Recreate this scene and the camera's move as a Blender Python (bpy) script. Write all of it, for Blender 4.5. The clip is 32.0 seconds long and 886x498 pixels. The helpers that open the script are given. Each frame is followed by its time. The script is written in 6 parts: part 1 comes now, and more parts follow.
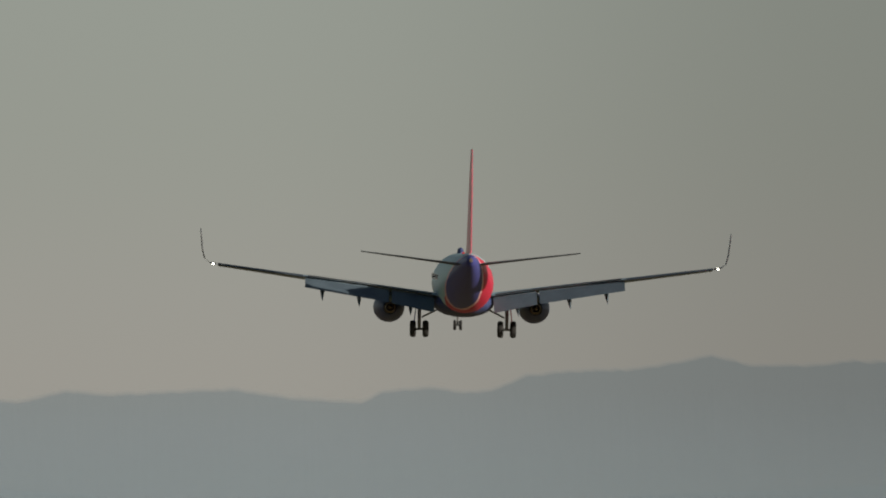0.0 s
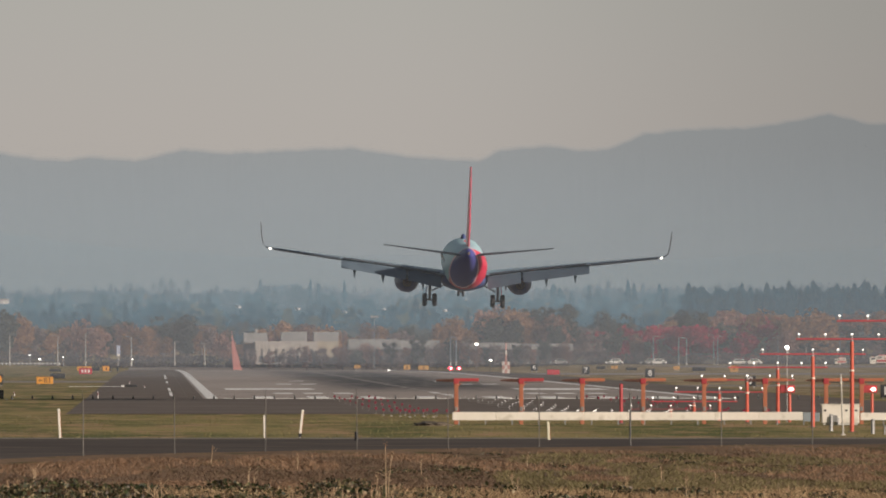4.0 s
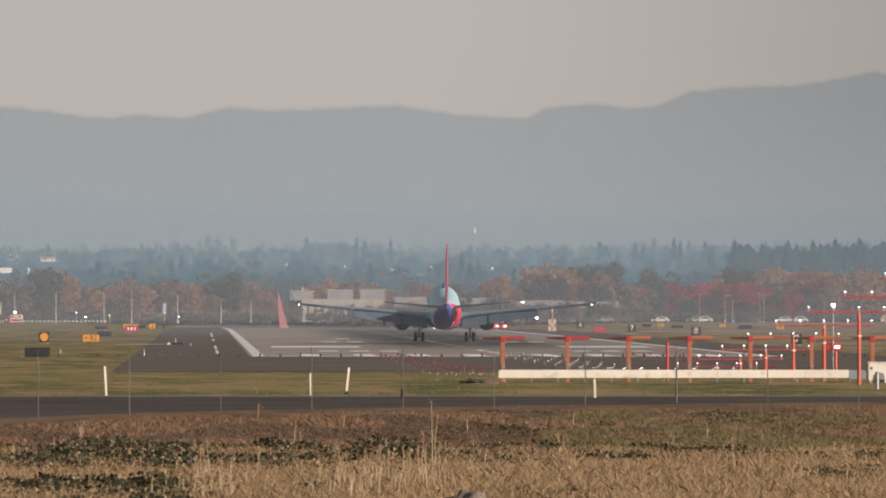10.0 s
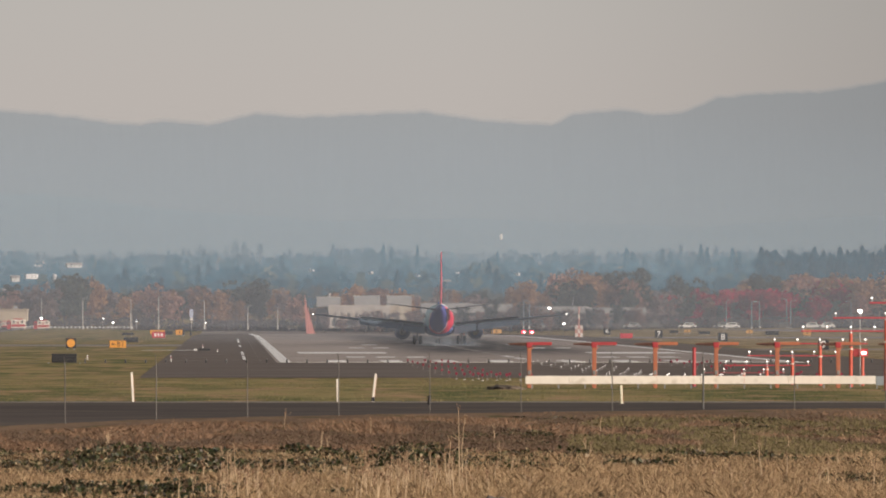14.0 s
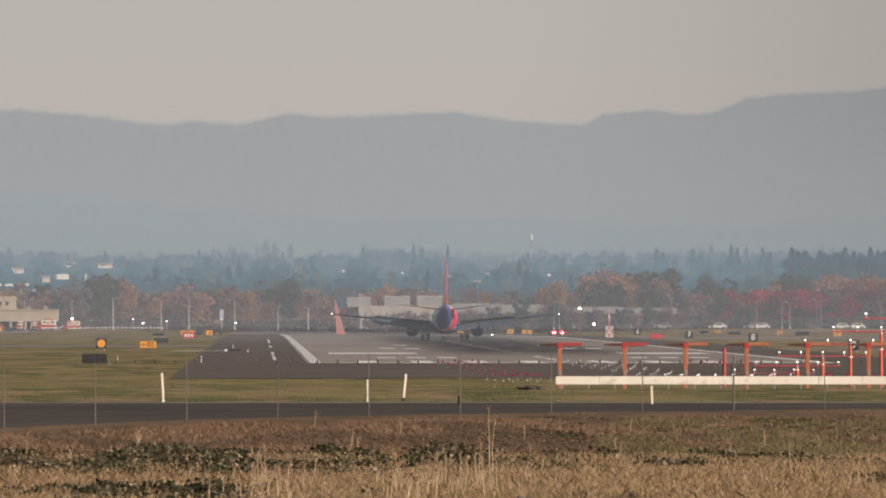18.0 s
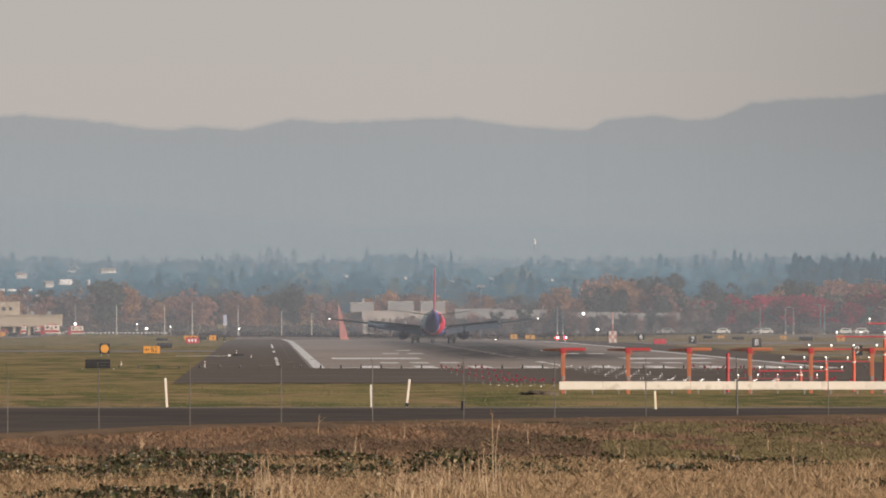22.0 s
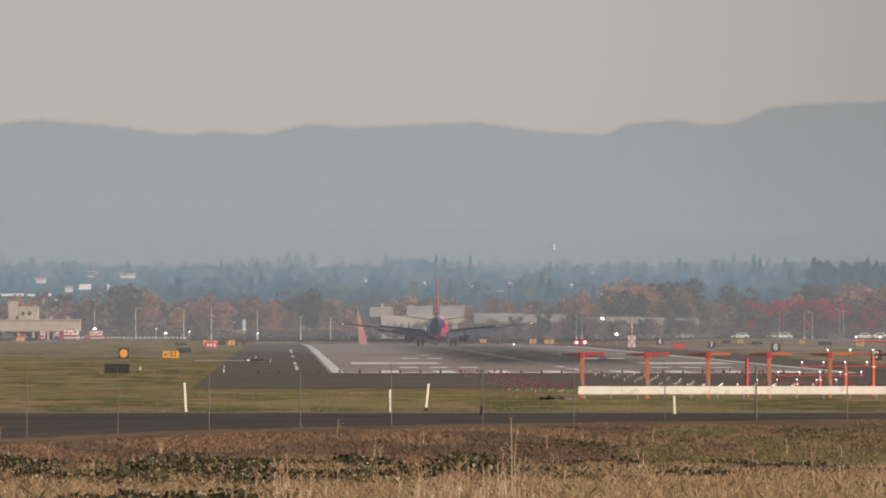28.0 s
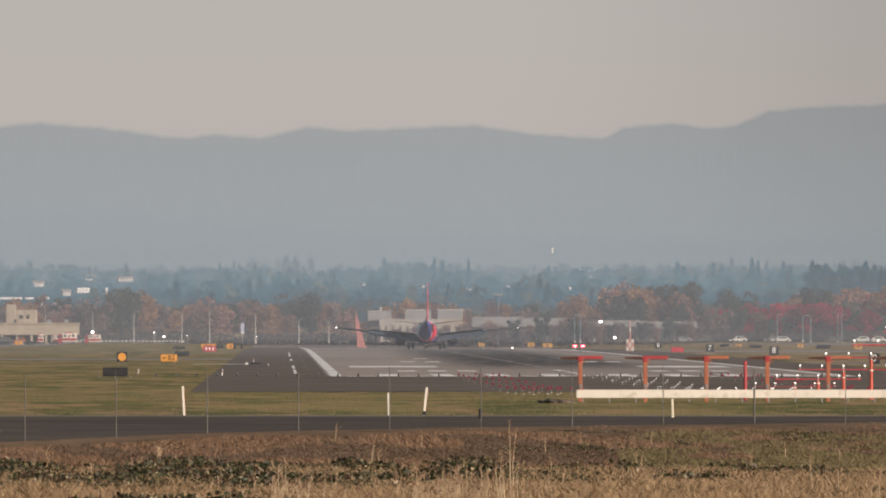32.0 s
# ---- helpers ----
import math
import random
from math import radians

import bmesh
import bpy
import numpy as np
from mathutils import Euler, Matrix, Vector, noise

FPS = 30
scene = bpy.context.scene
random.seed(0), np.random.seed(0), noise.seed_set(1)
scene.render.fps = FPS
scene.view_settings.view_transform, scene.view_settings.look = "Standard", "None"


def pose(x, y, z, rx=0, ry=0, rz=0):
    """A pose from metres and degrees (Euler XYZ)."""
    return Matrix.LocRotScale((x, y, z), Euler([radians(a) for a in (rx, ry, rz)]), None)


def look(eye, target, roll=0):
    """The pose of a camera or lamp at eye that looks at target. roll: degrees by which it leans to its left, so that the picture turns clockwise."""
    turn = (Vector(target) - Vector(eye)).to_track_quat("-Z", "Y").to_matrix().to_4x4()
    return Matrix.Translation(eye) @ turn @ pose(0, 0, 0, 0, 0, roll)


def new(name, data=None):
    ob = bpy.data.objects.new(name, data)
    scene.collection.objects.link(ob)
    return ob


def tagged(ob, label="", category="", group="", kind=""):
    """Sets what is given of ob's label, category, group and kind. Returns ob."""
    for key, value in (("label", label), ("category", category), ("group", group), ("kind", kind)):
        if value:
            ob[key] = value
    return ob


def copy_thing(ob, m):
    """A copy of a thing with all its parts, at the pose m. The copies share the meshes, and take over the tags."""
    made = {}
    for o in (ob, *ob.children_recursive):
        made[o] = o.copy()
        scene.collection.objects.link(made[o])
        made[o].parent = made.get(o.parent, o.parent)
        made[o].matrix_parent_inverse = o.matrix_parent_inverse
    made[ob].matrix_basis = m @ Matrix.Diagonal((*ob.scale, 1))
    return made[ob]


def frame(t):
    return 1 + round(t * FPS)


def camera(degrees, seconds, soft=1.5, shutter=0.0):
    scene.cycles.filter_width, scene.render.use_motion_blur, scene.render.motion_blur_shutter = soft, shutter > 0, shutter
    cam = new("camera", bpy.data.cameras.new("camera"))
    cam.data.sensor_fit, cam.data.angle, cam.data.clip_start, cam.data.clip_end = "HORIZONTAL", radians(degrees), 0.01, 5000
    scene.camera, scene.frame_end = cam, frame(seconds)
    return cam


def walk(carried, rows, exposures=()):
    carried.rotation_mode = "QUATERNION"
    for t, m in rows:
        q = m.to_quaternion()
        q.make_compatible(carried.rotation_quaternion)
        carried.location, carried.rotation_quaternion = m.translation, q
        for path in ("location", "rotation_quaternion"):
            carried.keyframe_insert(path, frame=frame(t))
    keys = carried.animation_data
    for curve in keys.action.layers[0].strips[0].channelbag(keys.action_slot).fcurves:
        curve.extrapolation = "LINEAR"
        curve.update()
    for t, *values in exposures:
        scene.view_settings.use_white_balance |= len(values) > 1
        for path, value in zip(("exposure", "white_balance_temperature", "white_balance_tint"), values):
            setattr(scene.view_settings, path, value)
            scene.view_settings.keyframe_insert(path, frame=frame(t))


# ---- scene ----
# seconds, tilt up and turn to the right of the runway heading, in degrees
PATH = [
    (0, 1.3132, 1.5840), (0.5, 1.1560, 1.5402), (1, 1.0193, 1.4744), (1.5, 0.8979, 1.4171),
    (2, 0.7629, 1.3462), (2.5, 0.6449, 1.2821), (3, 0.5469, 1.2248), (3.5, 0.4526, 1.1742),
    (5.5, 0.2265, 1.0021), (6, 0.2164, 0.9786), (6.5, 0.2030, 0.9685), (7, 0.1894, 0.9720),
    (7.5, 0.1860, 0.9720), (8, 0.1860, 0.9753), (8.5, 0.1928, 0.9786), (9, 0.1961, 0.9651),
    (9.5, 0.1997, 0.9517), (10, 0.2046, 0.9449), (10.5, 0.2030, 0.9380), (11, 0.2096, 0.9145),
    (11.5, 0.2130, 0.9010), (12, 0.2181, 0.8942), (12.5, 0.2231, 0.8807), (13, 0.2215, 0.8706),
    (13.5, 0.2265, 0.8454), (14, 0.2282, 0.8403), (14.5, 0.2333, 0.8251), (16.5, 0.2298, 0.7761),
    (17, 0.2316, 0.7306), (17.5, 0.2316, 0.7188), (18, 0.2300, 0.7221), (18.5, 0.2282, 0.7325),
    (19, 0.2265, 0.7560), (19.5, 0.2300, 0.7492), (20, 0.2298, 0.7322), (20.5, 0.2366, 0.7221),
    (21, 0.2417, 0.7221), (21.5, 0.2485, 0.7155), (22, 0.2501, 0.7087), (22.5, 0.2501, 0.7054),
    (23, 0.2518, 0.7054), (23.5, 0.2518, 0.7021), (24, 0.2585, 0.6919), (24.5, 0.2569, 0.6919),
    (25, 0.2619, 0.6886), (25.5, 0.2619, 0.6818), (27.5, 0.2686, 0.6412), (28, 0.2686, 0.6344),
    (28.5, 0.2720, 0.6345), (29, 0.2755, 0.6378), (29.5, 0.2770, 0.6378), (30, 0.2737, 0.6412),
    (30.5, 0.2720, 0.6412), (31, 0.2755, 0.6412), (31.5, 0.2788, 0.6412), (32, 0.2822, 0.6412),
]


# camera on a tripod beside the approach: it only pans and tilts after the airliner
EYE = (0.0, 0.0, 4.96)
cam = camera(3.4546, 32.0, soft=1.9)
walk(cam, [(t, pose(*EYE, 90 + tilt, 0, -pan)) for t, tilt, pan in PATH],
     exposures=[(0.0, -0.29, 6500, 5), (1.0, -0.23, 6500, 8), (2.0, -0.18, 6500, 9), (3.5, 0.0, 6500, 11), (6.0, 0.25, 6500, 13.5), (32.0, 0.25, 6500, 13.5)])

# ---- light ----
SUN_AZ, SUN_EL = 124.0, 17.0     # degrees clockwise from the runway heading, and above the horizon
world = bpy.data.worlds.new("sky")
scene.world = world
world.use_nodes = True
wn, wl = world.node_tree.nodes, world.node_tree.links
wn.clear()
sky = wn.new("ShaderNodeTexSky")
sky.sky_type, sky.sun_disc = "NISHITA", False
sky.sun_elevation, sky.sun_rotation = radians(SUN_EL), radians(SUN_AZ)
sky.dust_density, sky.air_density, sky.altitude = 1.5, 1.2, 0.0
dim = wn.new("ShaderNodeVectorMath")
dim.operation = "SCALE"
dim.inputs["Scale"].default_value = 0.045
wl.new(sky.outputs[0], dim.inputs[0])
way = wn.new("ShaderNodeTexCoord")
split = wn.new("ShaderNodeSeparateXYZ")
wl.new(way.outputs["Generated"], split.inputs[0])
haze = wn.new("ShaderNodeValToRGB")
haze.color_ramp.elements[0].position, haze.color_ramp.elements[0].color = 0.0, (0.48, 0.440, 0.400, 1)
haze.color_ramp.elements[1].position, haze.color_ramp.elements[1].color = 0.05, (0.445, 0.470, 0.425, 1)
for at, c in ((0.014, (0.485, 0.452, 0.412, 1)), (0.020, (0.478, 0.456, 0.416, 1)), (0.030, (0.452, 0.455, 0.408, 1))):
    e = haze.color_ramp.elements.new(at)
    e.color = c
wl.new(split.outputs["Z"], haze.inputs[0])
lift = wn.new("ShaderNodeMapRange")
lift.interpolation_type = "SMOOTHSTEP"
lift.inputs["From Min"].default_value, lift.inputs["From Max"].default_value = 0.05, 0.40
wl.new(split.outputs["Z"], lift.inputs["Value"])
blend = wn.new("ShaderNodeMix")
blend.data_type = "RGBA"
wl.new(lift.outputs[0], blend.inputs["Factor"])
# lens vignetting put into the sky colour: darker towards the right
fall = wn.new("ShaderNodeMapRange")
fall.interpolation_type = "SMOOTHSTEP"
for key, x in (("From Min", 0.012), ("From Max", 0.060), ("To Min", 0.845), ("To Max", 0.625)):
    fall.inputs[key].default_value = x
wl.new(split.outputs["X"], fall.inputs["Value"])
dull = wn.new("ShaderNodeVectorMath")
dull.operation = "SCALE"
wl.new(haze.outputs[0], dull.inputs[0]), wl.new(fall.outputs[0], dull.inputs["Scale"])
wl.new(dull.outputs[0], blend.inputs["A"])
wl.new(dim.outputs[0], blend.inputs["B"])
bg = wn.new("ShaderNodeBackground")
wl.new(blend.outputs["Result"], bg.inputs["Color"])
bg.inputs["Strength"].default_value = 1.0
wo = wn.new("ShaderNodeOutputWorld")
wl.new(bg.outputs[0], wo.inputs[0])

sun = new("sun", bpy.data.lights.new("sun", "SUN"))
sun.data.energy, sun.data.angle, sun.data.color = 5.0, radians(0.6), (1.0, 0.885, 0.76)
az, el = radians(SUN_AZ), radians(SUN_EL)
sun.matrix_world = look((0, 0, 50), (-math.sin(az) * math.cos(el), -math.cos(az) * math.cos(el), 50 - math.sin(el)))

# ---- materials ----


def node_mat(name):
    m = bpy.data.materials.new(name)
    m.use_nodes = True
    return m, m.node_tree.nodes, m.node_tree.links, m.node_tree.nodes["Principled BSDF"]


def surface(name, c1, c2, scale=1.0, rough=0.8, metal=0.0, bump=0.0, fine=8.0, stretch=(1, 1, 1), c3=None, coords="Object", vary=0.0, spec=0.5, low=0.35, high=0.65, stain=(0.56, 0.68)):
    """Two-scale mottled surface: c1 to c2 by a broad noise, with a fine grain over it, and c3 as sparse stains."""
    m, n, l, p = node_mat(name)
    tc = n.new("ShaderNodeTexCoord")
    mp = n.new("ShaderNodeMapping")
    mp.inputs["Scale"].default_value = stretch
    l.new(tc.outputs[coords], mp.inputs[0])
    a = n.new("ShaderNodeTexNoise")
    a.inputs["Scale"].default_value, a.inputs["Detail"].default_value = scale, 5
    b = n.new("ShaderNodeTexNoise")
    b.inputs["Scale"].default_value, b.inputs["Detail"].default_value = scale * fine, 3
    l.new(mp.outputs[0], a.inputs[0]), l.new(mp.outputs[0], b.inputs[0])
    mix = n.new("ShaderNodeMix")
    mix.data_type = "RGBA"
    mix.inputs["A"].default_value, mix.inputs["B"].default_value = (*c1, 1), (*c2, 1)
    add = n.new("ShaderNodeMath")
    add.operation = "MULTIPLY_ADD"
    add.inputs[1].default_value = 0.35
    l.new(b.outputs["Fac"], add.inputs[0])
    sub = n.new("ShaderNodeMath")
    sub.operation, sub.inputs[1].default_value = "SUBTRACT", 0.175
    l.new(a.outputs["Fac"], sub.inputs[0])
    l.new(sub.outputs[0], add.inputs[2])
    ramp = n.new("ShaderNodeMapRange")
    ramp.inputs["From Min"].default_value, ramp.inputs["From Max"].default_value = low, high
    l.new(add.outputs[0], ramp.inputs["Value"])
    l.new(ramp.outputs[0], mix.inputs["Factor"])
    out = mix.outputs["Result"]
    if c3:
        s = n.new("ShaderNodeTexNoise")
        s.inputs["Scale"].default_value, s.inputs["Detail"].default_value = scale * 2.7, 4
        l.new(mp.outputs[0], s.inputs[0])
        r = n.new("ShaderNodeMapRange")
        r.inputs["From Min"].default_value, r.inputs["From Max"].default_value = stain
        l.new(s.outputs["Fac"], r.inputs["Value"])
        mix3 = n.new("ShaderNodeMix")
        mix3.data_type = "RGBA"
        mix3.inputs["B"].default_value = (*c3, 1)
        l.new(out, mix3.inputs["A"]), l.new(r.outputs[0], mix3.inputs["Factor"])
        out = mix3.outputs["Result"]
    if vary:
        info = n.new("ShaderNodeObjectInfo")
        hsv = n.new("ShaderNodeHueSaturation")
        mr = n.new("ShaderNodeMapRange")
        mr.inputs["To Min"].default_value, mr.inputs["To Max"].default_value = 1 - vary, 1 + vary
        l.new(info.outputs["Random"], mr.inputs["Value"]), l.new(mr.outputs[0], hsv.inputs["Value"])
        l.new(out, hsv.inputs["Color"])
        out = hsv.outputs[0]
    l.new(out, p.inputs["Base Color"])
    p.inputs["Roughness"].default_value, p.inputs["Metallic"].default_value = rough, metal
    p.inputs["Specular IOR Level"].default_value = spec
    if bump:
        bm_ = n.new("ShaderNodeBump")
        bm_.inputs["Strength"].default_value, bm_.inputs["Distance"].default_value = bump, 0.05
        l.new(b.outputs["Fac"], bm_.inputs["Height"]), l.new(bm_.outputs[0], p.inputs["Normal"])
    return m


def islands(name, cols, rough=0.9, trans=0.0, spec=0.2):
    """Each loose piece of the mesh takes its own shade between the colours."""
    m, n, l, p = node_mat(name)
    g = n.new("ShaderNodeNewGeometry")
    r = n.new("ShaderNodeValToRGB")
    r.color_ramp.elements[0].color, r.color_ramp.elements[1].color = (*cols[0], 1), (*cols[-1], 1)
    for i, c in enumerate(cols[1:-1]):
        e = r.color_ramp.elements.new((i + 1) / (len(cols) - 1))
        e.color = (*c, 1)
    l.new(g.outputs["Random Per Island"], r.inputs[0])
    l.new(r.outputs[0], p.inputs["Base Color"])
    p.inputs["Roughness"].default_value, p.inputs["Specular IOR Level"].default_value = rough, spec
    if trans:
        t = n.new("ShaderNodeBsdfTranslucent")
        l.new(r.outputs[0], t.inputs["Color"])
        mx = n.new("ShaderNodeMixShader")
        mx.inputs[0].default_value = trans
        l.new(p.outputs[0], mx.inputs[1]), l.new(t.outputs[0], mx.inputs[2])
        l.new(mx.outputs[0], n["Material Output"].inputs[0])
    return m


def glow(name, colour, strength, body=(0.8, 0.8, 0.8)):
    m, n, l, p = node_mat(name)
    p.inputs["Base Color"].default_value = (*body, 1)
    p.inputs["Emission Color"].default_value = (*colour, 1)
    p.inputs["Emission Strength"].default_value = strength
    return m


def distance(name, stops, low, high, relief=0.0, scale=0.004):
    """The far backdrop, haze painted into its glow: the tint runs from its foot (low, m) to its crest (high, m)."""
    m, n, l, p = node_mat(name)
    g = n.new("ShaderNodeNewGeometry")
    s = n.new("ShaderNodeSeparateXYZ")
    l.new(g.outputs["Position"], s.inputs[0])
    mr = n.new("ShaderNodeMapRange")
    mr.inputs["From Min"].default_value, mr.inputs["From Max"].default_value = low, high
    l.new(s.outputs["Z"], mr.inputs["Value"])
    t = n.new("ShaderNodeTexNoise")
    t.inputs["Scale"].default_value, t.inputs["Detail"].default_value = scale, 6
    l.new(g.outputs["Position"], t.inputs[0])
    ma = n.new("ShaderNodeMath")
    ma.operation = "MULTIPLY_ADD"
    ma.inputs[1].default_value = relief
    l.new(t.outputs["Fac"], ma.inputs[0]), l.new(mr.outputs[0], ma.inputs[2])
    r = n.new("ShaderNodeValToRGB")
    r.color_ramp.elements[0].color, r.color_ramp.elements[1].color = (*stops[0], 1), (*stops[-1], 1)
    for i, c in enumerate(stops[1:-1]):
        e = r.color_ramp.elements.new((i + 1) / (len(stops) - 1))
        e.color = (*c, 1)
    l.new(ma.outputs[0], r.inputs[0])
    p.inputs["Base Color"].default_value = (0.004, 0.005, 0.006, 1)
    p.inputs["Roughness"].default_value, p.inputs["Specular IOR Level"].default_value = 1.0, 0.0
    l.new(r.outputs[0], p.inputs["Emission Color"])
    # vignetting put into the glow as well: dimmer towards the right
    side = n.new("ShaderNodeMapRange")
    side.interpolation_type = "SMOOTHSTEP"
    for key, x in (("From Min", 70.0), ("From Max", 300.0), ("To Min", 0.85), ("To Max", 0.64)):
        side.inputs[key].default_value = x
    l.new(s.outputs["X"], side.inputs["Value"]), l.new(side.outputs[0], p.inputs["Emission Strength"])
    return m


def runway_concrete():
    """Grey concrete with a long soft stain of tyre rubber over the touchdown zone."""
    m = surface("runway_concrete", (0.285, 0.240, 0.212), (0.350, 0.298, 0.266), 0.03, 0.85, fine=20, stretch=(1, 0.15, 1), spec=0.25)
    n, l = m.node_tree.nodes, m.node_tree.links
    p = n["Principled BSDF"]
    g = n.new("ShaderNodeNewGeometry")
    s = n.new("ShaderNodeSeparateXYZ")
    l.new(g.outputs["Position"], s.inputs[0])

    def ramp(value, a, b, lo, hi):
        r = n.new("ShaderNodeMapRange")
        r.interpolation_type = "SMOOTHSTEP"
        for k, x in (("From Min", a), ("From Max", b), ("To Min", lo), ("To Max", hi)):
            r.inputs[k].default_value = x
        l.new(value, r.inputs["Value"])
        return r.outputs[0]

    def times(x, y):
        q = n.new("ShaderNodeMath")
        q.operation = "MULTIPLY"
        l.new(x, q.inputs[0]), l.new(y, q.inputs[1])
        return q.outputs[0]

    off = n.new("ShaderNodeMath")
    off.operation, off.inputs[1].default_value = "SUBTRACT", 30.6
    l.new(s.outputs["X"], off.inputs[0])
    far = n.new("ShaderNodeMath")
    far.operation = "ABSOLUTE"
    l.new(off.outputs[0], far.inputs[0])
    grain = n.new("ShaderNodeTexNoise")
    grain.inputs["Scale"].default_value, grain.inputs["Detail"].default_value = 0.6, 4
    mp = n.new("ShaderNodeMapping")
    mp.inputs["Scale"].default_value = (1, 0.02, 1)
    l.new(g.outputs["Position"], mp.inputs[0]), l.new(mp.outputs[0], grain.inputs[0])
    stain = times(times(ramp(far.outputs[0], 5.0, 15.5, 1.0, 0.0), ramp(s.outputs["Y"], 1430, 1720, 0.0, 1.0)), times(ramp(s.outputs["Y"], 2300, 3100, 1.0, 0.25), ramp(grain.outputs["Fac"], 0.25, 0.62, 0.60, 0.92)))
    mix = n.new("ShaderNodeMix")
    mix.data_type = "RGBA"
    mix.inputs["B"].default_value = (0.030, 0.030, 0.034, 1)
    l.new(p.inputs["Base Color"].links[0].from_socket, mix.inputs["A"])
    l.new(stain, mix.inputs["Factor"]), l.new(mix.outputs["Result"], p.inputs["Base Color"])
    return m


M = {}
M["mown"] = surface("mown_grass", (0.104, 0.112, 0.038), (0.285, 0.222, 0.096), 0.16, 0.95, bump=0.3, fine=5, stretch=(1, 0.16, 1), c3=(0.350, 0.225, 0.125), spec=0.1, low=0.40, high=0.60, stain=(0.50, 0.64))
M["dryfield"] = surface("dry_field_grass", (0.210, 0.160, 0.080), (0.360, 0.268, 0.158), 0.12, 0.95, bump=0.3, fine=5, stretch=(1, 0.10, 1), c3=(0.150, 0.128, 0.062), spec=0.1, low=0.40, high=0.60, stain=(0.54, 0.66))
M["asphalt"] = surface("asphalt", (0.118, 0.094, 0.080), (0.155, 0.126, 0.106), 0.04, 0.9, fine=20, c3=(0.094, 0.075, 0.064), spec=0.2)
M["runway"] = runway_concrete()
M["taxi"] = surface("pale_taxiway_concrete", (0.232, 0.197, 0.170), (0.292, 0.250, 0.218), 0.03, 0.9, fine=16, stretch=(1, 0.2, 1), spec=0.2)
M["road"] = surface("old_road_asphalt", (0.052, 0.039, 0.033), (0.088, 0.067, 0.055), 0.2, 0.92, fine=12, stretch=(0.5, 0.35, 1), c3=(0.115, 0.085, 0.062), spec=0.2)
M["gravel"] = surface("road_gravel", (0.165, 0.140, 0.115), (0.225, 0.190, 0.155), 0.3, 0.95, fine=10, stretch=(1, 0.4, 1), c3=(0.12, 0.11, 0.06))
M["marking"] = surface("runway_paint", (0.72, 0.70, 0.67), (0.82, 0.80, 0.77), 0.4, 0.7, fine=6, c3=(0.58, 0.56, 0.52))
M["worn_marking"] = surface("worn_dirty_paint", (0.20, 0.178, 0.160), (0.28, 0.25, 0.225), 0.3, 0.75, fine=6, stretch=(1, 0.1, 1), c3=(0.16, 0.14, 0.125))
M["white"] = surface("white_paint", (0.67, 0.61, 0.52), (0.74, 0.68, 0.59), 0.8, 0.55, fine=7, c3=(0.58, 0.52, 0.43))
M["orange"] = surface("orange_paint", (0.34, 0.122, 0.066), (0.40, 0.142, 0.075), 1.2, 0.5, fine=6, c3=(0.42, 0.11, 0.045))
M["redpaint"] = surface("red_paint", (0.62, 0.035, 0.028), (0.72, 0.05, 0.04), 1.0, 0.45, fine=6)
M["black"] = surface("black_paint", (0.012, 0.012, 0.014), (0.022, 0.022, 0.024), 1.5, 0.6)
M["steel"] = surface("galvanised_steel", (0.28, 0.27, 0.26), (0.38, 0.37, 0.36), 2.0, 0.5, 0.6)
M["darksteel"] = surface("weathered_steel", (0.10, 0.095, 0.09), (0.15, 0.14, 0.13), 2.0, 0.7, 0.3)

# ---- helpers for meshes ----


def link_mesh(name, me, material, parent=None, label="", smooth=False):
    if material is not None and not me.materials:
        me.materials.append(material)
    if smooth:
        me.polygons.foreach_set("use_smooth", [True] * len(me.polygons))
    ob = new(name, me)
    if parent is not None:
        ob.parent = parent
    if label:
        ob["label"] = label
    return ob


def part(name, bm, material, parent, label="", smooth=False):
    """Links a bmesh as one mesh object under a thing or a part."""
    me = bpy.data.meshes.new(name)
    bm.normal_update()
    bm.to_mesh(me)
    bm.free()
    return link_mesh(name, me, material, parent, label, smooth)


def solid(name, verts, faces, material, parent=None, label="", smooth=False):
    me = bpy.data.meshes.new(name)
    me.from_pydata(verts, [], faces)
    me.update()
    return link_mesh(name, me, material, parent, label, smooth)


def thing(name, m, label, category, group="", kind=""):
    ob = new(name)
    ob.matrix_basis = m
    return tagged(ob, label, category, group, kind)


def add_box(bm, cx, cy, cz, sx, sy, sz, rot=None, bevel=0.0):
    r = bmesh.ops.create_cube(bm, size=1.0)
    vs = r["verts"]
    bmesh.ops.scale(bm, vec=(sx, sy, sz), verts=vs)
    if bevel:
        es = list({e for v in vs for e in v.link_edges})
        b = bmesh.ops.bevel(bm, geom=es, offset=bevel, segments=1, affect="EDGES")
        vs = list({v for f in b["faces"] for v in f.verts} | {v for v in vs if v.is_valid})
    if rot is not None:
        bmesh.ops.transform(bm, matrix=rot, verts=vs)
    bmesh.ops.translate(bm, vec=(cx, cy, cz), verts=vs)
    return vs


def box(cx, cy, cz, sx, sy, sz, rot=None, bevel=0.0):
    bm = bmesh.new()
    add_box(bm, cx, cy, cz, sx, sy, sz, rot, bevel)
    return bm


def add_tube(bm, a, b, r1, r2=None, seg=8):
    a, b = Vector(a), Vector(b)
    d = b - a
    r2 = r1 if r2 is None else r2
    m = Matrix.Translation((a + b) / 2) @ d.to_track_quat("Z", "Y").to_matrix().to_4x4()
    bmesh.ops.create_cone(bm, cap_ends=True, segments=seg, radius1=r1, radius2=r2, depth=d.length, matrix=m)


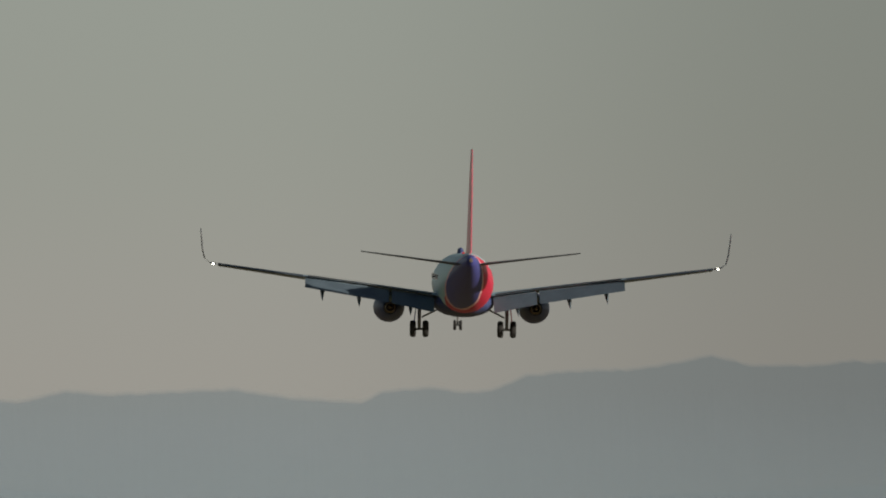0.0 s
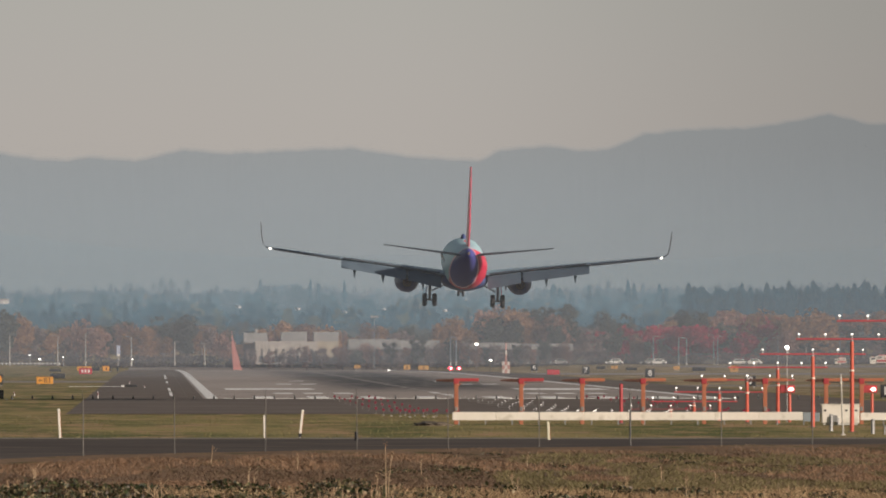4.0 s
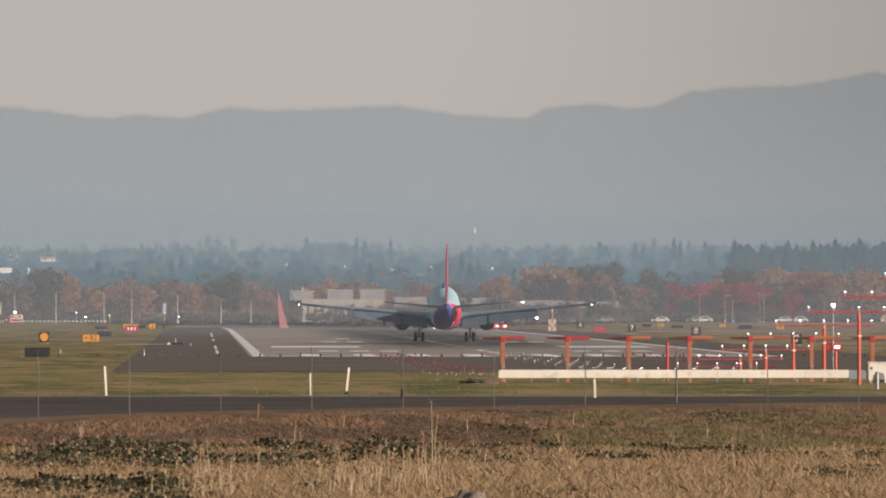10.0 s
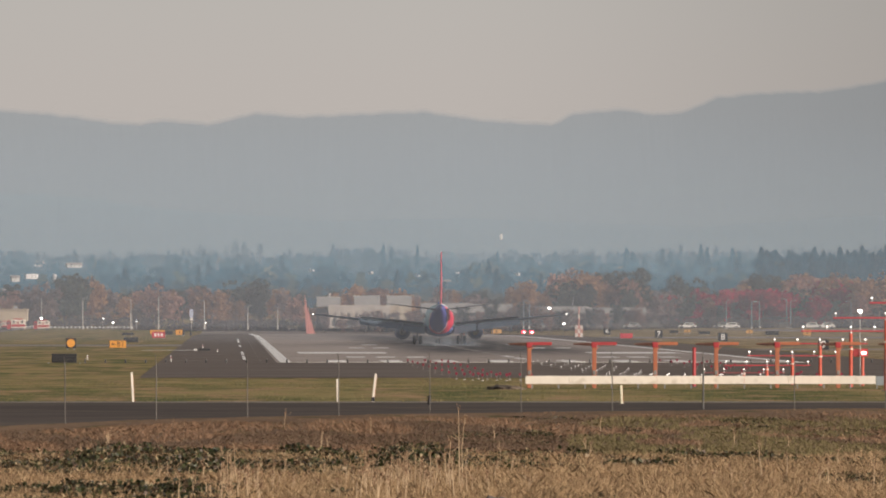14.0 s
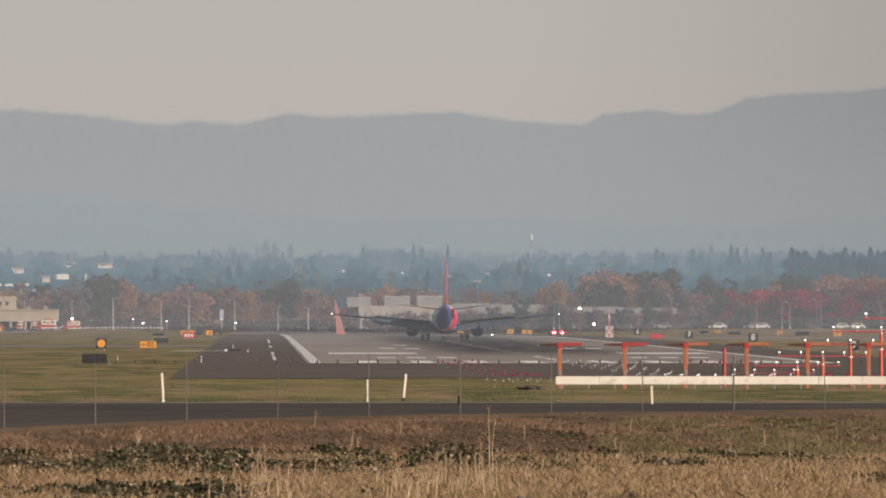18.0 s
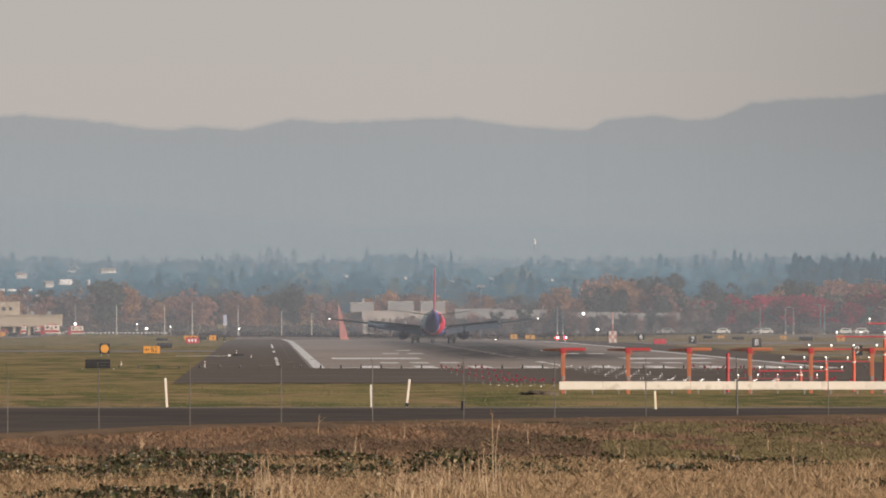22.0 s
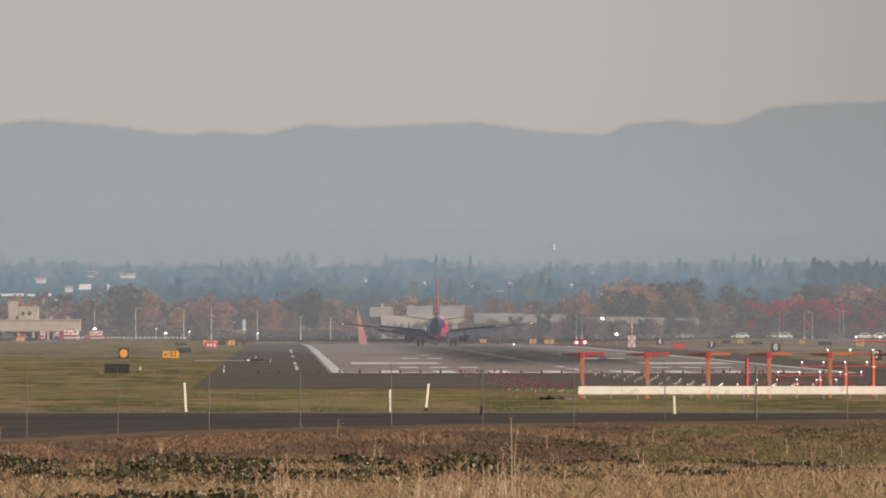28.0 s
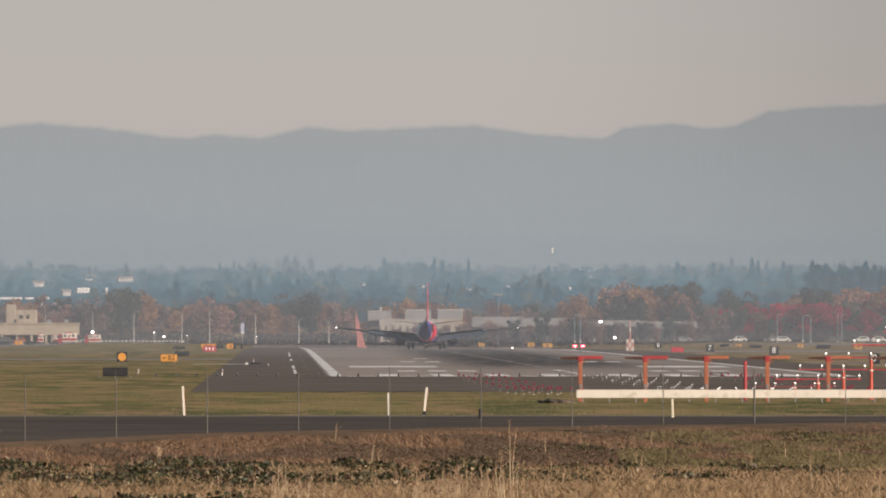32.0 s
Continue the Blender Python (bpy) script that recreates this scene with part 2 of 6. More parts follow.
def tube(a, b, r1, r2=None, seg=8):
    bm = bmesh.new()
    add_tube(bm, a, b, r1, r2, seg)
    return bm


def loft(rings, cap=True):
    """Skins a row of equal-length rings of points."""
    bm = bmesh.new()
    rows = [[bm.verts.new(p) for p in ring] for ring in rings]
    n = len(rows[0])
    for r0, r1 in zip(rows, rows[1:]):
        for i in range(n):
            bm.faces.new((r0[i], r0[(i + 1) % n], r1[(i + 1) % n], r1[i]))
    if cap:
        bm.faces.new(rows[0])
        bm.faces.new(rows[-1])
    bmesh.ops.recalc_face_normals(bm, faces=bm.faces)
    return bm


def sheet(name, x0, y0, x1, y1, z, material, parent=None, nx=1, ny=1, thick=0.0):
    """A flat rectangle on the ground; with a thickness, a low slab."""
    verts = [(x0 + (x1 - x0) * i / nx, y0 + (y1 - y0) * j / ny, z) for j in range(ny + 1) for i in range(nx + 1)]
    faces = [(j * (nx + 1) + i, j * (nx + 1) + i + 1, (j + 1) * (nx + 1) + i + 1, (j + 1) * (nx + 1) + i) for j in range(ny) for i in range(nx)]
    return solid(name, verts, faces, material, parent)


# ---- ground and runway ----
# runway heading is +y; its centre line lies at x = 28.2, its threshold at y = 1316
CL, THR = 28.2, 1316.0


def rise(y):
    """The near meadow lies 1.4 m over the runway; behind the airfield the land climbs gently."""
    return float(np.interp(y, [650, 1020, 3650, 4080, 4300, 4500, 4700, 5000], [1.4, 0.0, 0.0, 10.5, 14.5, 17.5, 19.0, 20.0]))


def dip(x, y):
    """The runway is crowned along its length: past the touchdown zone it falls away, and the land beyond climbs again."""
    along = float(np.interp(y, [2200, 2450, 2650, 3000, 3380, 3480, 3640], [0.0, -0.05, -0.15, -0.62, -1.15, -1.25, 0.0]))
    return along * float(np.interp(x, [-45, -10, 66, 110], [0.0, 1.0, 1.0, 0.0]))


def lie(x, y):
    """Height of the ground."""
    return rise(y) + dip(x, y)


FALL = [2200, 2450, 2650, 2820, 3000, 3190, 3380]
ys = [-400, 0, 200, 600, 650, 750, 850, 950, 1020, 1500, 2000, *FALL, 3480, 3560, 3640, 3650, 3800, 4080, 4300, 4500, 4700, 4990, 6000]
xs = [-2500, -800, -300, -100, -45, -10, 0, 30, 66, 110, 200, 400, 900, 2500]
gv = [(x, y, lie(x, y)) for y in ys for x in xs]
gf = [(j * len(xs) + i, j * len(xs) + i + 1, (j + 1) * len(xs) + i + 1, (j + 1) * len(xs) + i) for j in range(len(ys) - 1) for i in range(len(xs) - 1)]
ground = solid("ground", gv, gf, M["mown"])
tagged(ground, "wide flat airfield of mown yellow-green autumn grass", "ground", kind="structure")

pad = sheet("blast_pad", -6.2, 1032, 62.5, THR, 0.03, M["asphalt"])
tagged(pad, "dark brown asphalt blast pad before the runway threshold", "pavement", kind="structure")
END = 3380.0


def draped(name, x0, x1, marks, lift, material, parent=None):
    """A thin slab laid over the ground along the runway."""
    rings = [[(x0, y, lie((x0 + x1) / 2, y) + lift - 0.012), (x1, y, lie((x0 + x1) / 2, y) + lift - 0.012), (x1, y, lie((x0 + x1) / 2, y) + lift), (x0, y, lie((x0 + x1) / 2, y) + lift)] for y in marks]
    return part(name, loft(rings), material, parent)


shoulder = draped("runway_shoulder", -6.2, 62.5, [THR, *FALL], 0.02, M["asphalt"])
tagged(shoulder, "dark asphalt shoulder along both runway edges", "pavement", kind="structure")
runway = draped("runway", CL - 23.8, CL + 23.8, [THR, 1600, 1900, *FALL], 0.04, M["runway"])
tagged(runway, "long grey concrete runway with worn white markings", "runway", kind="structure")
overrun = draped("runway_overrun", -6.2, 62.5, [END, 3480, 3560, 3630], 0.03, M["taxi"])
tagged(overrun, "pale overrun and taxiway rising past the runway's end", "pavement", kind="structure")
for s in (-1, 1):
    x = CL + s * 23.0
    draped("edge_stripe", x - 0.5, x + 0.5, [THR, 1600, 1900, *FALL], 0.056, M["marking"], runway)
for s in (-1, 1):
    for k in range(4):
        part("threshold_bar", box(CL + s * (3.2 + 5.0 * k), THR + 30, 0.05, 1.8, 44, 0.012), M["marking"], runway)
    for k in range(3):
        part("touchdown_bar", box(CL + s * (9.5 + 3.0 * k), THR + 140, 0.05, 1.8, 22, 0.012), M["marking"], runway)
    part("aiming_bar", box(CL + s * 15.8, THR + 278, 0.05, 9.5, 46, 0.012), M["marking"], runway)
    for k in range(2):
        part("touchdown_bar", box(CL + s * (9.5 + 3.0 * k), THR + 470, 0.05, 1.8, 22, 0.012), M["marking"], runway)
    part("touchdown_bar", box(CL + s * 9.5, THR + 620, 0.05, 1.8, 22, 0.012), M["marking"], runway)
part("threshold_line", box(CL, THR + 3, 0.05, 44, 2.6, 0.012), M["marking"], runway)
for k in range(32):
    y = THR + 100 + k * 61
    draped("centre_dash", CL - 0.35, CL + 0.35, [y - 18, y + 18], 0.056, M["worn_marking"] if k > 1 else M["marking"], runway)
for y0, y1 in ((1390, 1500), (1530, 1640), (1840, 1930), (2060, 2320)):
    draped("shoulder_dash", 1.46, 1.74, [y0, (y0 + y1) / 2, y1], 0.036, M["marking"], runway)
# sun-dried grass on the far eastern field
dx, dy = [64, 110, 200, 400, 900], [1440, 1800, 2100, *FALL, 3480, 3530]
dv = [(x, y, lie(x, y) + 0.012) for y in dy for x in dx]
df = [(j * len(dx) + i, j * len(dx) + i + 1, (j + 1) * len(dx) + i + 1, (j + 1) * len(dx) + i) for j in range(len(dy) - 1) for i in range(len(dx) - 1)]
tagged(solid("dry_field", dv, df, M["dryfield"]), "sun-dried straw-brown grass of the far field", "ground", kind="structure")
# connecting taxiways and the far apron
for name, x0, y0, x1, y1 in (("taxiway_west", -500, 1870, -6, 1960), ("apron_west", -700, 2900, -46, 3560), ("taxiway_east", 62, 1700, 420, 1760), ("taxiway_far", 62, 2350, 700, 2480), ("taxiway_end", 111, 3050, 900, 3350)):
    tagged(sheet(name, x0, y0, x1, y1, 0.025, M["taxi"]), "pale grey taxiway across the grass", "taxiway", kind="structure")

# perimeter road in front, its near verge running at a slant
VERGE_X, VERGE_Y = [-70, -9.7, -8.2, -1.9, 5.4, 21.2, 60, 110], [330, 418, 430, 467, 487, 514, 530, 540]
rv = [(x, y - 2, 1.42) for x, y in zip(VERGE_X, VERGE_Y)] + [(110, 546, 1.42), (-70, 546, 1.42)]
road = solid("road", rv, [tuple(range(len(rv)))], M["road"])
tagged(road, "dark worn asphalt perimeter road", "road", kind="structure")

edge = solid("road_edge", [(-70, 545.5, 1.43), (110, 545.5, 1.43), (110, 552, 1.43), (-70, 552, 1.43)], [(0, 1, 2, 3)], M["gravel"])
tagged(edge, "thin pale gravel strip along the road's far edge", "road edge", kind="structure")

# ---- mountains ----
RIDGE = [(-500, 200), (-147, 189), (-77, 181), (20, 190), (110, 203), (190, 207), (230, 203), (310, 210), (400, 190), (480, 195), (590, 190), (690, 185), (790, 200), (880, 207), (921, 209), (960, 190),
         (1040, 183), (1100, 190), (1150, 185), (1210, 161), (1300, 153), (1400, 150), (1470, 140), (1541, 125), (1611, 143), (1741, 143), (1790, 135), (1900, 137), (2300, 150)]


def range_of_hills(name, y, profile, base, material, depth, seed):
    """A ridge at distance y: the profile gives bearings and heights of the crest, noise the folds."""
    px = [p[0] for p in profile]
    pz = [p[1] for p in profile]
    cols = 900
    x0, x1 = px[0], px[-1]
    verts, faces = [], []
    lev = 9
    for j in range(lev):
        f = j / (lev - 1)
        for i in range(cols):
            x = x0 + (x1 - x0) * i / (cols - 1)
            top = float(np.interp(x, px, pz))
            n = noise.fractal(Vector((x * 0.035, seed, 0)), 1.0, 2.0, 5) * 0.5 + noise.fractal(Vector((x * 0.21, seed, 4)), 1.0, 2.0, 4) * 0.45
            fold = noise.fractal(Vector((x * 0.012, seed + 3, f * 2)), 1.0, 2.0, 4) * depth * 0.4
            z = base + (top + n - base) * f ** 0.8
            verts.append((x, y - (1 - f) * depth * 3 + fold, z))
    for j in range(lev - 1):
        for i in range(cols - 1):
            a = j * cols + i
            faces.append((a, a + 1, a + cols + 1, a + cols))
    ob = solid(name, verts, faces, material, smooth=True)
    return ob


MD = 4900.0
prof = [((x - 346) * MD / 26000, 4.96 + (530 - v) * MD / 26000) for x, v in RIDGE]
M["mountain"] = distance("mountain_haze_glow", [(0.304, 0.364, 0.376), (0.328, 0.372, 0.378), (0.334, 0.361, 0.364), (0.330, 0.344, 0.341)], 18, 72, 0.05, 0.012)
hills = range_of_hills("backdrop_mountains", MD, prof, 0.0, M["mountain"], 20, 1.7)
tagged(hills, "long hazy blue-grey mountain ridge on the horizon", "mountains", kind="structure")
# paler glowing ridge copies, added to feather the crest into the sky
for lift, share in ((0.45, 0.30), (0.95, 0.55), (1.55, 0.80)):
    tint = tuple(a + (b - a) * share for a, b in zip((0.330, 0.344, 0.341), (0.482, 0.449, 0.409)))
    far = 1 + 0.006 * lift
    veil = range_of_hills("backdrop_crest_copy", MD * far, [(x * far, 4.96 + (z - 4.96) * far + lift) for x, z in prof], 0.0, distance("crest_edge_tint", [tint, tint], 18, 72), 10, 1.7)
    tagged(veil, "paler glowing copy of the ridge that softens the mountain crest", "mountains", kind="structure")
M["foothill"] = distance("foothill_haze_glow", [(0.286, 0.350, 0.368), (0.302, 0.358, 0.372), (0.318, 0.367, 0.376)], 15, 42, 0.05, 0.015)
prof2 = [(-170, 45), (-60, 42), (-20, 37), (30, 33), (80, 34), (150, 31), (210, 35), (300, 38), (400, 36)]
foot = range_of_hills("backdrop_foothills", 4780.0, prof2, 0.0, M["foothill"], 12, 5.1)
tagged(foot, "lower hazy foothills before the mountain ridge", "hills", kind="structure")


# ---- haze sheets ----


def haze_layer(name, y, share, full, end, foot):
    """An upright see-through sheet added for the haze: it lets most light through and scatters a little, most at mid
    height.
    """
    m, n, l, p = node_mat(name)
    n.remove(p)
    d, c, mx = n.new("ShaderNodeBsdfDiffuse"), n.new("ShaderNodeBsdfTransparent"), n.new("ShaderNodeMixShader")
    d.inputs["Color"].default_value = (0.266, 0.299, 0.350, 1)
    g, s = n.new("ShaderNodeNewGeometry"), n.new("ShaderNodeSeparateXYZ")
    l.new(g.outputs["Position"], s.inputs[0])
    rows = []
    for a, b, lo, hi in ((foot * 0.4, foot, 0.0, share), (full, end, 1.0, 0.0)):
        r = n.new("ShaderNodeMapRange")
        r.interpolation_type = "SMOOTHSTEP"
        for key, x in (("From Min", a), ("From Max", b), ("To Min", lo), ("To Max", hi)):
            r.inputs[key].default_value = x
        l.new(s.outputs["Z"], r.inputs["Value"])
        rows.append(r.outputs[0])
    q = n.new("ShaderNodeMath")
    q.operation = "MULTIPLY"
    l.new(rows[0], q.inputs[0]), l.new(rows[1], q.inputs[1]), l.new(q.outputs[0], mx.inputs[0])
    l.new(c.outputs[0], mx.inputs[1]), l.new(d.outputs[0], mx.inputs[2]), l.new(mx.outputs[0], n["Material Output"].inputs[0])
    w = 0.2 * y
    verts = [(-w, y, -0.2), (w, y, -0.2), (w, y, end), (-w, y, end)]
    tagged(solid(name, verts, [(0, 1, 2, 3)], m), "upright see-through sheet that stands in for blue-grey haze", "haze", kind="structure")


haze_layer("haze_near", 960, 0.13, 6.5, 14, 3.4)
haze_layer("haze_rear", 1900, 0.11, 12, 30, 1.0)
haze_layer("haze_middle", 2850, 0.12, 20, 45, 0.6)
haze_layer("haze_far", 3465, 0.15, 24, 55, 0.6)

# ---- the airliner ----
# its own axes: +y ahead, z up, origin on the ground between the main wheels


def livery():
    """Pale blue body, red belly and a slanting red sash that wraps round the rear body, navy tail cone."""
    m, n, l, p = node_mat("airliner_livery")
    tc = n.new("ShaderNodeTexCoord")
    s = n.new("ShaderNodeSeparateXYZ")
    l.new(tc.outputs["Object"], s.inputs[0])
    v = n.new("ShaderNodeMath")
    v.operation = "MULTIPLY_ADD"
    v.inputs[1].default_value = 2.0
    l.new(s.outputs["Z"], v.inputs[0]), l.new(s.outputs["Y"], v.inputs[2])

    steep = n.new("ShaderNodeMath")
    steep.operation, steep.inputs[1].default_value = "MULTIPLY_ADD", 4.0
    l.new(s.outputs["Z"], steep.inputs[0]), l.new(s.outputs["Y"], steep.inputs[2])

    # sideways skew puts the sunlit right and shaded left into the paint
    def tilt(value, k):
        t = n.new("ShaderNodeMath")
        t.operation, t.inputs[1].default_value = "MULTIPLY_ADD", k
        l.new(s.outputs["X"], t.inputs[0]), l.new(value, t.inputs[2])
        return t.outputs[0]

    def pick(value, edge, below, above):
        g = n.new("ShaderNodeMath")
        g.operation, g.inputs[1].default_value = "GREATER_THAN", edge
        l.new(value, g.inputs[0])
        x = n.new("ShaderNodeMix")
        x.data_type = "RGBA"
        l.new(g.outputs[0], x.inputs["Factor"])
        for sock, c in ((x.inputs["A"], below), (x.inputs["B"], above)):
            if isinstance(c, tuple):
                sock.default_value = (*c, 1)
            else:
                l.new(c, sock)
        return x.outputs["Result"]

    red, blue, navy, line = (0.62, 0.030, 0.075), (0.40, 0.60, 0.66), (0.072, 0.078, 0.28), (0.85, 0.52, 0.54)
    fore = pick(s.outputs["Z"], 1.75, navy, blue)
    cone = tilt(v.outputs[0], 0.9)
    body = pick(cone, -4.7, navy, pick(cone, -4.35, line, pick(tilt(steep.outputs[0], -2.4), 5.6, red, fore)))
    l.new(body, p.inputs["Base Color"])
    p.inputs["Roughness"].default_value, p.inputs["Specular IOR Level"].default_value = 0.45, 0.25
    p.inputs["Coat Weight"].default_value, p.inputs["Coat Roughness"].default_value = 0.12, 0.2
    g = n.new("ShaderNodeTexNoise")
    g.inputs["Scale"].default_value = 3.0
    b = n.new("ShaderNodeBump")
    b.inputs["Strength"].default_value, b.inputs["Distance"].default_value = 0.05, 0.02
    l.new(tc.outputs["Object"], g.inputs[0]), l.new(g.outputs["Fac"], b.inputs["Height"]), l.new(b.outputs[0], p.inputs["Normal"])
    return m


M["livery"] = livery()
M["wing"] = surface("wing_grey_paint", (0.230, 0.305, 0.370), (0.280, 0.355, 0.425), 0.6, 0.4, 0.1, fine=8, stretch=(1, 0.4, 1), c3=(0.175, 0.235, 0.290))
M["flap"] = surface("flap_grey_paint", (0.086, 0.118, 0.152), (0.108, 0.146, 0.184), 0.8, 0.5, 0.1, fine=8)
M["aileron"] = surface("aileron_dark_grey", (0.050, 0.062, 0.080), (0.070, 0.084, 0.104), 0.8, 0.5)
M["wingletgrey"] = surface("winglet_grey_paint", (0.14, 0.145, 0.17), (0.175, 0.18, 0.205), 0.8, 0.5)
M["darkpanel"] = surface("spoiler_panel", (0.034, 0.040, 0.050), (0.056, 0.063, 0.074), 1.0, 0.5)
M["bare"] = surface("bare_aluminium", (0.45, 0.45, 0.46), (0.58, 0.58, 0.58), 1.0, 0.3, 0.85)
M["hot"] = surface("exhaust_metal", (0.26, 0.21, 0.175), (0.36, 0.29, 0.24), 2.0, 0.45, 0.8)
M["nacelle"] = surface("nacelle_navy", (0.056, 0.072, 0.175), (0.074, 0.094, 0.215), 0.8, 0.45, spec=0.25)
M["finred"] = surface("fin_red", (0.66, 0.050, 0.120), (0.72, 0.064, 0.140), 0.7, 0.3)
M["tyre"] = surface("tyre_rubber", (0.016, 0.016, 0.017), (0.028, 0.027, 0.027), 4.0, 0.8)
M["rim"] = surface("wheel_rim", (0.17, 0.17, 0.18), (0.26, 0.26, 0.27), 3.0, 0.4, 0.7)
M["glass_dark"] = surface("cockpit_glass", (0.01, 0.012, 0.015), (0.02, 0.022, 0.026), 2.0, 0.1)
M["tiplight"] = glow("wingtip_lamp", (1.0, 0.93, 0.80), 6.0)


def ring(y, zc, rx, rz, n=28, x=0.0):
    return [(x + rx * math.cos(2 * math.pi * i / n), y, zc + rz * math.sin(2 * math.pi * i / n)) for i in range(n)]


def foil(x, lead, trail, z, thick, drop=0.0, n=7, crown=1.8, belly=1.2):
    """One wing section at x: rounded nose at y = lead, sharp tail at y = trail."""
    pts = []
    c = lead - trail
    for i in range(n):
        f = (i / (n - 1)) ** 1.6
        pts.append((x, lead - c * f, z + thick * (crown * math.sqrt(f) * (1 - f) + 0.03) - drop * f))
    for i in range(n - 2, 0, -1):
        f = (i / (n - 1)) ** 1.6
        pts.append((x, lead - c * f, z - thick * (belly * math.sqrt(f) * (1 - f) + 0.03) - drop * f))
    return pts


def up_foil(y_l, y_t, z, thick, x=0.0, lean=0.0):
    return [(x + lean + q[2], q[1], z) for q in foil(0, y_l, y_t, 0.0, thick)]


def make_airliner():
    plane = thing("airliner", pose(CL, 1000, 20), "blue and red twin-engine jet airliner with gear and flaps down", "airplane")
    st = ((16.6, 2.75, 0.05, 0.05), (16.2, 2.80, 0.55, 0.5), (15.2, 2.92, 1.05, 1.0), (13.6, 3.1, 1.55, 1.6), (11.6, 3.26, 1.84, 1.92), (9, 3.3, 1.88, 2.0), (4, 3.3, 1.88, 2.0), (-1, 3.3, 1.88, 2.0), (-5.2, 3.32, 1.88, 1.98),
          (-7.5, 3.45, 1.80, 1.88), (-9.6, 3.72, 1.58, 1.66), (-11.6, 4.05, 1.28, 1.36), (-13.4, 4.36, 0.95, 1.03), (-15.2, 4.68, 0.58, 0.66), (-16.3, 4.86, 0.33, 0.38), (-16.9, 4.95, 0.16, 0.19))
    body = part("fuselage", loft([ring(*s) for s in st]), M["livery"], plane, smooth=True)
    part("belly_fairing", loft([ring(y, 2.0, rx, rz, 20) for y, rx, rz in ((7.2, 0.3, 0.2), (6, 1.5, 0.7), (4, 2.05, 0.95), (0, 2.1, 1.0), (-2.2, 1.8, 0.85), (-4.2, 0.4, 0.25))]), M["nacelle"], plane, smooth=True)
    part("exhaust_pipe", loft([ring(-16.85, 4.95, 0.13, 0.15, 12), ring(-17.2, 4.97, 0.11, 0.13, 12)]), M["hot"], body, "dark exhaust outlet")
    part("cockpit_window", loft([ring(14.6, 3.55, 1.22, 0.34, 16), ring(13.9, 3.75, 1.36, 0.36, 16)]), M["glass_dark"], body, "dark cockpit glass")
    part("anti_collision_lamp", loft([ring(1.0, 5.32, 0.10, 0.10, 8), ring(0.7, 5.32, 0.10, 0.10, 8)]), M["redpaint"], body)
    part("satellite_dome", loft([ring(y, 5.28, rx, rz, 14) for y, rx, rz in ((9.4, 0.05, 0.05), (8.9, 0.22, 0.40), (7.6, 0.24, 0.42), (6.8, 0.05, 0.05))]), M["nacelle"], body, smooth=True)
    # dark cabin windows along both sides
    for s in (-1, 1):
        for k in range(20):
            part("cabin_window", box(s * 1.84, 11.0 - k * 0.76, 3.72, 0.06, 0.26, 0.36), M["glass_dark"], body)
    spoilers, wings, struts = [], [], []
    for s in (-1, 1):
        w = part("wing", loft([foil(s * x, le, te, z, t, crown=0.9, belly=2.1) for x, le, te, z, t in ((0.6, 6.6, -1.5, 2.32, 0.50), (1.9, 5.6, -1.6, 2.48, 0.45), (5.4, 2.9, -1.9, 2.90, 0.30), (8.0, 1.6, -2.55, 3.17, 0.25), (10.9, 0.1, -3.35, 3.42, 0.27), (16.7, -3.1, -4.8, 4.02, 0.18))]), M["wing"], plane, smooth=False)
        wings.append((w, s))
        # blended winglet
        wl_ = []
        for k in range(7):
            f = k / 6
            a = radians(8 + 72 * min(1, f * 2.2))
            x = 16.85 + 1.00 * math.sin(min(1, f * 2.2) * 1.2) + 0.35 * max(0, f - 0.45)
            z = 4.02 + 0.5 * (1 - math.cos(min(1, f * 2.2) * 1.4)) + 2.75 * max(0, f - 0.30)
            le, te = -3.05 - 1.5 * f, -4.80 - 0.75 * f
            th = 0.11 * (1 - 0.4 * f)
            wl_.append([(s * (x + math.sin(a) * (q[2])), q[1], z - math.cos(a) * -q[2]) for q in foil(0, le, te, 0.0, th)])
        part("winglet", loft(wl_), M["wingletgrey"], w, "upturned blended winglet", smooth=True)
        part("leading_edge_slat", loft([foil(s * x, le, te, z, t) for x, le, te, z, t in ((5.9, 2.95, 2.35, 2.84, 0.10), (11.0, 0.35, -0.15, 3.38, 0.08), (15.8, -2.4, -2.8, 3.88, 0.06))]), M["bare"], w)
        for name, rows in (("inboard_flap", ((2.0, -1.35, -3.1, 2.33, 0.10), (4.9, -1.75, -3.2, 2.68, 0.09))), ("outboard_flap", ((5.1, -1.75, -3.15, 2.70, 0.09), (10.8, -3.15, -4.25, 3.31, 0.07)))):
            part(name, loft([foil(s * x, le, te, z, t, drop=0.57 * (le - te)) for x, le, te, z, t in rows]), M["flap"], w, "extended trailing-edge flap")
            part("fore_flap", loft([foil(s * x, le + 0.35, le - 0.35, z + 0.08, t * 0.6, drop=0.25) for x, le, te, z, t in rows]), M["wing"], w)
        part("aileron", loft([foil(s * x, le, te, z, t, drop=0.04) for x, le, te, z, t in ((10.95, -2.55, -3.55, 3.42, 0.16), (16.75, -4.15, -4.95, 4.02, 0.12))]), M["aileron"], w, "dark outboard aileron")
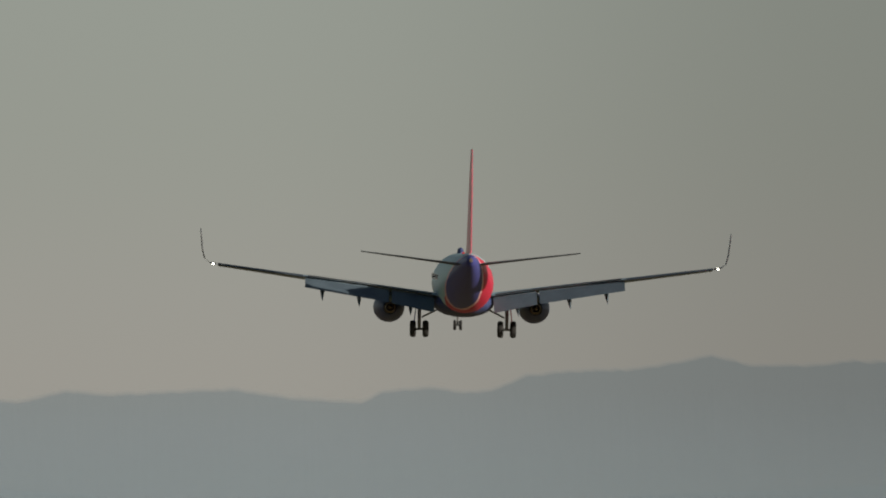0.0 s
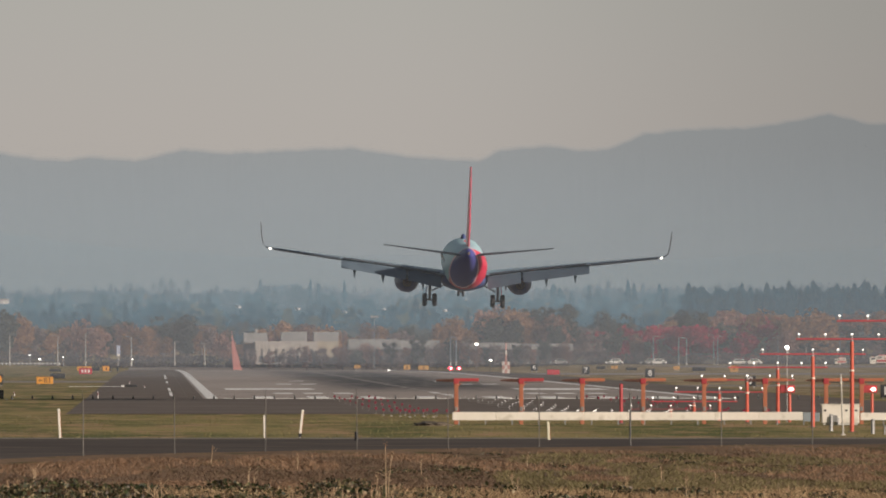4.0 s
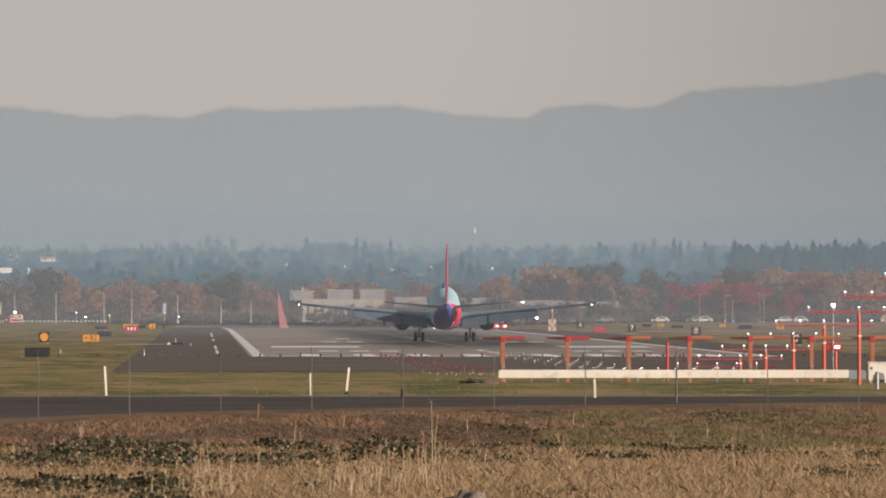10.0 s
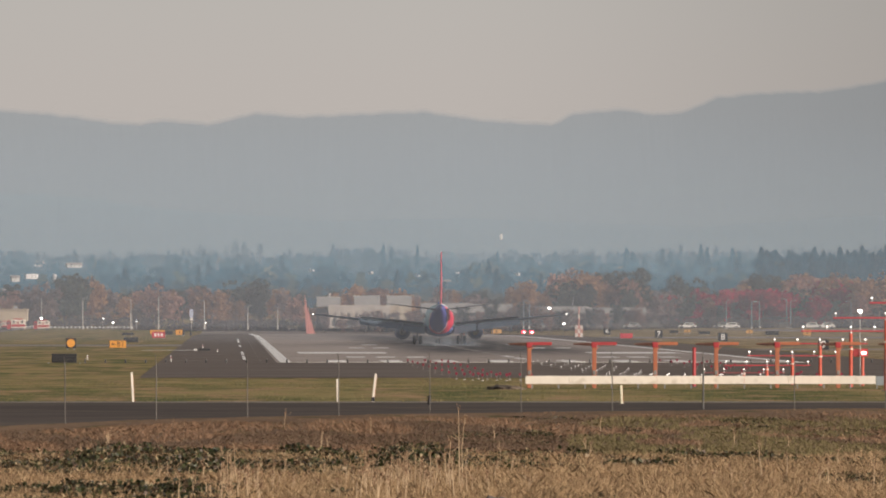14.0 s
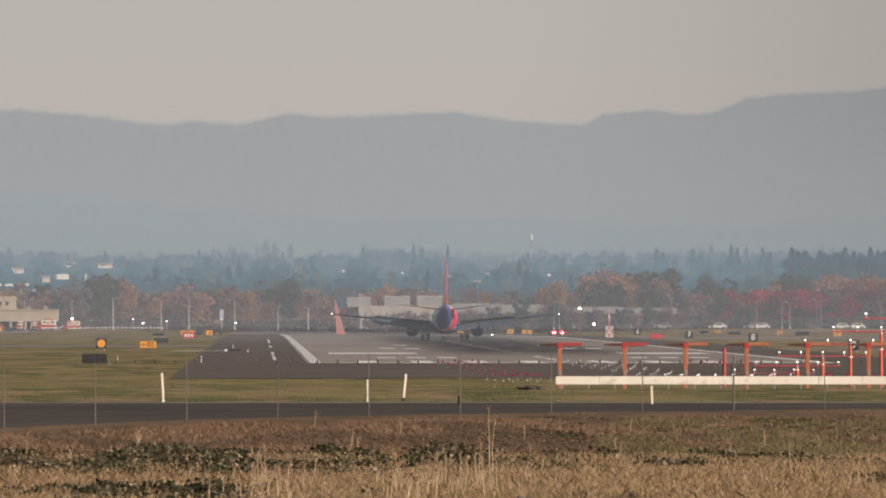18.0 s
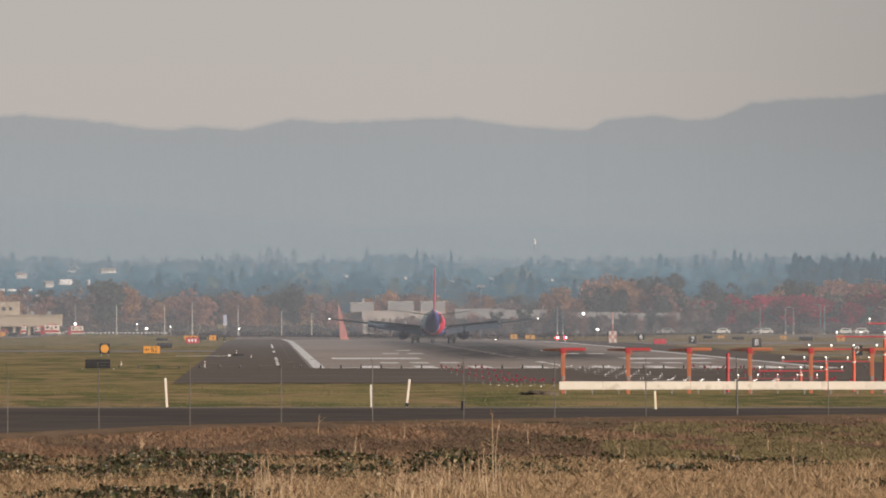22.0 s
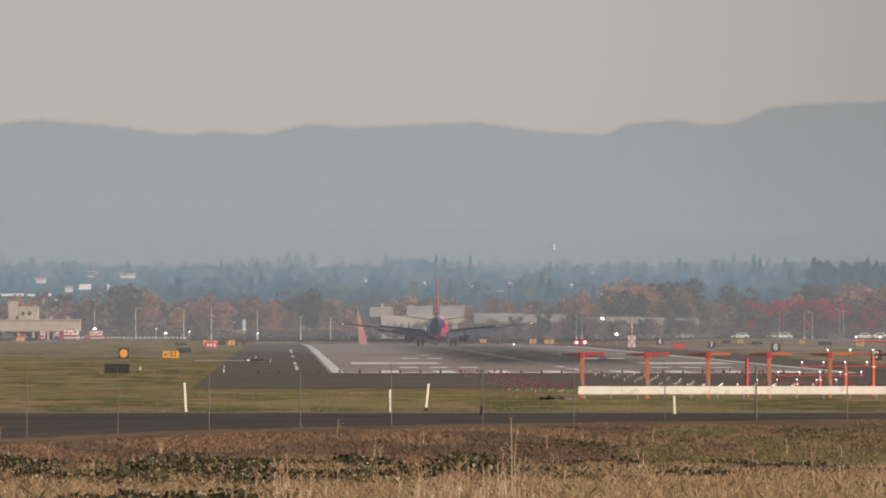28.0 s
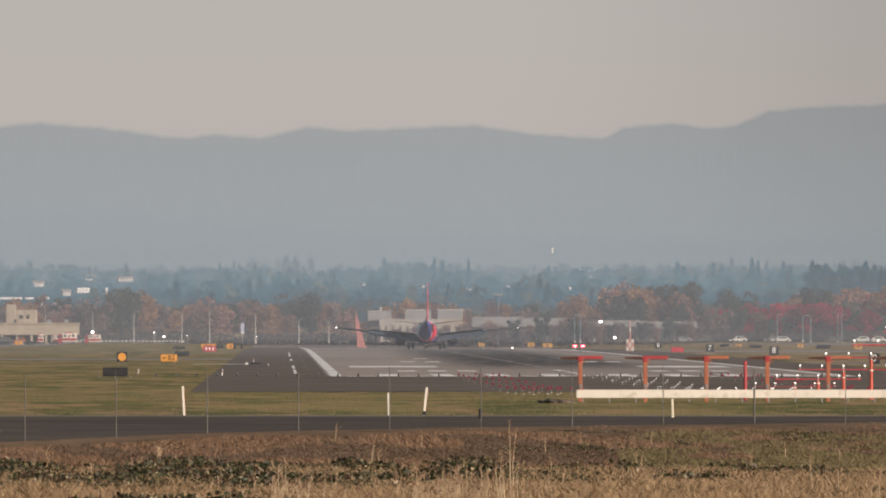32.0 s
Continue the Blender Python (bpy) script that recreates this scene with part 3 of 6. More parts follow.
        for x, y, z in ((3.6, -1.5, 2.0), (7.1, -1.9, 2.42), (9.6, -2.4, 2.74)):
            part("flap_track_fairing", loft([ring(y + 2.6, z + 0.05, 0.03, 0.03, 8, s * x), ring(y + 1.4, z - 0.08, 0.16, 0.22, 8, s * x), ring(y - 0.4, z - 0.30, 0.15, 0.28, 8, s * x), ring(y - 1.9, z - 0.85, 0.03, 0.06, 8, s * x)]), M["flap"], w)
        part("wingtip_lamp", loft([ring(-4.6, 4.02, 0.03, 0.03, 8, s * 17.05), ring(-4.85, 4.03, 0.085, 0.075, 8, s * 17.05), ring(-5.05, 4.03, 0.05, 0.05, 8, s * 17.05)]), M["tiplight"], w, "lit white wingtip lamp")
        for x0, x1, y0, y1, z0, z1 in ((2.15, 4.4, -0.50, -0.80, 2.58, 2.83), (4.44, 6.4, -0.80, -1.10, 2.83, 3.05), (6.44, 8.5, -1.10, -1.70, 3.05, 3.26), (8.54, 10.6, -1.70, -2.36, 3.26, 3.47)):
            bm = loft([[(0, 0, 0.0), (0, -0.95, -0.02), (0, -0.95, 0.02), (0, 0, 0.06)], [(s * (x1 - x0), y1 - y0, z1 - z0), (s * (x1 - x0), y1 - y0 - 0.88, z1 - z0 - 0.02), (s * (x1 - x0), y1 - y0 - 0.88, z1 - z0 + 0.02), (s * (x1 - x0), y1 - y0, z1 - z0 + 0.06)]])
            sp = part("spoiler", bm, M["darkpanel"], w)
            sp.location = (s * x0, y0, z0)
            spoilers.append((sp, Vector((x1 - x0, s * (y1 - y0), s * (z1 - z0))).normalized()))
        part("stabiliser", loft([foil(s * x, le, te, z - 0.12, t, crown=0.9, belly=2.2) for x, le, te, z, t in ((0.3, -11.4, -15.2, 4.78, 0.16), (1.0, -11.8, -15.3, 4.86, 0.15), (7.3, -14.9, -16.6, 5.62, 0.06))]), M["darkpanel"], plane, "dark swept tailplane")
        eng = part("engine", loft([ring(y, 1.62 + dz, rx, rz, 24, s * 4.93) for y, dz, rx, rz in ((0.55, 0.02, 0.46, 0.45), (1.0, 0.0, 0.66, 0.64), (1.6, -0.02, 0.84, 0.82), (2.6, 0.0, 0.98, 0.95), (4.2, 0.0, 1.07, 1.03), (5.5, -0.02, 1.04, 0.98), (6.0, -0.02, 0.93, 0.88))], cap=False), M["nacelle"], plane, "dark blue engine nacelle", smooth=True)
        part("inlet_lip", loft([ring(y, 1.60, rx, rx * 0.95, 24, s * 4.93) for y, rx in ((5.95, 0.95), (6.15, 0.90), (6.12, 0.82), (5.6, 0.78))], cap=False), M["bare"], eng, smooth=True)
        part("fan_duct", loft([ring(y, 1.60, rx, rx, 24, s * 4.93) for y, rx in ((0.56, 0.45), (1.2, 0.42), (4.8, 0.66), (4.81, 0.05))], cap=False), M["nacelle"], eng)
        part("core_nozzle", loft([ring(y, 1.62, rx, rx, 20, s * 4.93) for y, rx in ((1.2, 0.40), (0.6, 0.38), (0.15, 0.32), (0.16, 0.27), (1.0, 0.25))], cap=False), M["hot"], eng, smooth=True)
        part("exhaust_plug", loft([ring(y, 1.62, rx, rx, 14, s * 4.93) for y, rx in ((1.0, 0.20), (0.3, 0.15), (-0.25, 0.03))]), M["hot"], eng, smooth=True)
        part("pylon", loft([[(s * 4.93 + dx, y, z) for dx, y, z in ((-0.14, y0, z0), (0.14, y0, z0), (0.14, y0, z1), (-0.14, y0, z1))] for y0, z0, z1 in ((5.0, 2.5, 2.66), (3.0, 2.3, 2.85), (0.4, 2.0, 2.6), (-1.2, 2.2, 2.4))]), M["wing"], eng)
        # main gear
        struts.append(part("main_gear", tube((s * 2.96, 0.1, 2.6), (s * 2.96, 0, 0.55), 0.13, 0.11, 12), M["rim"], plane, "steel main landing gear leg"))
        gear = struts[-1]
        part("axle", tube((s * 2.96 - 0.40, 0, 0.55), (s * 2.96 + 0.40, 0, 0.55), 0.08, seg=10), M["rim"], gear)
        part("side_brace", tube((s * 2.8, 0.05, 1.35), (s * 1.7, 0.1, 1.9), 0.06, seg=8), M["rim"], gear)
        part("torque_link", box(s * 2.96, -0.25, 0.95, 0.12, 0.06, 0.6, Matrix.Rotation(0.25, 4, "X")), M["rim"], gear)
        part("gear_door", box(s * 3.25, 0.05, 1.55, 0.05, 0.9, 1.0, Matrix.Rotation(-s * 0.12, 4, "Y"), 0.01), M["livery"], gear)
        for o in (-0.43, 0.43):
            struts.append(part("wheel", wheel_mesh(s * 2.96 + o, 0.0, 0.565, 0.565, 0.40), M["tyre"], plane, smooth=True))
            wh = struts[-1]
            for q in (-1, 1):
                part("wheel_rim", tube((s * 2.96 + o + q * 0.12, 0, 0.565), (s * 2.96 + o + q * 0.19, 0, 0.565), 0.27, 0.25, 16), M["rim"], wh)
    # fin and rudder
    fin = part("fin", loft([up_foil(le, te, z, t) for le, te, z, t in ((-5.5, -6.4, 5.15, 0.03), (-8.2, -13.6, 5.30, 0.25), (-10.6, -14.4, 7.0, 0.27), (-13.0, -15.5, 10.0, 0.21), (-14.9, -16.4, 12.35, 0.12))][1:]), M["finred"], plane, "tall swept red fin")
    part("dorsal_fillet", loft([[(-0.03, -4.6, 5.2), (0.03, -4.6, 5.2), (0.02, -4.6, 5.26), (-0.02, -4.6, 5.26)], [(-0.12, -8.6, 5.1), (0.12, -8.6, 5.1), (0.06, -8.6, 6.0), (-0.06, -8.6, 6.0)]]), M["livery"], fin)
    part("rudder", loft([up_foil(le, te, z, t) for le, te, z, t in ((-13.7, -15.7, 5.45, 0.16), (-14.5, -16.2, 7.2, 0.15), (-15.55, -16.75, 10.0, 0.11), (-16.3, -17.1, 12.1, 0.06))]), M["finred"], fin, "red rudder")
    part("tail_lamp", loft([ring(-17.15, 5.12, 0.04, 0.04, 8), ring(-17.3, 5.12, 0.02, 0.02, 8)]), M["rim"], body)
    # nose gear
    nose = part("nose_gear", tube((0, 12.6, 1.7), (0, 12.6, 0.4), 0.08, 0.07, 10), M["rim"], plane)
    for s in (-1, 1):
        wh = part("wheel", wheel_mesh(s * 0.20, 12.6, 0.345, 0.345, 0.20), M["tyre"], plane, smooth=True)
        part("wheel_rim", tube((s * 0.26, 12.6, 0.345), (s * 0.305, 12.6, 0.345), 0.17, 0.15, 12), M["rim"], wh)
        part("gear_door", box(s * 0.42, 13.2, 1.25, 0.04, 1.3, 0.55, None, 0.01), M["livery"], nose)
    part("axle", tube((-0.22, 12.6, 0.345), (0.22, 12.6, 0.345), 0.05, seg=8), M["rim"], nose)
    return plane, spoilers, wings, struts


def wheel_mesh(x, y, z, r, w):
    prof_ = ((-0.5, 0.45), (-0.5, 0.80), (-0.38, 0.95), (-0.15, 1.0), (0.15, 1.0), (0.38, 0.95), (0.5, 0.80), (0.5, 0.45))
    return loft([[(x + a * w, y + b * r * math.cos(2 * math.pi * i / 24), z + b * r * math.sin(2 * math.pi * i / 24)) for i in range(24)] for a, b in prof_])


airliner, spoilers, wings, struts = make_airliner()

# ---- the near airfield: fence, stakes, antenna array, approach lights, signs ----
M["lampwhite"] = glow("white_approach_lamp", (1.0, 0.90, 0.80), 2.6)
M["lampdim"] = glow("distant_white_lamp", (1.0, 0.92, 0.82), 1.0)
M["lampred"] = glow("red_lamp", (1.0, 0.03, 0.06), 8.0, (0.6, 0.05, 0.05))
M["lamphot"] = glow("bright_flood_lamp", (1.0, 0.93, 0.84), 9.0)
M["lamppink"] = glow("obstruction_lamp", (1.0, 0.62, 0.55), 7.0)
M["bluegrey"] = surface("blue_grey_paint", (0.20, 0.225, 0.235), (0.25, 0.275, 0.285), 1.0, 0.6)
M["fencepost"] = surface("dull_fence_steel", (0.105, 0.095, 0.085), (0.15, 0.136, 0.122), 2.0, 0.7, 0.2)
M["antred"] = surface("sun_faded_red", (0.34, 0.040, 0.046), (0.40, 0.052, 0.056), 1.5, 0.5, fine=5)
M["brownboom"] = surface("dark_brown_boom", (0.10, 0.045, 0.030), (0.15, 0.065, 0.045), 2.0, 0.6)
# mast and hut colours: the paling by haze is put into the paint
M["salmon"] = surface("hazed_salmon_red", (0.40, 0.155, 0.140), (0.46, 0.190, 0.168), 1.0, 0.6)
M["hutwhite"] = surface("hazed_white_panel", (0.46, 0.41, 0.37), (0.52, 0.47, 0.42), 1.0, 0.7)
M["hutred"] = surface("hazed_red_panel", (0.38, 0.19, 0.165), (0.44, 0.225, 0.19), 1.0, 0.7)
M["barred"] = surface("dull_red_bar", (0.36, 0.040, 0.050), (0.43, 0.055, 0.062), 1.5, 0.6)
M["siderow"] = surface("dark_red_stem", (0.170, 0.012, 0.032), (0.215, 0.018, 0.040), 1.5, 0.6)
M["polered"] = surface("pole_red_orange", (0.50, 0.085, 0.052), (0.58, 0.110, 0.064), 1.2, 0.5, fine=6, c3=(0.42, 0.068, 0.046))
M["signyellow"] = surface("sign_amber_face", (0.62, 0.27, 0.035), (0.70, 0.32, 0.05), 1.0, 0.5)
# amber dulled as if by haze, in the face colour itself
M["signdull"] = surface("hazed_amber_face", (0.42, 0.23, 0.075), (0.48, 0.27, 0.09), 1.0, 0.6)
M["signred"] = surface("sign_red_face", (0.40, 0.03, 0.045), (0.46, 0.04, 0.05), 1.0, 0.5)
M["concrete"] = surface("pale_concrete", (0.40, 0.37, 0.33), (0.50, 0.47, 0.42), 1.0, 0.85)
M["dirt"] = surface("dark_soil", (0.085, 0.066, 0.048), (0.125, 0.096, 0.068), 2.0, 0.95, bump=0.5)


def aside(u, d):
    """Metres to the right at distance d for a bearing mark u."""
    return (u - 346.0) / 26000.0 * d


def level(v, d):
    """Height at distance d for a depression mark v."""
    return 4.96 - (v - 530.0) / 26000.0 * d


def letters(text, size, material, parent, place, turn=(90, 0, 0), label=""):
    cu = bpy.data.curves.new("lettering", "FONT")
    cu.body, cu.size, cu.align_x, cu.align_y, cu.extrude = text, size, "CENTER", "CENTER", 0.004
    tmp = new("lettering_curve", cu)
    me = bpy.data.meshes.new_from_object(tmp)
    bpy.data.objects.remove(tmp)
    ob = link_mesh("lettering", me, material, parent, label)
    ob.location, ob.rotation_euler = place, [radians(a) for a in turn]
    return ob


# fence posts on a slant between the meadow and the road
def fence_line(k):
    u = -103 + 161.4 * k
    d = float(np.interp(u, [-103, 53, 218, 380, 541, 704, 1178, 1900], [432, 445, 461, 473, 480, 489, 511, 524]))
    return aside(u, d), d


fence = thing("fence", pose(0, 0, 0), "tall thin grey metal posts of a perimeter wire fence", "fence")
for k in range(13):
    x, y = fence_line(k)
    dark = k == 8
    r = 0.034 if dark else 0.017
    z = rise(y)
    po = part("post", tube((x, y, z - 0.2), (x, y, z + 1.83), r, r * 0.9, 8), M["darksteel"] if dark else M["fencepost"], fence, "thicker dark steel post" if dark else "")
    part("post_arm", tube((x, y, z + 1.82), (x - 0.03, y - 0.22, z + 2.08), 0.011, seg=6), M["fencepost"], po)
    part("post_cap", tube((x, y, z + 1.83), (x, y, z + 1.86), r * 1.25, r * 0.7, 8), M["fencepost"], po)
for k in range(12):
    a, b = fence_line(k), fence_line(k + 1)
    for dz, dy in ((1.88, -0.05), (1.97, -0.13), (2.06, -0.20)):
        part("wire", tube((a[0], a[1] + dy, 1.4 + dz), (b[0], b[1] + dy, 1.4 + dz), 0.002, seg=4), M["fencepost"], fence)


def stake(u, d, h, lean, label, material, cap=None):
    st = thing("marker_stake", pose(aside(u, d), d, rise(d), 0, lean, 4), label, "marker", "stakes along the road")
    part("blade", box(0, 0, h / 2 - 0.1, 0.085, 0.04, h + 0.2, None, 0.009), material, st)
    part("reflector_edge", box(0.049, 0.002, h * 0.48, 0.014, 0.034, h * 0.9), M["orange"], st)
    if cap:
        part("foot_band", box(0, -0.002, 0.12, 0.128, 0.05, 0.16, None, 0.01), M["black"], st)
    part("foot", box(0, 0, 0.0, 0.18, 0.12, 0.06, None, 0.015), M["concrete"], st)


stake(179, 551, 1.13, -3, "white flat marker stake beside the road", M["white"])
stake(541, 551, 0.88, -1, "shorter white marker stake beside the road", M["white"])
stake(603, 551, 1.09, 6, "leaning white marker stake with a dark foot band", M["white"], True)
M["cream"] = surface("cream_paint", (0.62, 0.58, 0.42), (0.70, 0.66, 0.50), 1.0, 0.6)
stake(1044, 541, 0.70, -2, "thin pale cream marker stake in the verge", M["cream"])

bollard = thing("bollard", pose(aside(703, 535), 535, 1.4), "short black bollard at the road edge", "bollard")
part("stem", tube((0, 0, 0), (0, 0, 0.30), 0.07, 0.06, 10), M["black"], bollard)
part("cap", tube((0, 0, 0.30), (0, 0, 0.36), 0.085, 0.05, 10), M["black"], bollard)


def heap(name, x, y, rx, ry, h, material, label, category, seed, n=26):
    bm = bmesh.new()
    bmesh.ops.create_icosphere(bm, subdivisions=4, radius=1.0)
    for v in bm.verts:
        k = 1 + 0.42 * noise.fractal(v.co * 2.3 + Vector((seed, 0, 0)), 1.0, 2.0, 5)
        v.co = Vector((v.co.x * rx * k, v.co.y * ry * k, v.co.z * h * k))
    ob = part(name, bm, material, None, smooth=True)
    ob.location = (x, y, rise(y))
    return tagged(ob, label, category)


heap("dirt_mound", aside(836, 638), 638, 0.80, 1.6, 0.17, M["dirt"], "low mound of dark soil in the grass", "mound", 3.0)

# antenna array behind a white low barrier
BD, BZ = 645.0, 1.42
barrier = thing("barrier", pose(0, 0, 0), "long low white-painted barrier before the antenna array", "barrier")
edges = [873 + 77.6 * k for k in range(9)]
for u0, u1 in zip(edges, edges[1:]):
    x0, x1 = aside(u0, BD), aside(u1, BD)
    part("panel", box((x0 + x1) / 2, BD, BZ + 0.36, x1 - x0 - 0.010, 0.08, 0.36, None, 0.009), M["white"], barrier)
for u0, u1 in ((1596, 1674), (1674, 1752), (1752, 1830)):
    x0, x1 = aside(u0, BD), aside(u1, BD)
    part("panel", box((x0 + x1) / 2, BD, BZ + 0.345, x1 - x0 - 0.010, 0.08, 0.33, None, 0.009), M["white"], barrier)
x0, x1 = aside(1494, BD), aside(1524, BD)
part("grey_section", box((x0 + x1) / 2, BD, BZ + 0.32, x1 - x0 - 0.015, 0.09, 0.40, None, 0.01), M["bluegrey"], barrier, "blue-grey steel section")
for k in range(21):
    u = 885 + 47 * k
    if 1500 < u < 1600:
        continue
    part("support", box(aside(u, BD), BD + 0.065, BZ + 0.09, 0.06, 0.06, 0.24), M["steel"], barrier)

cab = thing("equipment_cabinet", pose((aside(1527, 643) + aside(1594, 643)) / 2, 643, 1.42), "white metal equipment cabinet with grey vents", "cabinet")
part("case", box(0, 0, 0.47, 1.64, 0.65, 0.80, None, 0.02), M["white"], cab)
part("roof_lip", box(0, 0, 0.885, 1.72, 0.72, 0.036, None, 0.01), M["white"], cab)
part("plinth", box(0, 0, 0.03, 1.5, 0.58, 0.10), M["concrete"], cab)
for x in (-0.68, 0.25, 0.68):
    part("vent", box(x, -0.332, 0.62, 0.10, 0.02, 0.09), M["darksteel"], cab)
for x in (-0.43, -0.11):
    part("conduit", tube((x, -0.38, 0.0), (x, -0.38, 0.30), 0.06, seg=8), M["steel"], cab)
part("meter_box", box(-0.27, -0.40, 0.26, 0.26, 0.14, 0.30, None, 0.015), M["steel"], cab)
part("door_seam", box(0.07, -0.328, 0.47, 0.015, 0.01, 0.72), M["darksteel"], cab)
for u, d, h in ((1544, 596, 0.66), (1618, 580, 0.55), (1639, 575, 0.34)):
    po = thing("utility_post", pose(aside(u, d), d, 1.4), "short galvanised utility post before the cabinet", "post", "posts by the cabinet")
    part("shaft", tube((0, 0, -0.1), (0, 0, h), 0.085 if h > 0.5 else 0.04, 0.08 if h > 0.5 else 0.04, 10), M["steel"], po)
    part("lid", tube((0, 0, h), (0, 0, h + 0.04), 0.10, 0.05, 10), M["steel"], po)
tp = thing("utility_pole", pose(aside(1564, 570), 570, 1.4), "thin leaning pale pole before the cabinet", "post")
part("shaft", tube((0.03, 0, -0.1), (-0.06, 0, 2.38), 0.035, 0.03, 8), M["concrete"], tp)
part("band", tube((-0.05, 0, 2.0), (-0.052, 0, 2.1), 0.045, seg=8), M["white"], tp)
part("foot", box(0.03, 0, 0.02, 0.16, 0.16, 0.08, None, 0.01), M["concrete"], tp)


def antenna(u):
    d = 652.0
    an = thing("localizer_antenna", pose(aside(u, d), d, rise(d)), "orange T-shaped localizer antenna on a post", "antenna", "row of localizer antennas")
    part("mast", box(0, 0, 0.95, 0.185, 0.15, 1.98, None, 0.015), M["orange"], an)
    part("footing", box(0, 0, -0.06, 0.30, 0.28, 0.10, None, 0.015), M["concrete"], an)
    part("head", box(0, 0, 1.91, 0.245, 0.245, 0.245, None, 0.02), M["antred"], an, "red head box")
    part("boom", box(0.56, 0, 1.965, 0.89, 0.16, 0.135, None, 0.015), M["antred"] if u < 1010 else M["orange"], an)
    part("radome", box(0.56, 0, 1.865, 0.79, 0.09, 0.045, None, 0.01), M["darksteel"], an)
    part("rear_boom", loft([[(x, y * w, 1.94 + z * w) for y, z in ((-1, -1), (1, -1), (1, 1), (-1, 1))] for x, w in ((-0.10, 0.075), (-0.45, 0.065), (-0.92, 0.03))]), M["brownboom"], an, "dark tapered rear boom")
    for k in range(5):
        part("element", box(-0.22 - 0.14 * k, 0, 1.94, 0.022, 0.5 - 0.06 * k, 0.022), M["black"], an)
    part("brace", tube((0.07, 0, 1.69), (0.30, 0, 1.89), 0.022, seg=6), M["orange"], an)
    part("junction_box", box(0, -0.10, 0.68, 0.13, 0.07, 0.19, None, 0.01), M["steel"], an)


for u in (880, 995, 1103, 1211, 1319, 1427, 1535, 1598, 1692, 1800):
    antenna(u)

rp = thing("marker_post", pose(aside(1172, 660), 660, rise(660)), "plain dark red post among the localizer antennas", "post")
part("shaft", tube((0, 0, -0.1), (0, 0, 1.76), 0.085, 0.080, 10), M["antred"], rp)
part("cap", tube((0, 0, 1.76), (0, 0, 1.81), 0.10, 0.06, 10), M["barred"], rp)
part("base_plate", box(0, 0, 0.02, 0.32, 0.32, 0.05, None, 0.01), M["darksteel"], rp)

# approach lights: bars of five lamps on the extended centre line, on poles that shorten towards the runway
lens_me = {}


def lamp_part(name, x, y, z, r, material, parent, hood=True):
    key = (r, material.name)
    if key not in lens_me:
        bm = bmesh.new()
        bmesh.ops.create_uvsphere(bm, u_segments=10, v_segments=6, radius=r)
        bmesh.ops.scale(bm, vec=(1.25, 0.6, 0.72), verts=bm.verts)
        me = bpy.data.meshes.new("lens")
        bm.to_mesh(me)
        bm.free()
        me.materials.append(material)
        lens_me[key] = me
    ob = link_mesh(name, lens_me[key], None, parent)
    ob.location = (x, y, z)
    if hood:
        part("housing", tube((x, y + 0.05, z - 0.02), (x, y + 0.22, z - 0.02), r * 1.15, r * 0.6, 8), M["steel"], ob).matrix_parent_inverse = Matrix.Translation((-x, -y, -z))
    return ob


tops = {0: 6.03, 1: 5.35, 2: 4.72, 3: 4.10, 4: 3.45, 5: 2.77, 6: 2.16, 7: 1.62, 8: 1.20, 9: 0.88, 10: 0.66}
for k in range(0, 22):
    d = 557 + 34.2 * k
    base = rise(d)
    h = max(tops.get(k, 0.0) - base, 0.40)
    bar = thing("approach_light_bar", pose(CL - min(0.07 + 0.045 * k, 0.2), d, base), "red approach light bar with five white lamps on a pole" if h > 0.9 else "low approach light bar with five white lamps", "approach light", "approach light bars")
    if h > 0.6:
        part("pole", tube((0, 0, -0.1), (0, 0, h - 0.30), 0.088, 0.070, 12), M["polered"], bar)
        part("collar", tube((0, 0, h * 0.62), (0, 0, h * 0.62 + 0.07), 0.10, seg=12), M["white"], bar)
        part("base_plate", box(0, 0, 0.0, 0.34, 0.34, 0.05, None, 0.01), M["darksteel"], bar)
        part("pole_top", tube((0, 0, h - 0.34), (0, 0, h - 0.12), 0.05, 0.03, 8), M["steel"], bar)
    part("crossbar", box(0, 0, h - 0.20, 4.5, 0.10, 0.065 if h > 0.9 else 0.03, None, 0.008), M["barred"] if k < 8 else M["darksteel"], bar)
    for i in range(5):
        x = (i - 2) * 1.07
        part("lamp_stem", tube((x, 0, h - 0.2), (x, 0, h - 0.06), 0.025, seg=6), M["steel"], bar)
        lamp_part("lamp", x, 0, h, (0.037 if h > 0.9 else 0.033) if k < 12 else 0.026, M["lampwhite"] if k < 8 else M["lampdim"], bar)
    if k >= 10:
        for s in (-1, 1):
            for i in range(3):
                x = s * (11.0 + (i - 1) * 1.5)
                row = thing("side_row_light", pose(CL + x, d + 6, rise(d + 6)), "small red side row light on a short grey stem", "approach light", "red side row lights")
                part("stem", tube((0, 0, -0.05), (0, 0, 0.36), 0.024, 0.022, 8), M["fencepost"], row)
                part("head", tube((0, -0.10, 0.38), (0, 0.10, 0.38), 0.10, 0.08, 10), M["siderow"], row)
                part("lens", tube((0, -0.114, 0.38), (0, -0.102, 0.38), 0.075, 0.085, 10), M["siderow"], row)
                part("base", tube((0, 0, -0.02), (0, 0, 0.04), 0.11, 0.09, 10), M["concrete"], row)

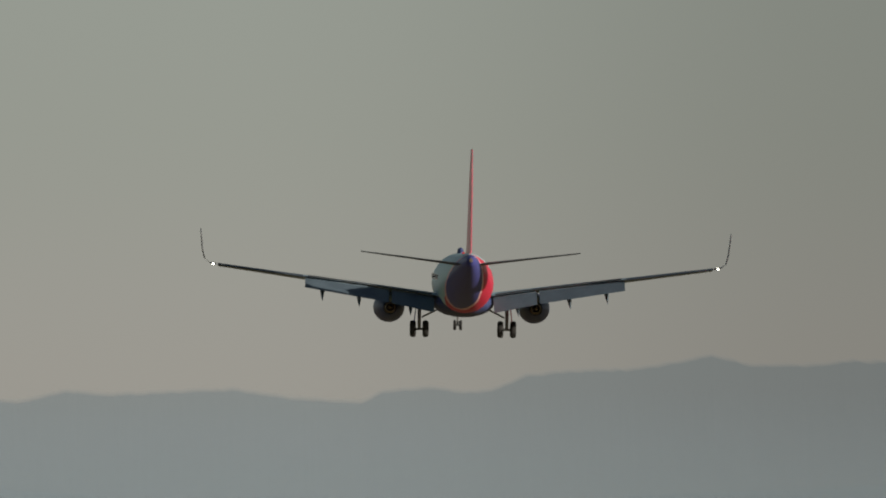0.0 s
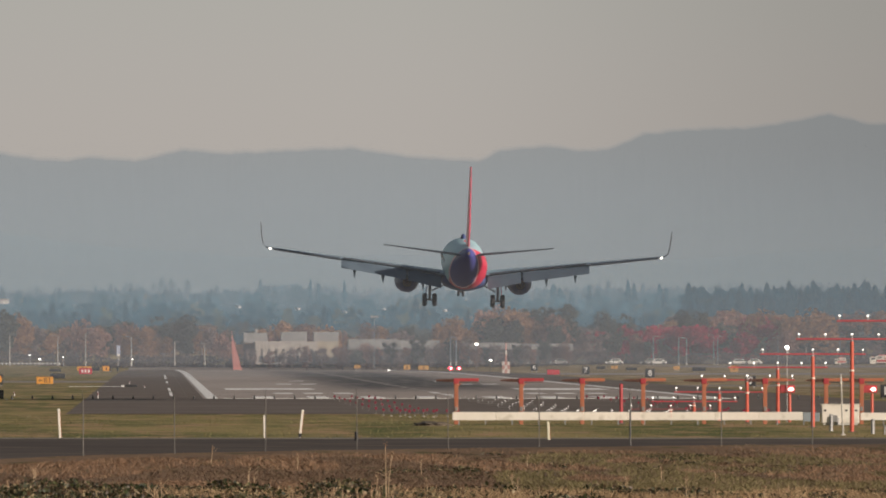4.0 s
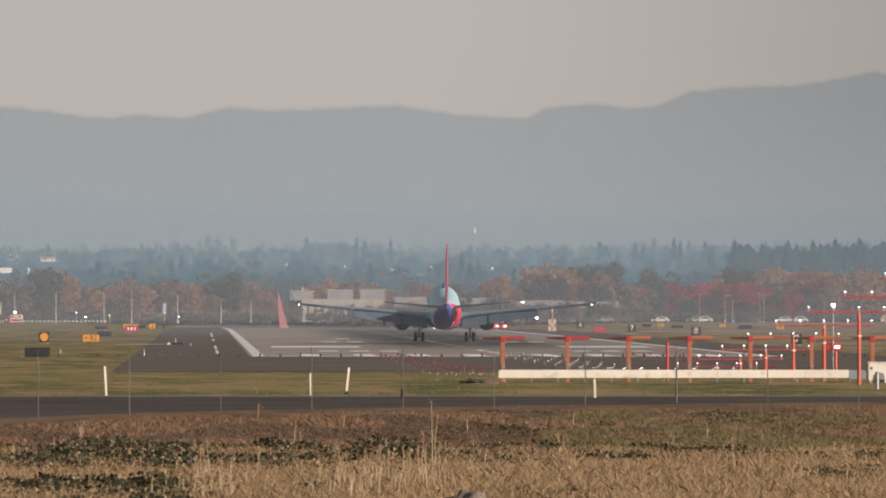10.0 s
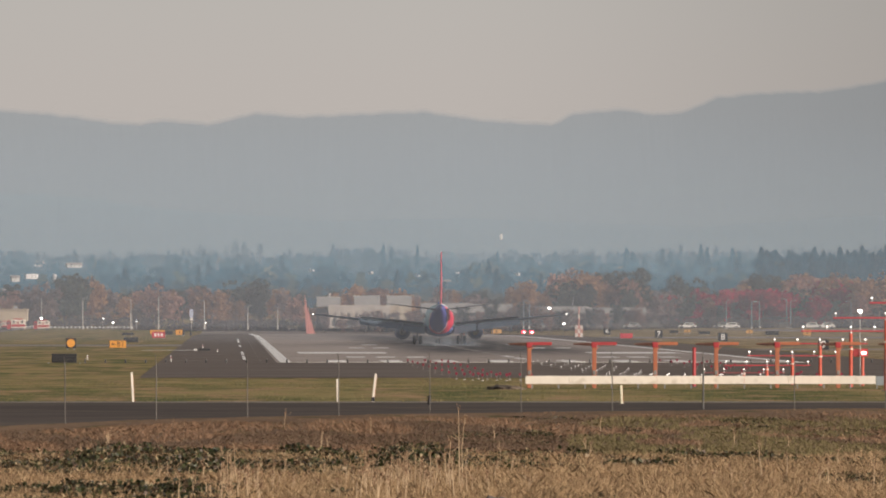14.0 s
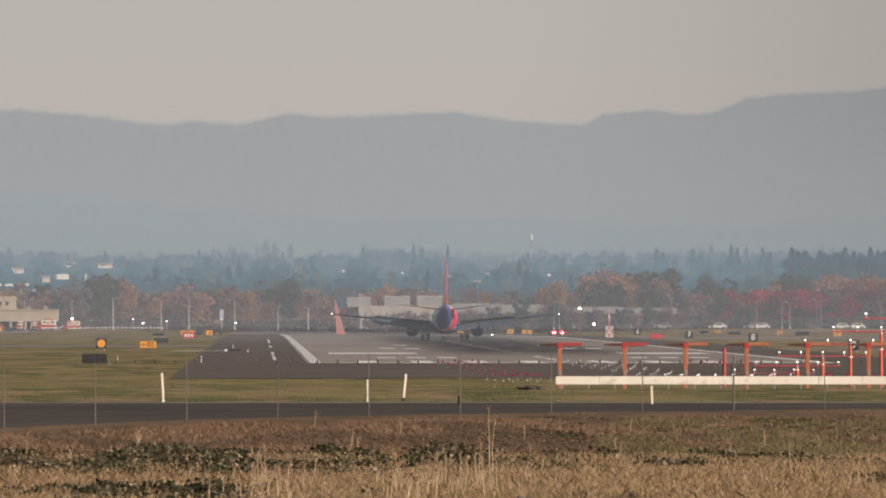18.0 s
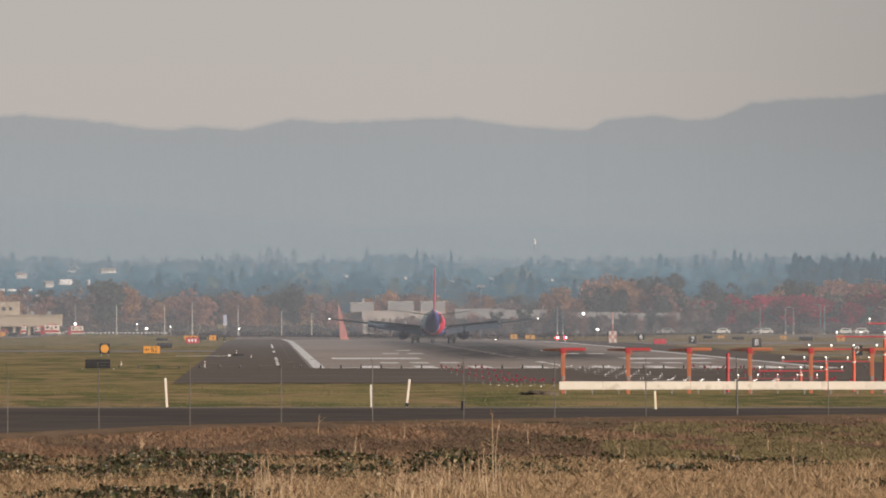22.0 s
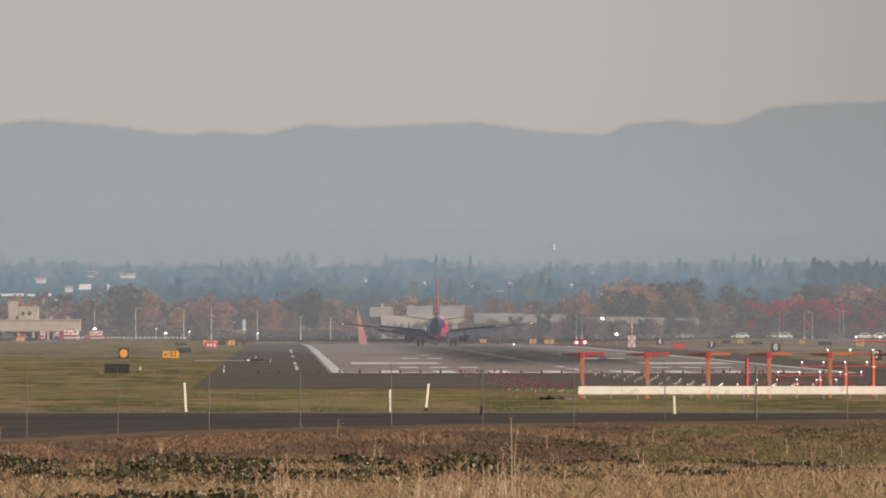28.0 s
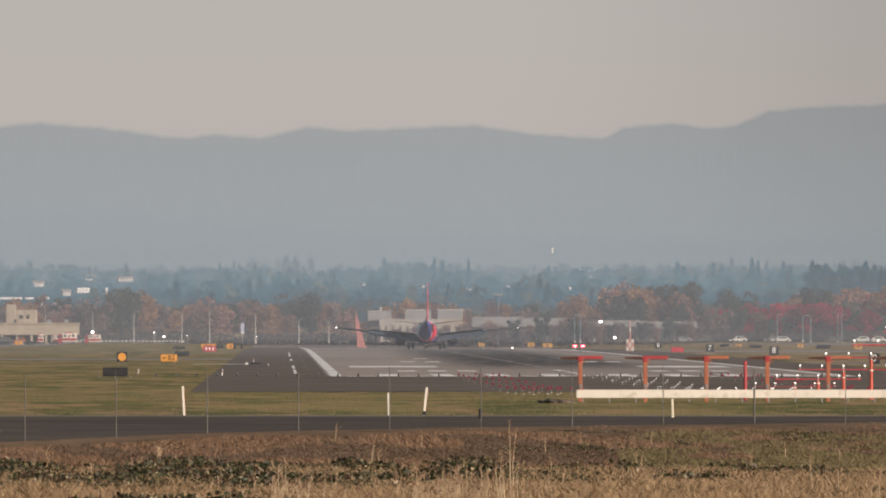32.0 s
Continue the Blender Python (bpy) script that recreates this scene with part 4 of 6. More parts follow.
# strobe lamps on their own mounts among the bars
for u, v, d, r in ((1471, 610, 700, 0.105), (1617, 610, 700, 0.105)):
    fl = thing("strobe_light", pose(aside(u, d), d, rise(d)), "bright pinkish strobe lamp on a low orange box", "strobe light", "strobe lights")
    z = level(v, d) - rise(d)
    part("box", box(-0.12, 0.2, z, 0.72, 0.3, 0.38, None, 0.03), M["antred"], fl)
    part("post", tube((0, 0.2, -0.1), (0, 0.2, z - 0.22), 0.07, seg=8), M["polered"], fl)
    lamp_part("lens", 0.05, 0.0, z - 0.02, r, M["lamppink"], fl, hood=False)
hl = thing("flood_light", pose(aside(1466, 700), 700, rise(700)), "round white flood lamp on a thin pole", "lamp")
part("pole", tube((0, 0, -0.1), (0, 0, level(541, 700) - rise(700)), 0.02, seg=8), M["steel"], hl)
lamp_part("lens", 0, 0, level(536, 700) - rise(700), 0.09, M["lamphot"], hl)

# threshold light stubs and edge lights
for k in range(42):
    x = -14.5 + 1.8 * k
    st = thing("threshold_light", pose(x, 1310 + (k % 3) * 0.4, 0), "small dark runway threshold light stub", "runway light", "threshold lights")
    part("body", tube((0, 0, 0), (0, 0, 0.28), 0.09, 0.07, 8), M["black"], st)
    part("lens", tube((0, 0, 0.28), (0, 0, 0.38), 0.07, 0.04, 8), M["darksteel"], st)
for k in range(12):
    for s in (-1, 1):
        y = 1350 + 122 * k
        st = thing("runway_edge_light", pose(CL + s * 25.2, y, dip(CL, y)), "small pale runway edge light on a stub", "runway light", "runway edge lights")
        part("body", tube((0, 0, 0), (0, 0, 0.10), 0.035, 0.03, 8), M["darksteel"], st)
        part("lens", tube((0, 0, 0.10), (0, 0, 0.15), 0.04, 0.03, 8), M["darksteel"], st)


def sign(name, u, d, z0, w, h, face, label, text="", ink=None, size=0.7, legs=2, depth=0.18, arrow=False, bars=0):
    sg = thing(name, pose(aside(u, d), d, 0), label, "sign")
    part("case", box(0, 0, z0 + h / 2, w, depth, h, None, 0.02), M["black"], sg)
    part("face", box(0, -depth / 2 - 0.006, z0 + h / 2, w - 0.08, 0.02, h - 0.08, None, 0.006), face, sg)
    for i in range(legs):
        x = (i - (legs - 1) / 2) * w * 0.62
        part("leg", tube((x, 0, dip(aside(u, d), d) - 0.05), (x, 0, z0 + 0.02), 0.04, seg=8), M["steel"], sg)
    if text:
        letters(text, size, ink, sg, (0.14 * w if arrow else 0, -depth / 2 - 0.024, z0 + h / 2))
    if arrow:
        part("arrow", loft([[(x, y, z0 + h / 2 + z) for x, z in ((-0.40 * w, 0), (-0.28 * w, 0.16), (-0.28 * w, 0.05), (-0.14 * w, 0.05), (-0.14 * w, -0.05), (-0.28 * w, -0.05), (-0.28 * w, -0.16))] for y in (-depth / 2 - 0.018, -depth / 2 - 0.026)]), ink, sg)
    for i in range(bars):
        part("text_bar", box((i - (bars - 1) / 2) * w * 0.24, -depth / 2 - 0.02, z0 + h / 2, w * 0.13, 0.012, h * 0.46), ink, sg)
    return sg


for word, d, zc, w in (("10", 1307, 0.72, 1.35), ("9", 1609, 0.86, 1.15), ("8", 1936, 1.05, 1.25), ("7", 2224, 0.90, 1.2), ("6", 2526, 0.85, 1.2)):
    sg = sign("distance_sign", 346 + 65.3 * 26000 / d, d, zc - 0.55, w, 1.15, M["black"], "black runway distance sign with white numerals", word, M["marking"], 1.15 if len(word) < 2 else 1.05)
disc = sign("disc_sign", 69, 1700, 0.24, 1.2, 1.22, M["black"], "square black sign with a large amber disc")
part("disc", tube((0, -0.125, 0.85), (0, -0.105, 0.85), 0.47, seg=28), M["signyellow"], disc, "amber disc")
sign("sign_back", 57, 1290, 0.12, 2.2, 0.80, M["black"], "long black sign seen from its back", legs=3)
sign("taxiway_sign", 152, 1767, 0.10, 2.05, 0.92, M["signyellow"], "amber taxiway sign with black lettering and arrow", "B2", M["black"], 0.82, arrow=True)
sign("sign_back", 175, 2050, 0.10, 2.05, 0.72, M["black"], "long black sign seen from its back")
sign("sign_back", 170, 2520, 0.20, 2.0, 0.45, M["black"], "long low black sign seen from its back")
sign("runway_sign", 224, 2345, 0.10, 2.15, 1.0, M["signred"], "red runway sign with white lettering bars", ink=M["marking"], bars=3)
sign("taxiway_sign", 222, 2560, 0.25, 2.6, 0.8, M["signyellow"], "amber taxiway sign behind a red one", ink=M["black"], bars=2)
sign("sign_back", 241, 2600, 0.15, 1.6, 0.62, M["black"], "black sign seen from its back")
sign("taxiway_sign", 261, 2600, 0.10, 1.45, 0.95, M["signyellow"], "amber taxiway sign with dark marks", ink=M["black"], bars=1)
sign("sign_back", -141, 3050, 0.10, 2.8, 0.75, M["black"], "long black sign seen from its back")
sign("taxiway_sign", -114, 3050, 0.10, 1.7, 0.80, M["signyellow"], "amber taxiway sign with dark marks", ink=M["black"], bars=1)
sign("sign_back", -94, 3050, 0.10, 1.9, 0.75, M["black"], "black sign seen from its back")
sign("post_sign", 268, 2590, 0.05, 0.40, 1.05, M["black"], "narrow dark sign panel on the grass", legs=1)
sign("post_sign", 281, 2590, 0.05, 0.32, 1.05, M["black"], "narrow dark sign panel on the grass", legs=1)
sign("runway_sign", 1052, 2290, 0.12, 2.0, 0.85, M["signred"], "plain red runway sign on the far grass", ink=M["marking"], bars=0)
for u, d, w, h, face in ((1136, 2700, 1.6, 0.55, "black"), (1190, 2600, 2.1, 0.5, "black"), (1310, 2500, 2.3, 0.7, "black"), (1270, 2650, 1.2, 0.7, "signyellow"), (1372, 2450, 1.4, 1.1, "signyellow"), (1160, 2750, 1.3, 0.6, "signyellow"), (705, 2780, 1.3, 0.7, "signyellow"), (793, 2650, 1.3, 0.95, "signyellow"), (822, 2650, 1.9, 0.8, "signyellow")):
    sign("field_sign", u, d, 0.25, w, h, M[face] if face == "black" else M["signdull"], "amber airfield sign on the far grass" if face == "signyellow" else "dark airfield sign on the far grass", ink=M["black"], bars=1 if face == "signyellow" else 0)

# white line and drain inlet left of the shoulder
part("hold_line", box((aside(195, 1694) + aside(290, 1694)) / 2, 1694, 0.035, 6.2, 6.0, 0.012), M["marking"], ground)
inl = thing("inlet_box", pose(aside(305, 1680), 1680, 0), "low dark drain inlet with a pale end block", "drain")
part("grate_box", box(0, 0, 0.12, 1.3, 0.8, 0.30, None, 0.03), M["black"], inl)
part("end_block", box(-1.0, 0, 0.12, 0.35, 0.5, 0.22, None, 0.04), M["marking"], inl)
for u, d, h in ((246, 1335, 0.75), (302, 1790, 0.55), (98, 1400, 0.5), (328, 1640, 0.4)):
    mk = thing("edge_marker", pose(aside(u, d), d, 0), "small white and red edge marker post", "marker", "small edge markers")
    part("stem", tube((0, 0, -0.05), (0, 0, h * 0.8), 0.045, 0.04, 8), M["marking"], mk)
    part("band", tube((0, 0, h * 0.45), (0, 0, h * 0.65), 0.052, seg=8), M["siderow"], mk)

# twin red lamps, white field lamps, checkered hut and leaning red mast beyond the touchdown zone
pp = thing("slope_indicator", pose(aside(877, 2600), 2600, 0), "pair of glowing red slope indicator lamps", "runway light")
for x in (-0.72, 0.72):
    part("lamp_box", box(x, 0, 0.62, 0.9, 0.8, 0.62, None, 0.04), M["darksteel"], pp)
    lamp_part("lens", x, -0.46, 0.62, 0.32, M["lampred"], pp, hood=False)
    lamp_part("lamp_core", x + 0.06, -0.80, 0.60, 0.13, M["lamphot"], pp, hood=False)
    part("leg", tube((x, 0, dip(53, 2600) - 0.05), (x, 0, 0.34), 0.06, seg=8), M["steel"], pp)
for u, v, d, r in ((941, 559, 2700, 0.20), (916, 531, 3100, 0.27)):
    fl = thing("flood_light", pose(aside(u, d), d, 0), "bright white field lamp on a slim post", "lamp", "field lamps")
    part("post", tube((0, 0, dip(aside(u, d), d) - 0.05), (0, 0, level(v, d)), 0.07, 0.05, 8), M["fencepost"], fl)
    lamp_part("lens", 0, -0.1, level(v, d), r, M["lamphot"], fl)

hut = thing("checkered_hut", pose(aside(968, 2500), 2500, dip(59, 2500)), "small haze-paled red and white checkered hut with a red mast", "hut")
for i in range(3):
    for j in range(3):
        part("panel", box((i - 1) * 0.44, 0, 0.35 + j * 0.66, 0.44, 1.3, 0.66), M["hutwhite"] if (i + j) % 2 == 0 else M["hutred"], hut)
part("mast", tube((0, 0.3, 2.0), (0, 0.3, 5.2), 0.14, 0.10, 8), M["hutred"], hut, "short red mast")
part("mast_band", tube((0, 0.3, 3.2), (0, 0.3, 3.9), 0.15, 0.13, 8), M["hutwhite"], hut)
lm = thing("red_mast", pose(aside(493, 3450), 3450, dip(19, 3450), 0, -7, 0), "tall leaning red tapered mast past the runway's end", "mast")
part("blade", loft([[(x * w - sh, y * 0.25, z) for x, y in ((-1, -1), (1, -1), (1, 1), (-1, 1))] for w, z, sh in ((0.95, 0.0, 0.0), (0.80, 2.2, 0.10), (0.46, 5.0, 0.26), (0.12, 8.1, 0.32))]), M["salmon"], lm)
part("footing", box(0, 0, 0.0, 2.4, 0.9, 0.4, None, 0.04), M["hutred"], lm)
part("tip", tube((-0.30, 0, 8.0), (-0.34, 0, 9.3), 0.06, 0.03, 8), M["salmon"], lm)

# ---- the far side: trees, buildings, lamp posts, vehicles ----
rng = np.random.default_rng(11)


def quads(name, centres, sizes, material, parent=None, up=0.0, gen=rng, label="", aspect=1.0):
    """Many small loose leaf quads at the centres, turned at random."""
    n = len(centres)
    a = gen.normal(size=(n, 3))
    a[:, 2] *= 1 - up
    a /= np.linalg.norm(a, axis=1, keepdims=True)
    b = gen.normal(size=(n, 3))
    b -= (b * a).sum(1, keepdims=True) * a
    b /= np.linalg.norm(b, axis=1, keepdims=True)
    s = np.asarray(sizes).reshape(-1, 1)
    c = np.asarray(centres)
    v = np.stack([c - a * s - b * s * aspect, c + a * s - b * s * aspect * 0.6, c + a * s * 0.8 + b * s * aspect, c - a * s * 0.7 + b * s * aspect * 0.8], 1).reshape(-1, 3)
    f = np.arange(4 * n).reshape(-1, 4)
    me = bpy.data.meshes.new(name)
    me.vertices.add(4 * n)
    me.vertices.foreach_set("co", v.ravel())
    me.loops.add(4 * n)
    me.loops.foreach_set("vertex_index", f.ravel())
    me.polygons.add(n)
    me.polygons.foreach_set("loop_start", np.arange(0, 4 * n, 4))
    me.update(calc_edges=True)
    return link_mesh(name, me, material, parent, label)


def leaf_mat(name, cols, vary=0.36):
    """Autumn foliage: a shade for each leaf clump, and one for each tree."""
    m = islands(name, cols, 0.9, 0.5, 0.05)
    n, l = m.node_tree.nodes, m.node_tree.links
    ramp = [x for x in n if x.type == "VALTORGB"][0]
    info = n.new("ShaderNodeObjectInfo")
    hsv = n.new("ShaderNodeHueSaturation")
    mr = n.new("ShaderNodeMapRange")
    mr.inputs["To Min"].default_value, mr.inputs["To Max"].default_value = 1 - vary, 1 + vary
    l.new(info.outputs["Random"], mr.inputs["Value"]), l.new(mr.outputs[0], hsv.inputs["Value"])
    l.new(ramp.outputs[0], hsv.inputs["Color"])
    for x in n:
        if x.type == "BSDF_PRINCIPLED":
            l.new(hsv.outputs[0], x.inputs["Base Color"])
        if x.type == "BSDF_TRANSLUCENT":
            l.new(hsv.outputs[0], x.inputs["Color"])
    return m


M["bark"] = surface("grey_bark", (0.085, 0.072, 0.064), (0.13, 0.108, 0.095), 2.0, 0.9, vary=0.15)
LEAVES = {
    "orange": leaf_mat("orange_leaves", [(0.32, 0.180, 0.100), (0.355, 0.194, 0.104), (0.29, 0.168, 0.098)], 0.30),
    "brown": leaf_mat("brown_leaves", [(0.280, 0.155, 0.122), (0.305, 0.165, 0.126), (0.245, 0.142, 0.118)], 0.34),
    "red": leaf_mat("red_leaves", [(0.38, 0.022, 0.060), (0.44, 0.028, 0.064), (0.30, 0.026, 0.058)], 0.40),
    "green": leaf_mat("dull_green_leaves", [(0.062, 0.080, 0.070), (0.074, 0.090, 0.074), (0.066, 0.076, 0.070)], 0.30),
    "bare": leaf_mat("bare_twigs", [(0.215, 0.160, 0.150), (0.240, 0.174, 0.160), (0.190, 0.145, 0.138)], 0.25),
    "scrub": leaf_mat("dark_scrub_twigs", [(0.085, 0.070, 0.070), (0.105, 0.082, 0.078), (0.068, 0.062, 0.066)], 0.25),
}
TREE_LABEL = {"orange": "broad autumn tree with orange-brown leaves", "brown": "autumn tree with thin brown leaves", "red": "rounded maple with dark red autumn leaves", "green": "dull green tree beyond the airfield", "bare": "nearly bare grey-brown tree"}


def make_tree(sort, seed, h, w, fill):
    """A tapered trunk with limbs, and a crown of leaf clumps with an uneven outline and gaps."""
    g = np.random.default_rng(seed)
    t = new("tree")
    bm = bmesh.new()
    add_tube(bm, (0, 0, -0.3), (0.15, 0, h * 0.45), h * 0.022, h * 0.014, 7)
    add_tube(bm, (0.15, 0, h * 0.44), (0.05, 0.1, h * 0.86), h * 0.014, h * 0.004, 6)
    limbs = []
    for k in range(9):
        an = g.uniform(0, 2 * math.pi)
        z0 = h * g.uniform(0.14, 0.62)
        reach = w * g.uniform(0.28, 0.46)
        end = Vector((math.cos(an) * reach, math.sin(an) * reach, min(h * 0.93, z0 + h * g.uniform(0.14, 0.34))))
        add_tube(bm, (0.1, 0, z0), end, h * 0.008, h * 0.002, 5)
        limbs.append(end)
    part("trunk", bm, M["bark"], t)
    pts = []
    cores = [(Vector((g.uniform(-.1, .1) * w, g.uniform(-.1, .1) * w, h * 0.80)), w * 0.30)] + [(e, w * g.uniform(0.17, 0.30)) for e in limbs] + [(Vector((math.cos(a) * w * 0.24, math.sin(a) * w * 0.24, h * g.uniform(0.20, 0.75))), w * g.uniform(0.18, 0.28)) for a in g.uniform(0, 6.28, 8)]
    for c, r in cores:
        n = int(fill * 90)
        d = g.normal(size=(n, 3))
        d /= np.linalg.norm(d, axis=1, keepdims=True)
        d *= (g.uniform(0.25, 1.0, (n, 1)) ** 0.5) * r * np.array([1, 1, 0.85])
        pts.append(d + np.array(c))
    pts = np.concatenate(pts)
    pts = pts[(pts[:, 2] > h * 0.05)]
    quads("crown", pts, g.uniform(0.14, 0.36, len(pts)), LEAVES[sort], t, gen=g)
    return t


def label_tree(ob, sort):
    return tagged(ob, TREE_LABEL[sort], "tree", "trees beyond the airfield")


protos = {}
for i, (sort, h, w, fill) in enumerate((("orange", 10, 9, 1.0), ("orange", 11, 7, 0.9), ("brown", 9.5, 7.5, 0.75), ("brown", 11, 6.5, 0.7), ("red", 7, 6.5, 1.0), ("red", 6.2, 7, 1.0), ("green", 10, 7.5, 1.0), ("green", 12, 6, 0.9), ("bare", 9, 6.5, 0.45), ("bare", 10.5, 5.5, 0.4))):
    protos.setdefault(sort, []).append((make_tree(sort, 40 + i, h, w, fill), h))

placed = set()


def plant(sort, u, d, top, gen):
    """One tree whose crown reaches the mark top."""
    base = lie(aside(u, d), d)
    pt, h = protos[sort][int(gen.integers(len(protos[sort])))]
    want = level(top, d) - base
    k = want / h
    m = Matrix.Translation((aside(u, d), d, base - 0.05)) @ Matrix.Rotation(gen.uniform(0, 6.28), 4, "Z")
    if pt.name not in placed:
        placed.add(pt.name)
        ob = pt
        ob.matrix_basis = m
    else:
        ob = copy_thing(pt, m)
    s = k * gen.uniform(0.95, 1.05)
    wide = gen.uniform(0.85, 1.2)
    ob.scale = (s * wide, s * wide, s)
    label_tree(ob, sort)


def skyline(u):
    """Mean crest of the airfield's tree belt along the bearings."""
    return float(np.interp(u, [-260, -150, -60, 40, 80, 130, 180, 260, 330, 400, 470, 560, 700, 800, 840, 855, 880, 892, 912, 935, 1000, 1060, 1090, 1110, 1150, 1350, 1400, 1480, 1560, 1700, 1900],
                           [500, 498, 492, 484, 480, 494, 500, 494, 500, 490, 502, 494, 504, 506, 505, 484, 486, 508, 490, 472, 470, 476, 492, 503, 505, 494, 486, 486, 490, 480, 484]))


g4 = np.random.default_rng(5)
u = -250.0
while u < 1900:
    d = g4.uniform(3580, 3680)
    top = skyline(u) + g4.uniform(-6, 30)
    if u < 840:
        sort = g4.choice(["brown", "bare", "orange", "brown", "bare", "orange", "green"])
    elif u < 1020:
        sort = g4.choice(["orange", "brown", "orange", "green"])
        top += g4.uniform(0, 14)
    elif u < 1100:
        sort = g4.choice(["green", "brown", "green", "bare"])
        top += g4.uniform(0, 14)
    elif u < 1400:
        sort = g4.choice(["red", "red", "red", "brown", "green", "bare"])
        top = max(top, 498)
    else:
        sort = g4.choice(["orange", "brown", "green", "red", "green", "bare"])
    plant(str(sort), u, d, top, g4)
    u += g4.uniform(12, 22)
u = -260.0
while u < 1900:
    d = g4.uniform(3740, 3860)
    if u < 850:
        sort, top = g4.choice(["brown", "bare", "orange", "green", "green"]), skyline(u) - g4.uniform(-22, 12)
    elif u < 1100:
        sort, top = g4.choice(["orange", "brown", "orange"]), skyline(u) + g4.uniform(-2, 20)
    else:
        sort = g4.choice(["orange", "brown", "green", "orange", "bare"])
        top = float(np.interp(u, [1100, 1180, 1240, 1300, 1400, 1480, 1560, 1900], [500, 494, 478, 470, 470, 474, 470, 472])) + g4.uniform(-5, 20)
    plant(str(sort), u, d, top, g4)
    u += g4.uniform(15, 28)
for u, top, sort in ((866, 482, "orange"), (872, 496, "orange"), (72, 474, "green"), (95, 476, "orange"), (380, 480, "green"), (392, 486, "green"), (960, 464, "orange"), (990, 466, "orange"), (935, 468, "brown"), (1020, 468, "green"), (1060, 468, "green"), (1430, 468, "orange"), (1350, 468, "brown"), (1500, 470, "orange"), (1240, 500, "red"), (1290, 496, "red"), (1130, 504, "red"), (1318, 500, "red"), (1180, 502, "red"), (1155, 476, "green")):
    plant(sort, u, g4.uniform(3590, 3660), top, g4)

# dark scrub along the far fence
hp = []
for k in range(1500):
    u_ = g4.uniform(-260, 1900)
    d = g4.uniform(3540, 3570)
    c = np.array([aside(u_, d), d, lie(aside(u_, d), d)])
    hgt = 2.6 + 1.6 * noise.noise(Vector((u_ * 0.02, 3, 0)))
    q = g4.normal(size=(16, 3)) * np.array([0.8, 0.8, 0.0]) + c
    q[:, 2] += g4.uniform(0, 1, 16) ** 1.4 * hgt
    hp.append(q)
hp = np.concatenate(hp)
tagged(quads("hedge", hp, g4.uniform(0.14, 0.30, len(hp)), LEAVES["scrub"], None, gen=g4), "low dark brown scrub along the far airfield edge", "shrubs", kind="stuff")

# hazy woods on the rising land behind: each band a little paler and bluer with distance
def haze_glow_woods(name):
    """Backdrop woods with blue haze painted into their glow: paler with distance, each tree with its own tone, some in
    autumn brown.
    """
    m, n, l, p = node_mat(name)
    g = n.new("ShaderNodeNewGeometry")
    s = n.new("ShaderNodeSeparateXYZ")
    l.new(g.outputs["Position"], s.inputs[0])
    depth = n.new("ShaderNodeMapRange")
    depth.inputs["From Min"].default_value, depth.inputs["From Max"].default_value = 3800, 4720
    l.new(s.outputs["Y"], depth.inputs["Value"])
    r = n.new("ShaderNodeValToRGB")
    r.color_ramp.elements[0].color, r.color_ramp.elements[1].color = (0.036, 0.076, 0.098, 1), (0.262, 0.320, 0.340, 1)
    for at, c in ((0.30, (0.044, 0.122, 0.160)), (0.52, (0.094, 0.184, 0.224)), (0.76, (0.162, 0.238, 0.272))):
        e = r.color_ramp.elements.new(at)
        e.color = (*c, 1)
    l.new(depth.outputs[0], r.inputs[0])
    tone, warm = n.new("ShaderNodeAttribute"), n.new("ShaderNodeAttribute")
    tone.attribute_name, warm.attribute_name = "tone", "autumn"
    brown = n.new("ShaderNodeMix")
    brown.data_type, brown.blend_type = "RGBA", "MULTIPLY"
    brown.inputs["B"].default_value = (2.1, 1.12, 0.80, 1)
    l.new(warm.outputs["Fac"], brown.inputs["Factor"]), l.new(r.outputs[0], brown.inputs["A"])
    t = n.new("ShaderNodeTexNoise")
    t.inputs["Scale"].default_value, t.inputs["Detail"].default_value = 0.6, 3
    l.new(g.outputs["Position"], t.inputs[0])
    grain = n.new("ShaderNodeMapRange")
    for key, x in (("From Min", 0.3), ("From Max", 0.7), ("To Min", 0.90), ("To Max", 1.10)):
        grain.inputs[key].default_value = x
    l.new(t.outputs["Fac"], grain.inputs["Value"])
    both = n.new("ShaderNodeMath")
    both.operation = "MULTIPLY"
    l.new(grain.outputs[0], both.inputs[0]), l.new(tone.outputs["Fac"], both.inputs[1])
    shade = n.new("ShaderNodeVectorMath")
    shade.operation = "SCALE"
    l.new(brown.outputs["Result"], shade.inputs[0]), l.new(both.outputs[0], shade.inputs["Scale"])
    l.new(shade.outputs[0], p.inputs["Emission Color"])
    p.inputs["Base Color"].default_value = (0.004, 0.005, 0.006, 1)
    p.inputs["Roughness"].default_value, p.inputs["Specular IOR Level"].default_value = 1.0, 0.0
    # vignetting in the glow too, weaker towards the right
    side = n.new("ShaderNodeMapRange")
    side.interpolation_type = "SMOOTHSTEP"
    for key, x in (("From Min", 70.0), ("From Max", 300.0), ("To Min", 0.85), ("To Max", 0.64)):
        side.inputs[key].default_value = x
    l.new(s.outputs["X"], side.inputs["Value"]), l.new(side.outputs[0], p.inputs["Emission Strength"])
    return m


M["woods"] = haze_glow_woods("haze_glow_woods")


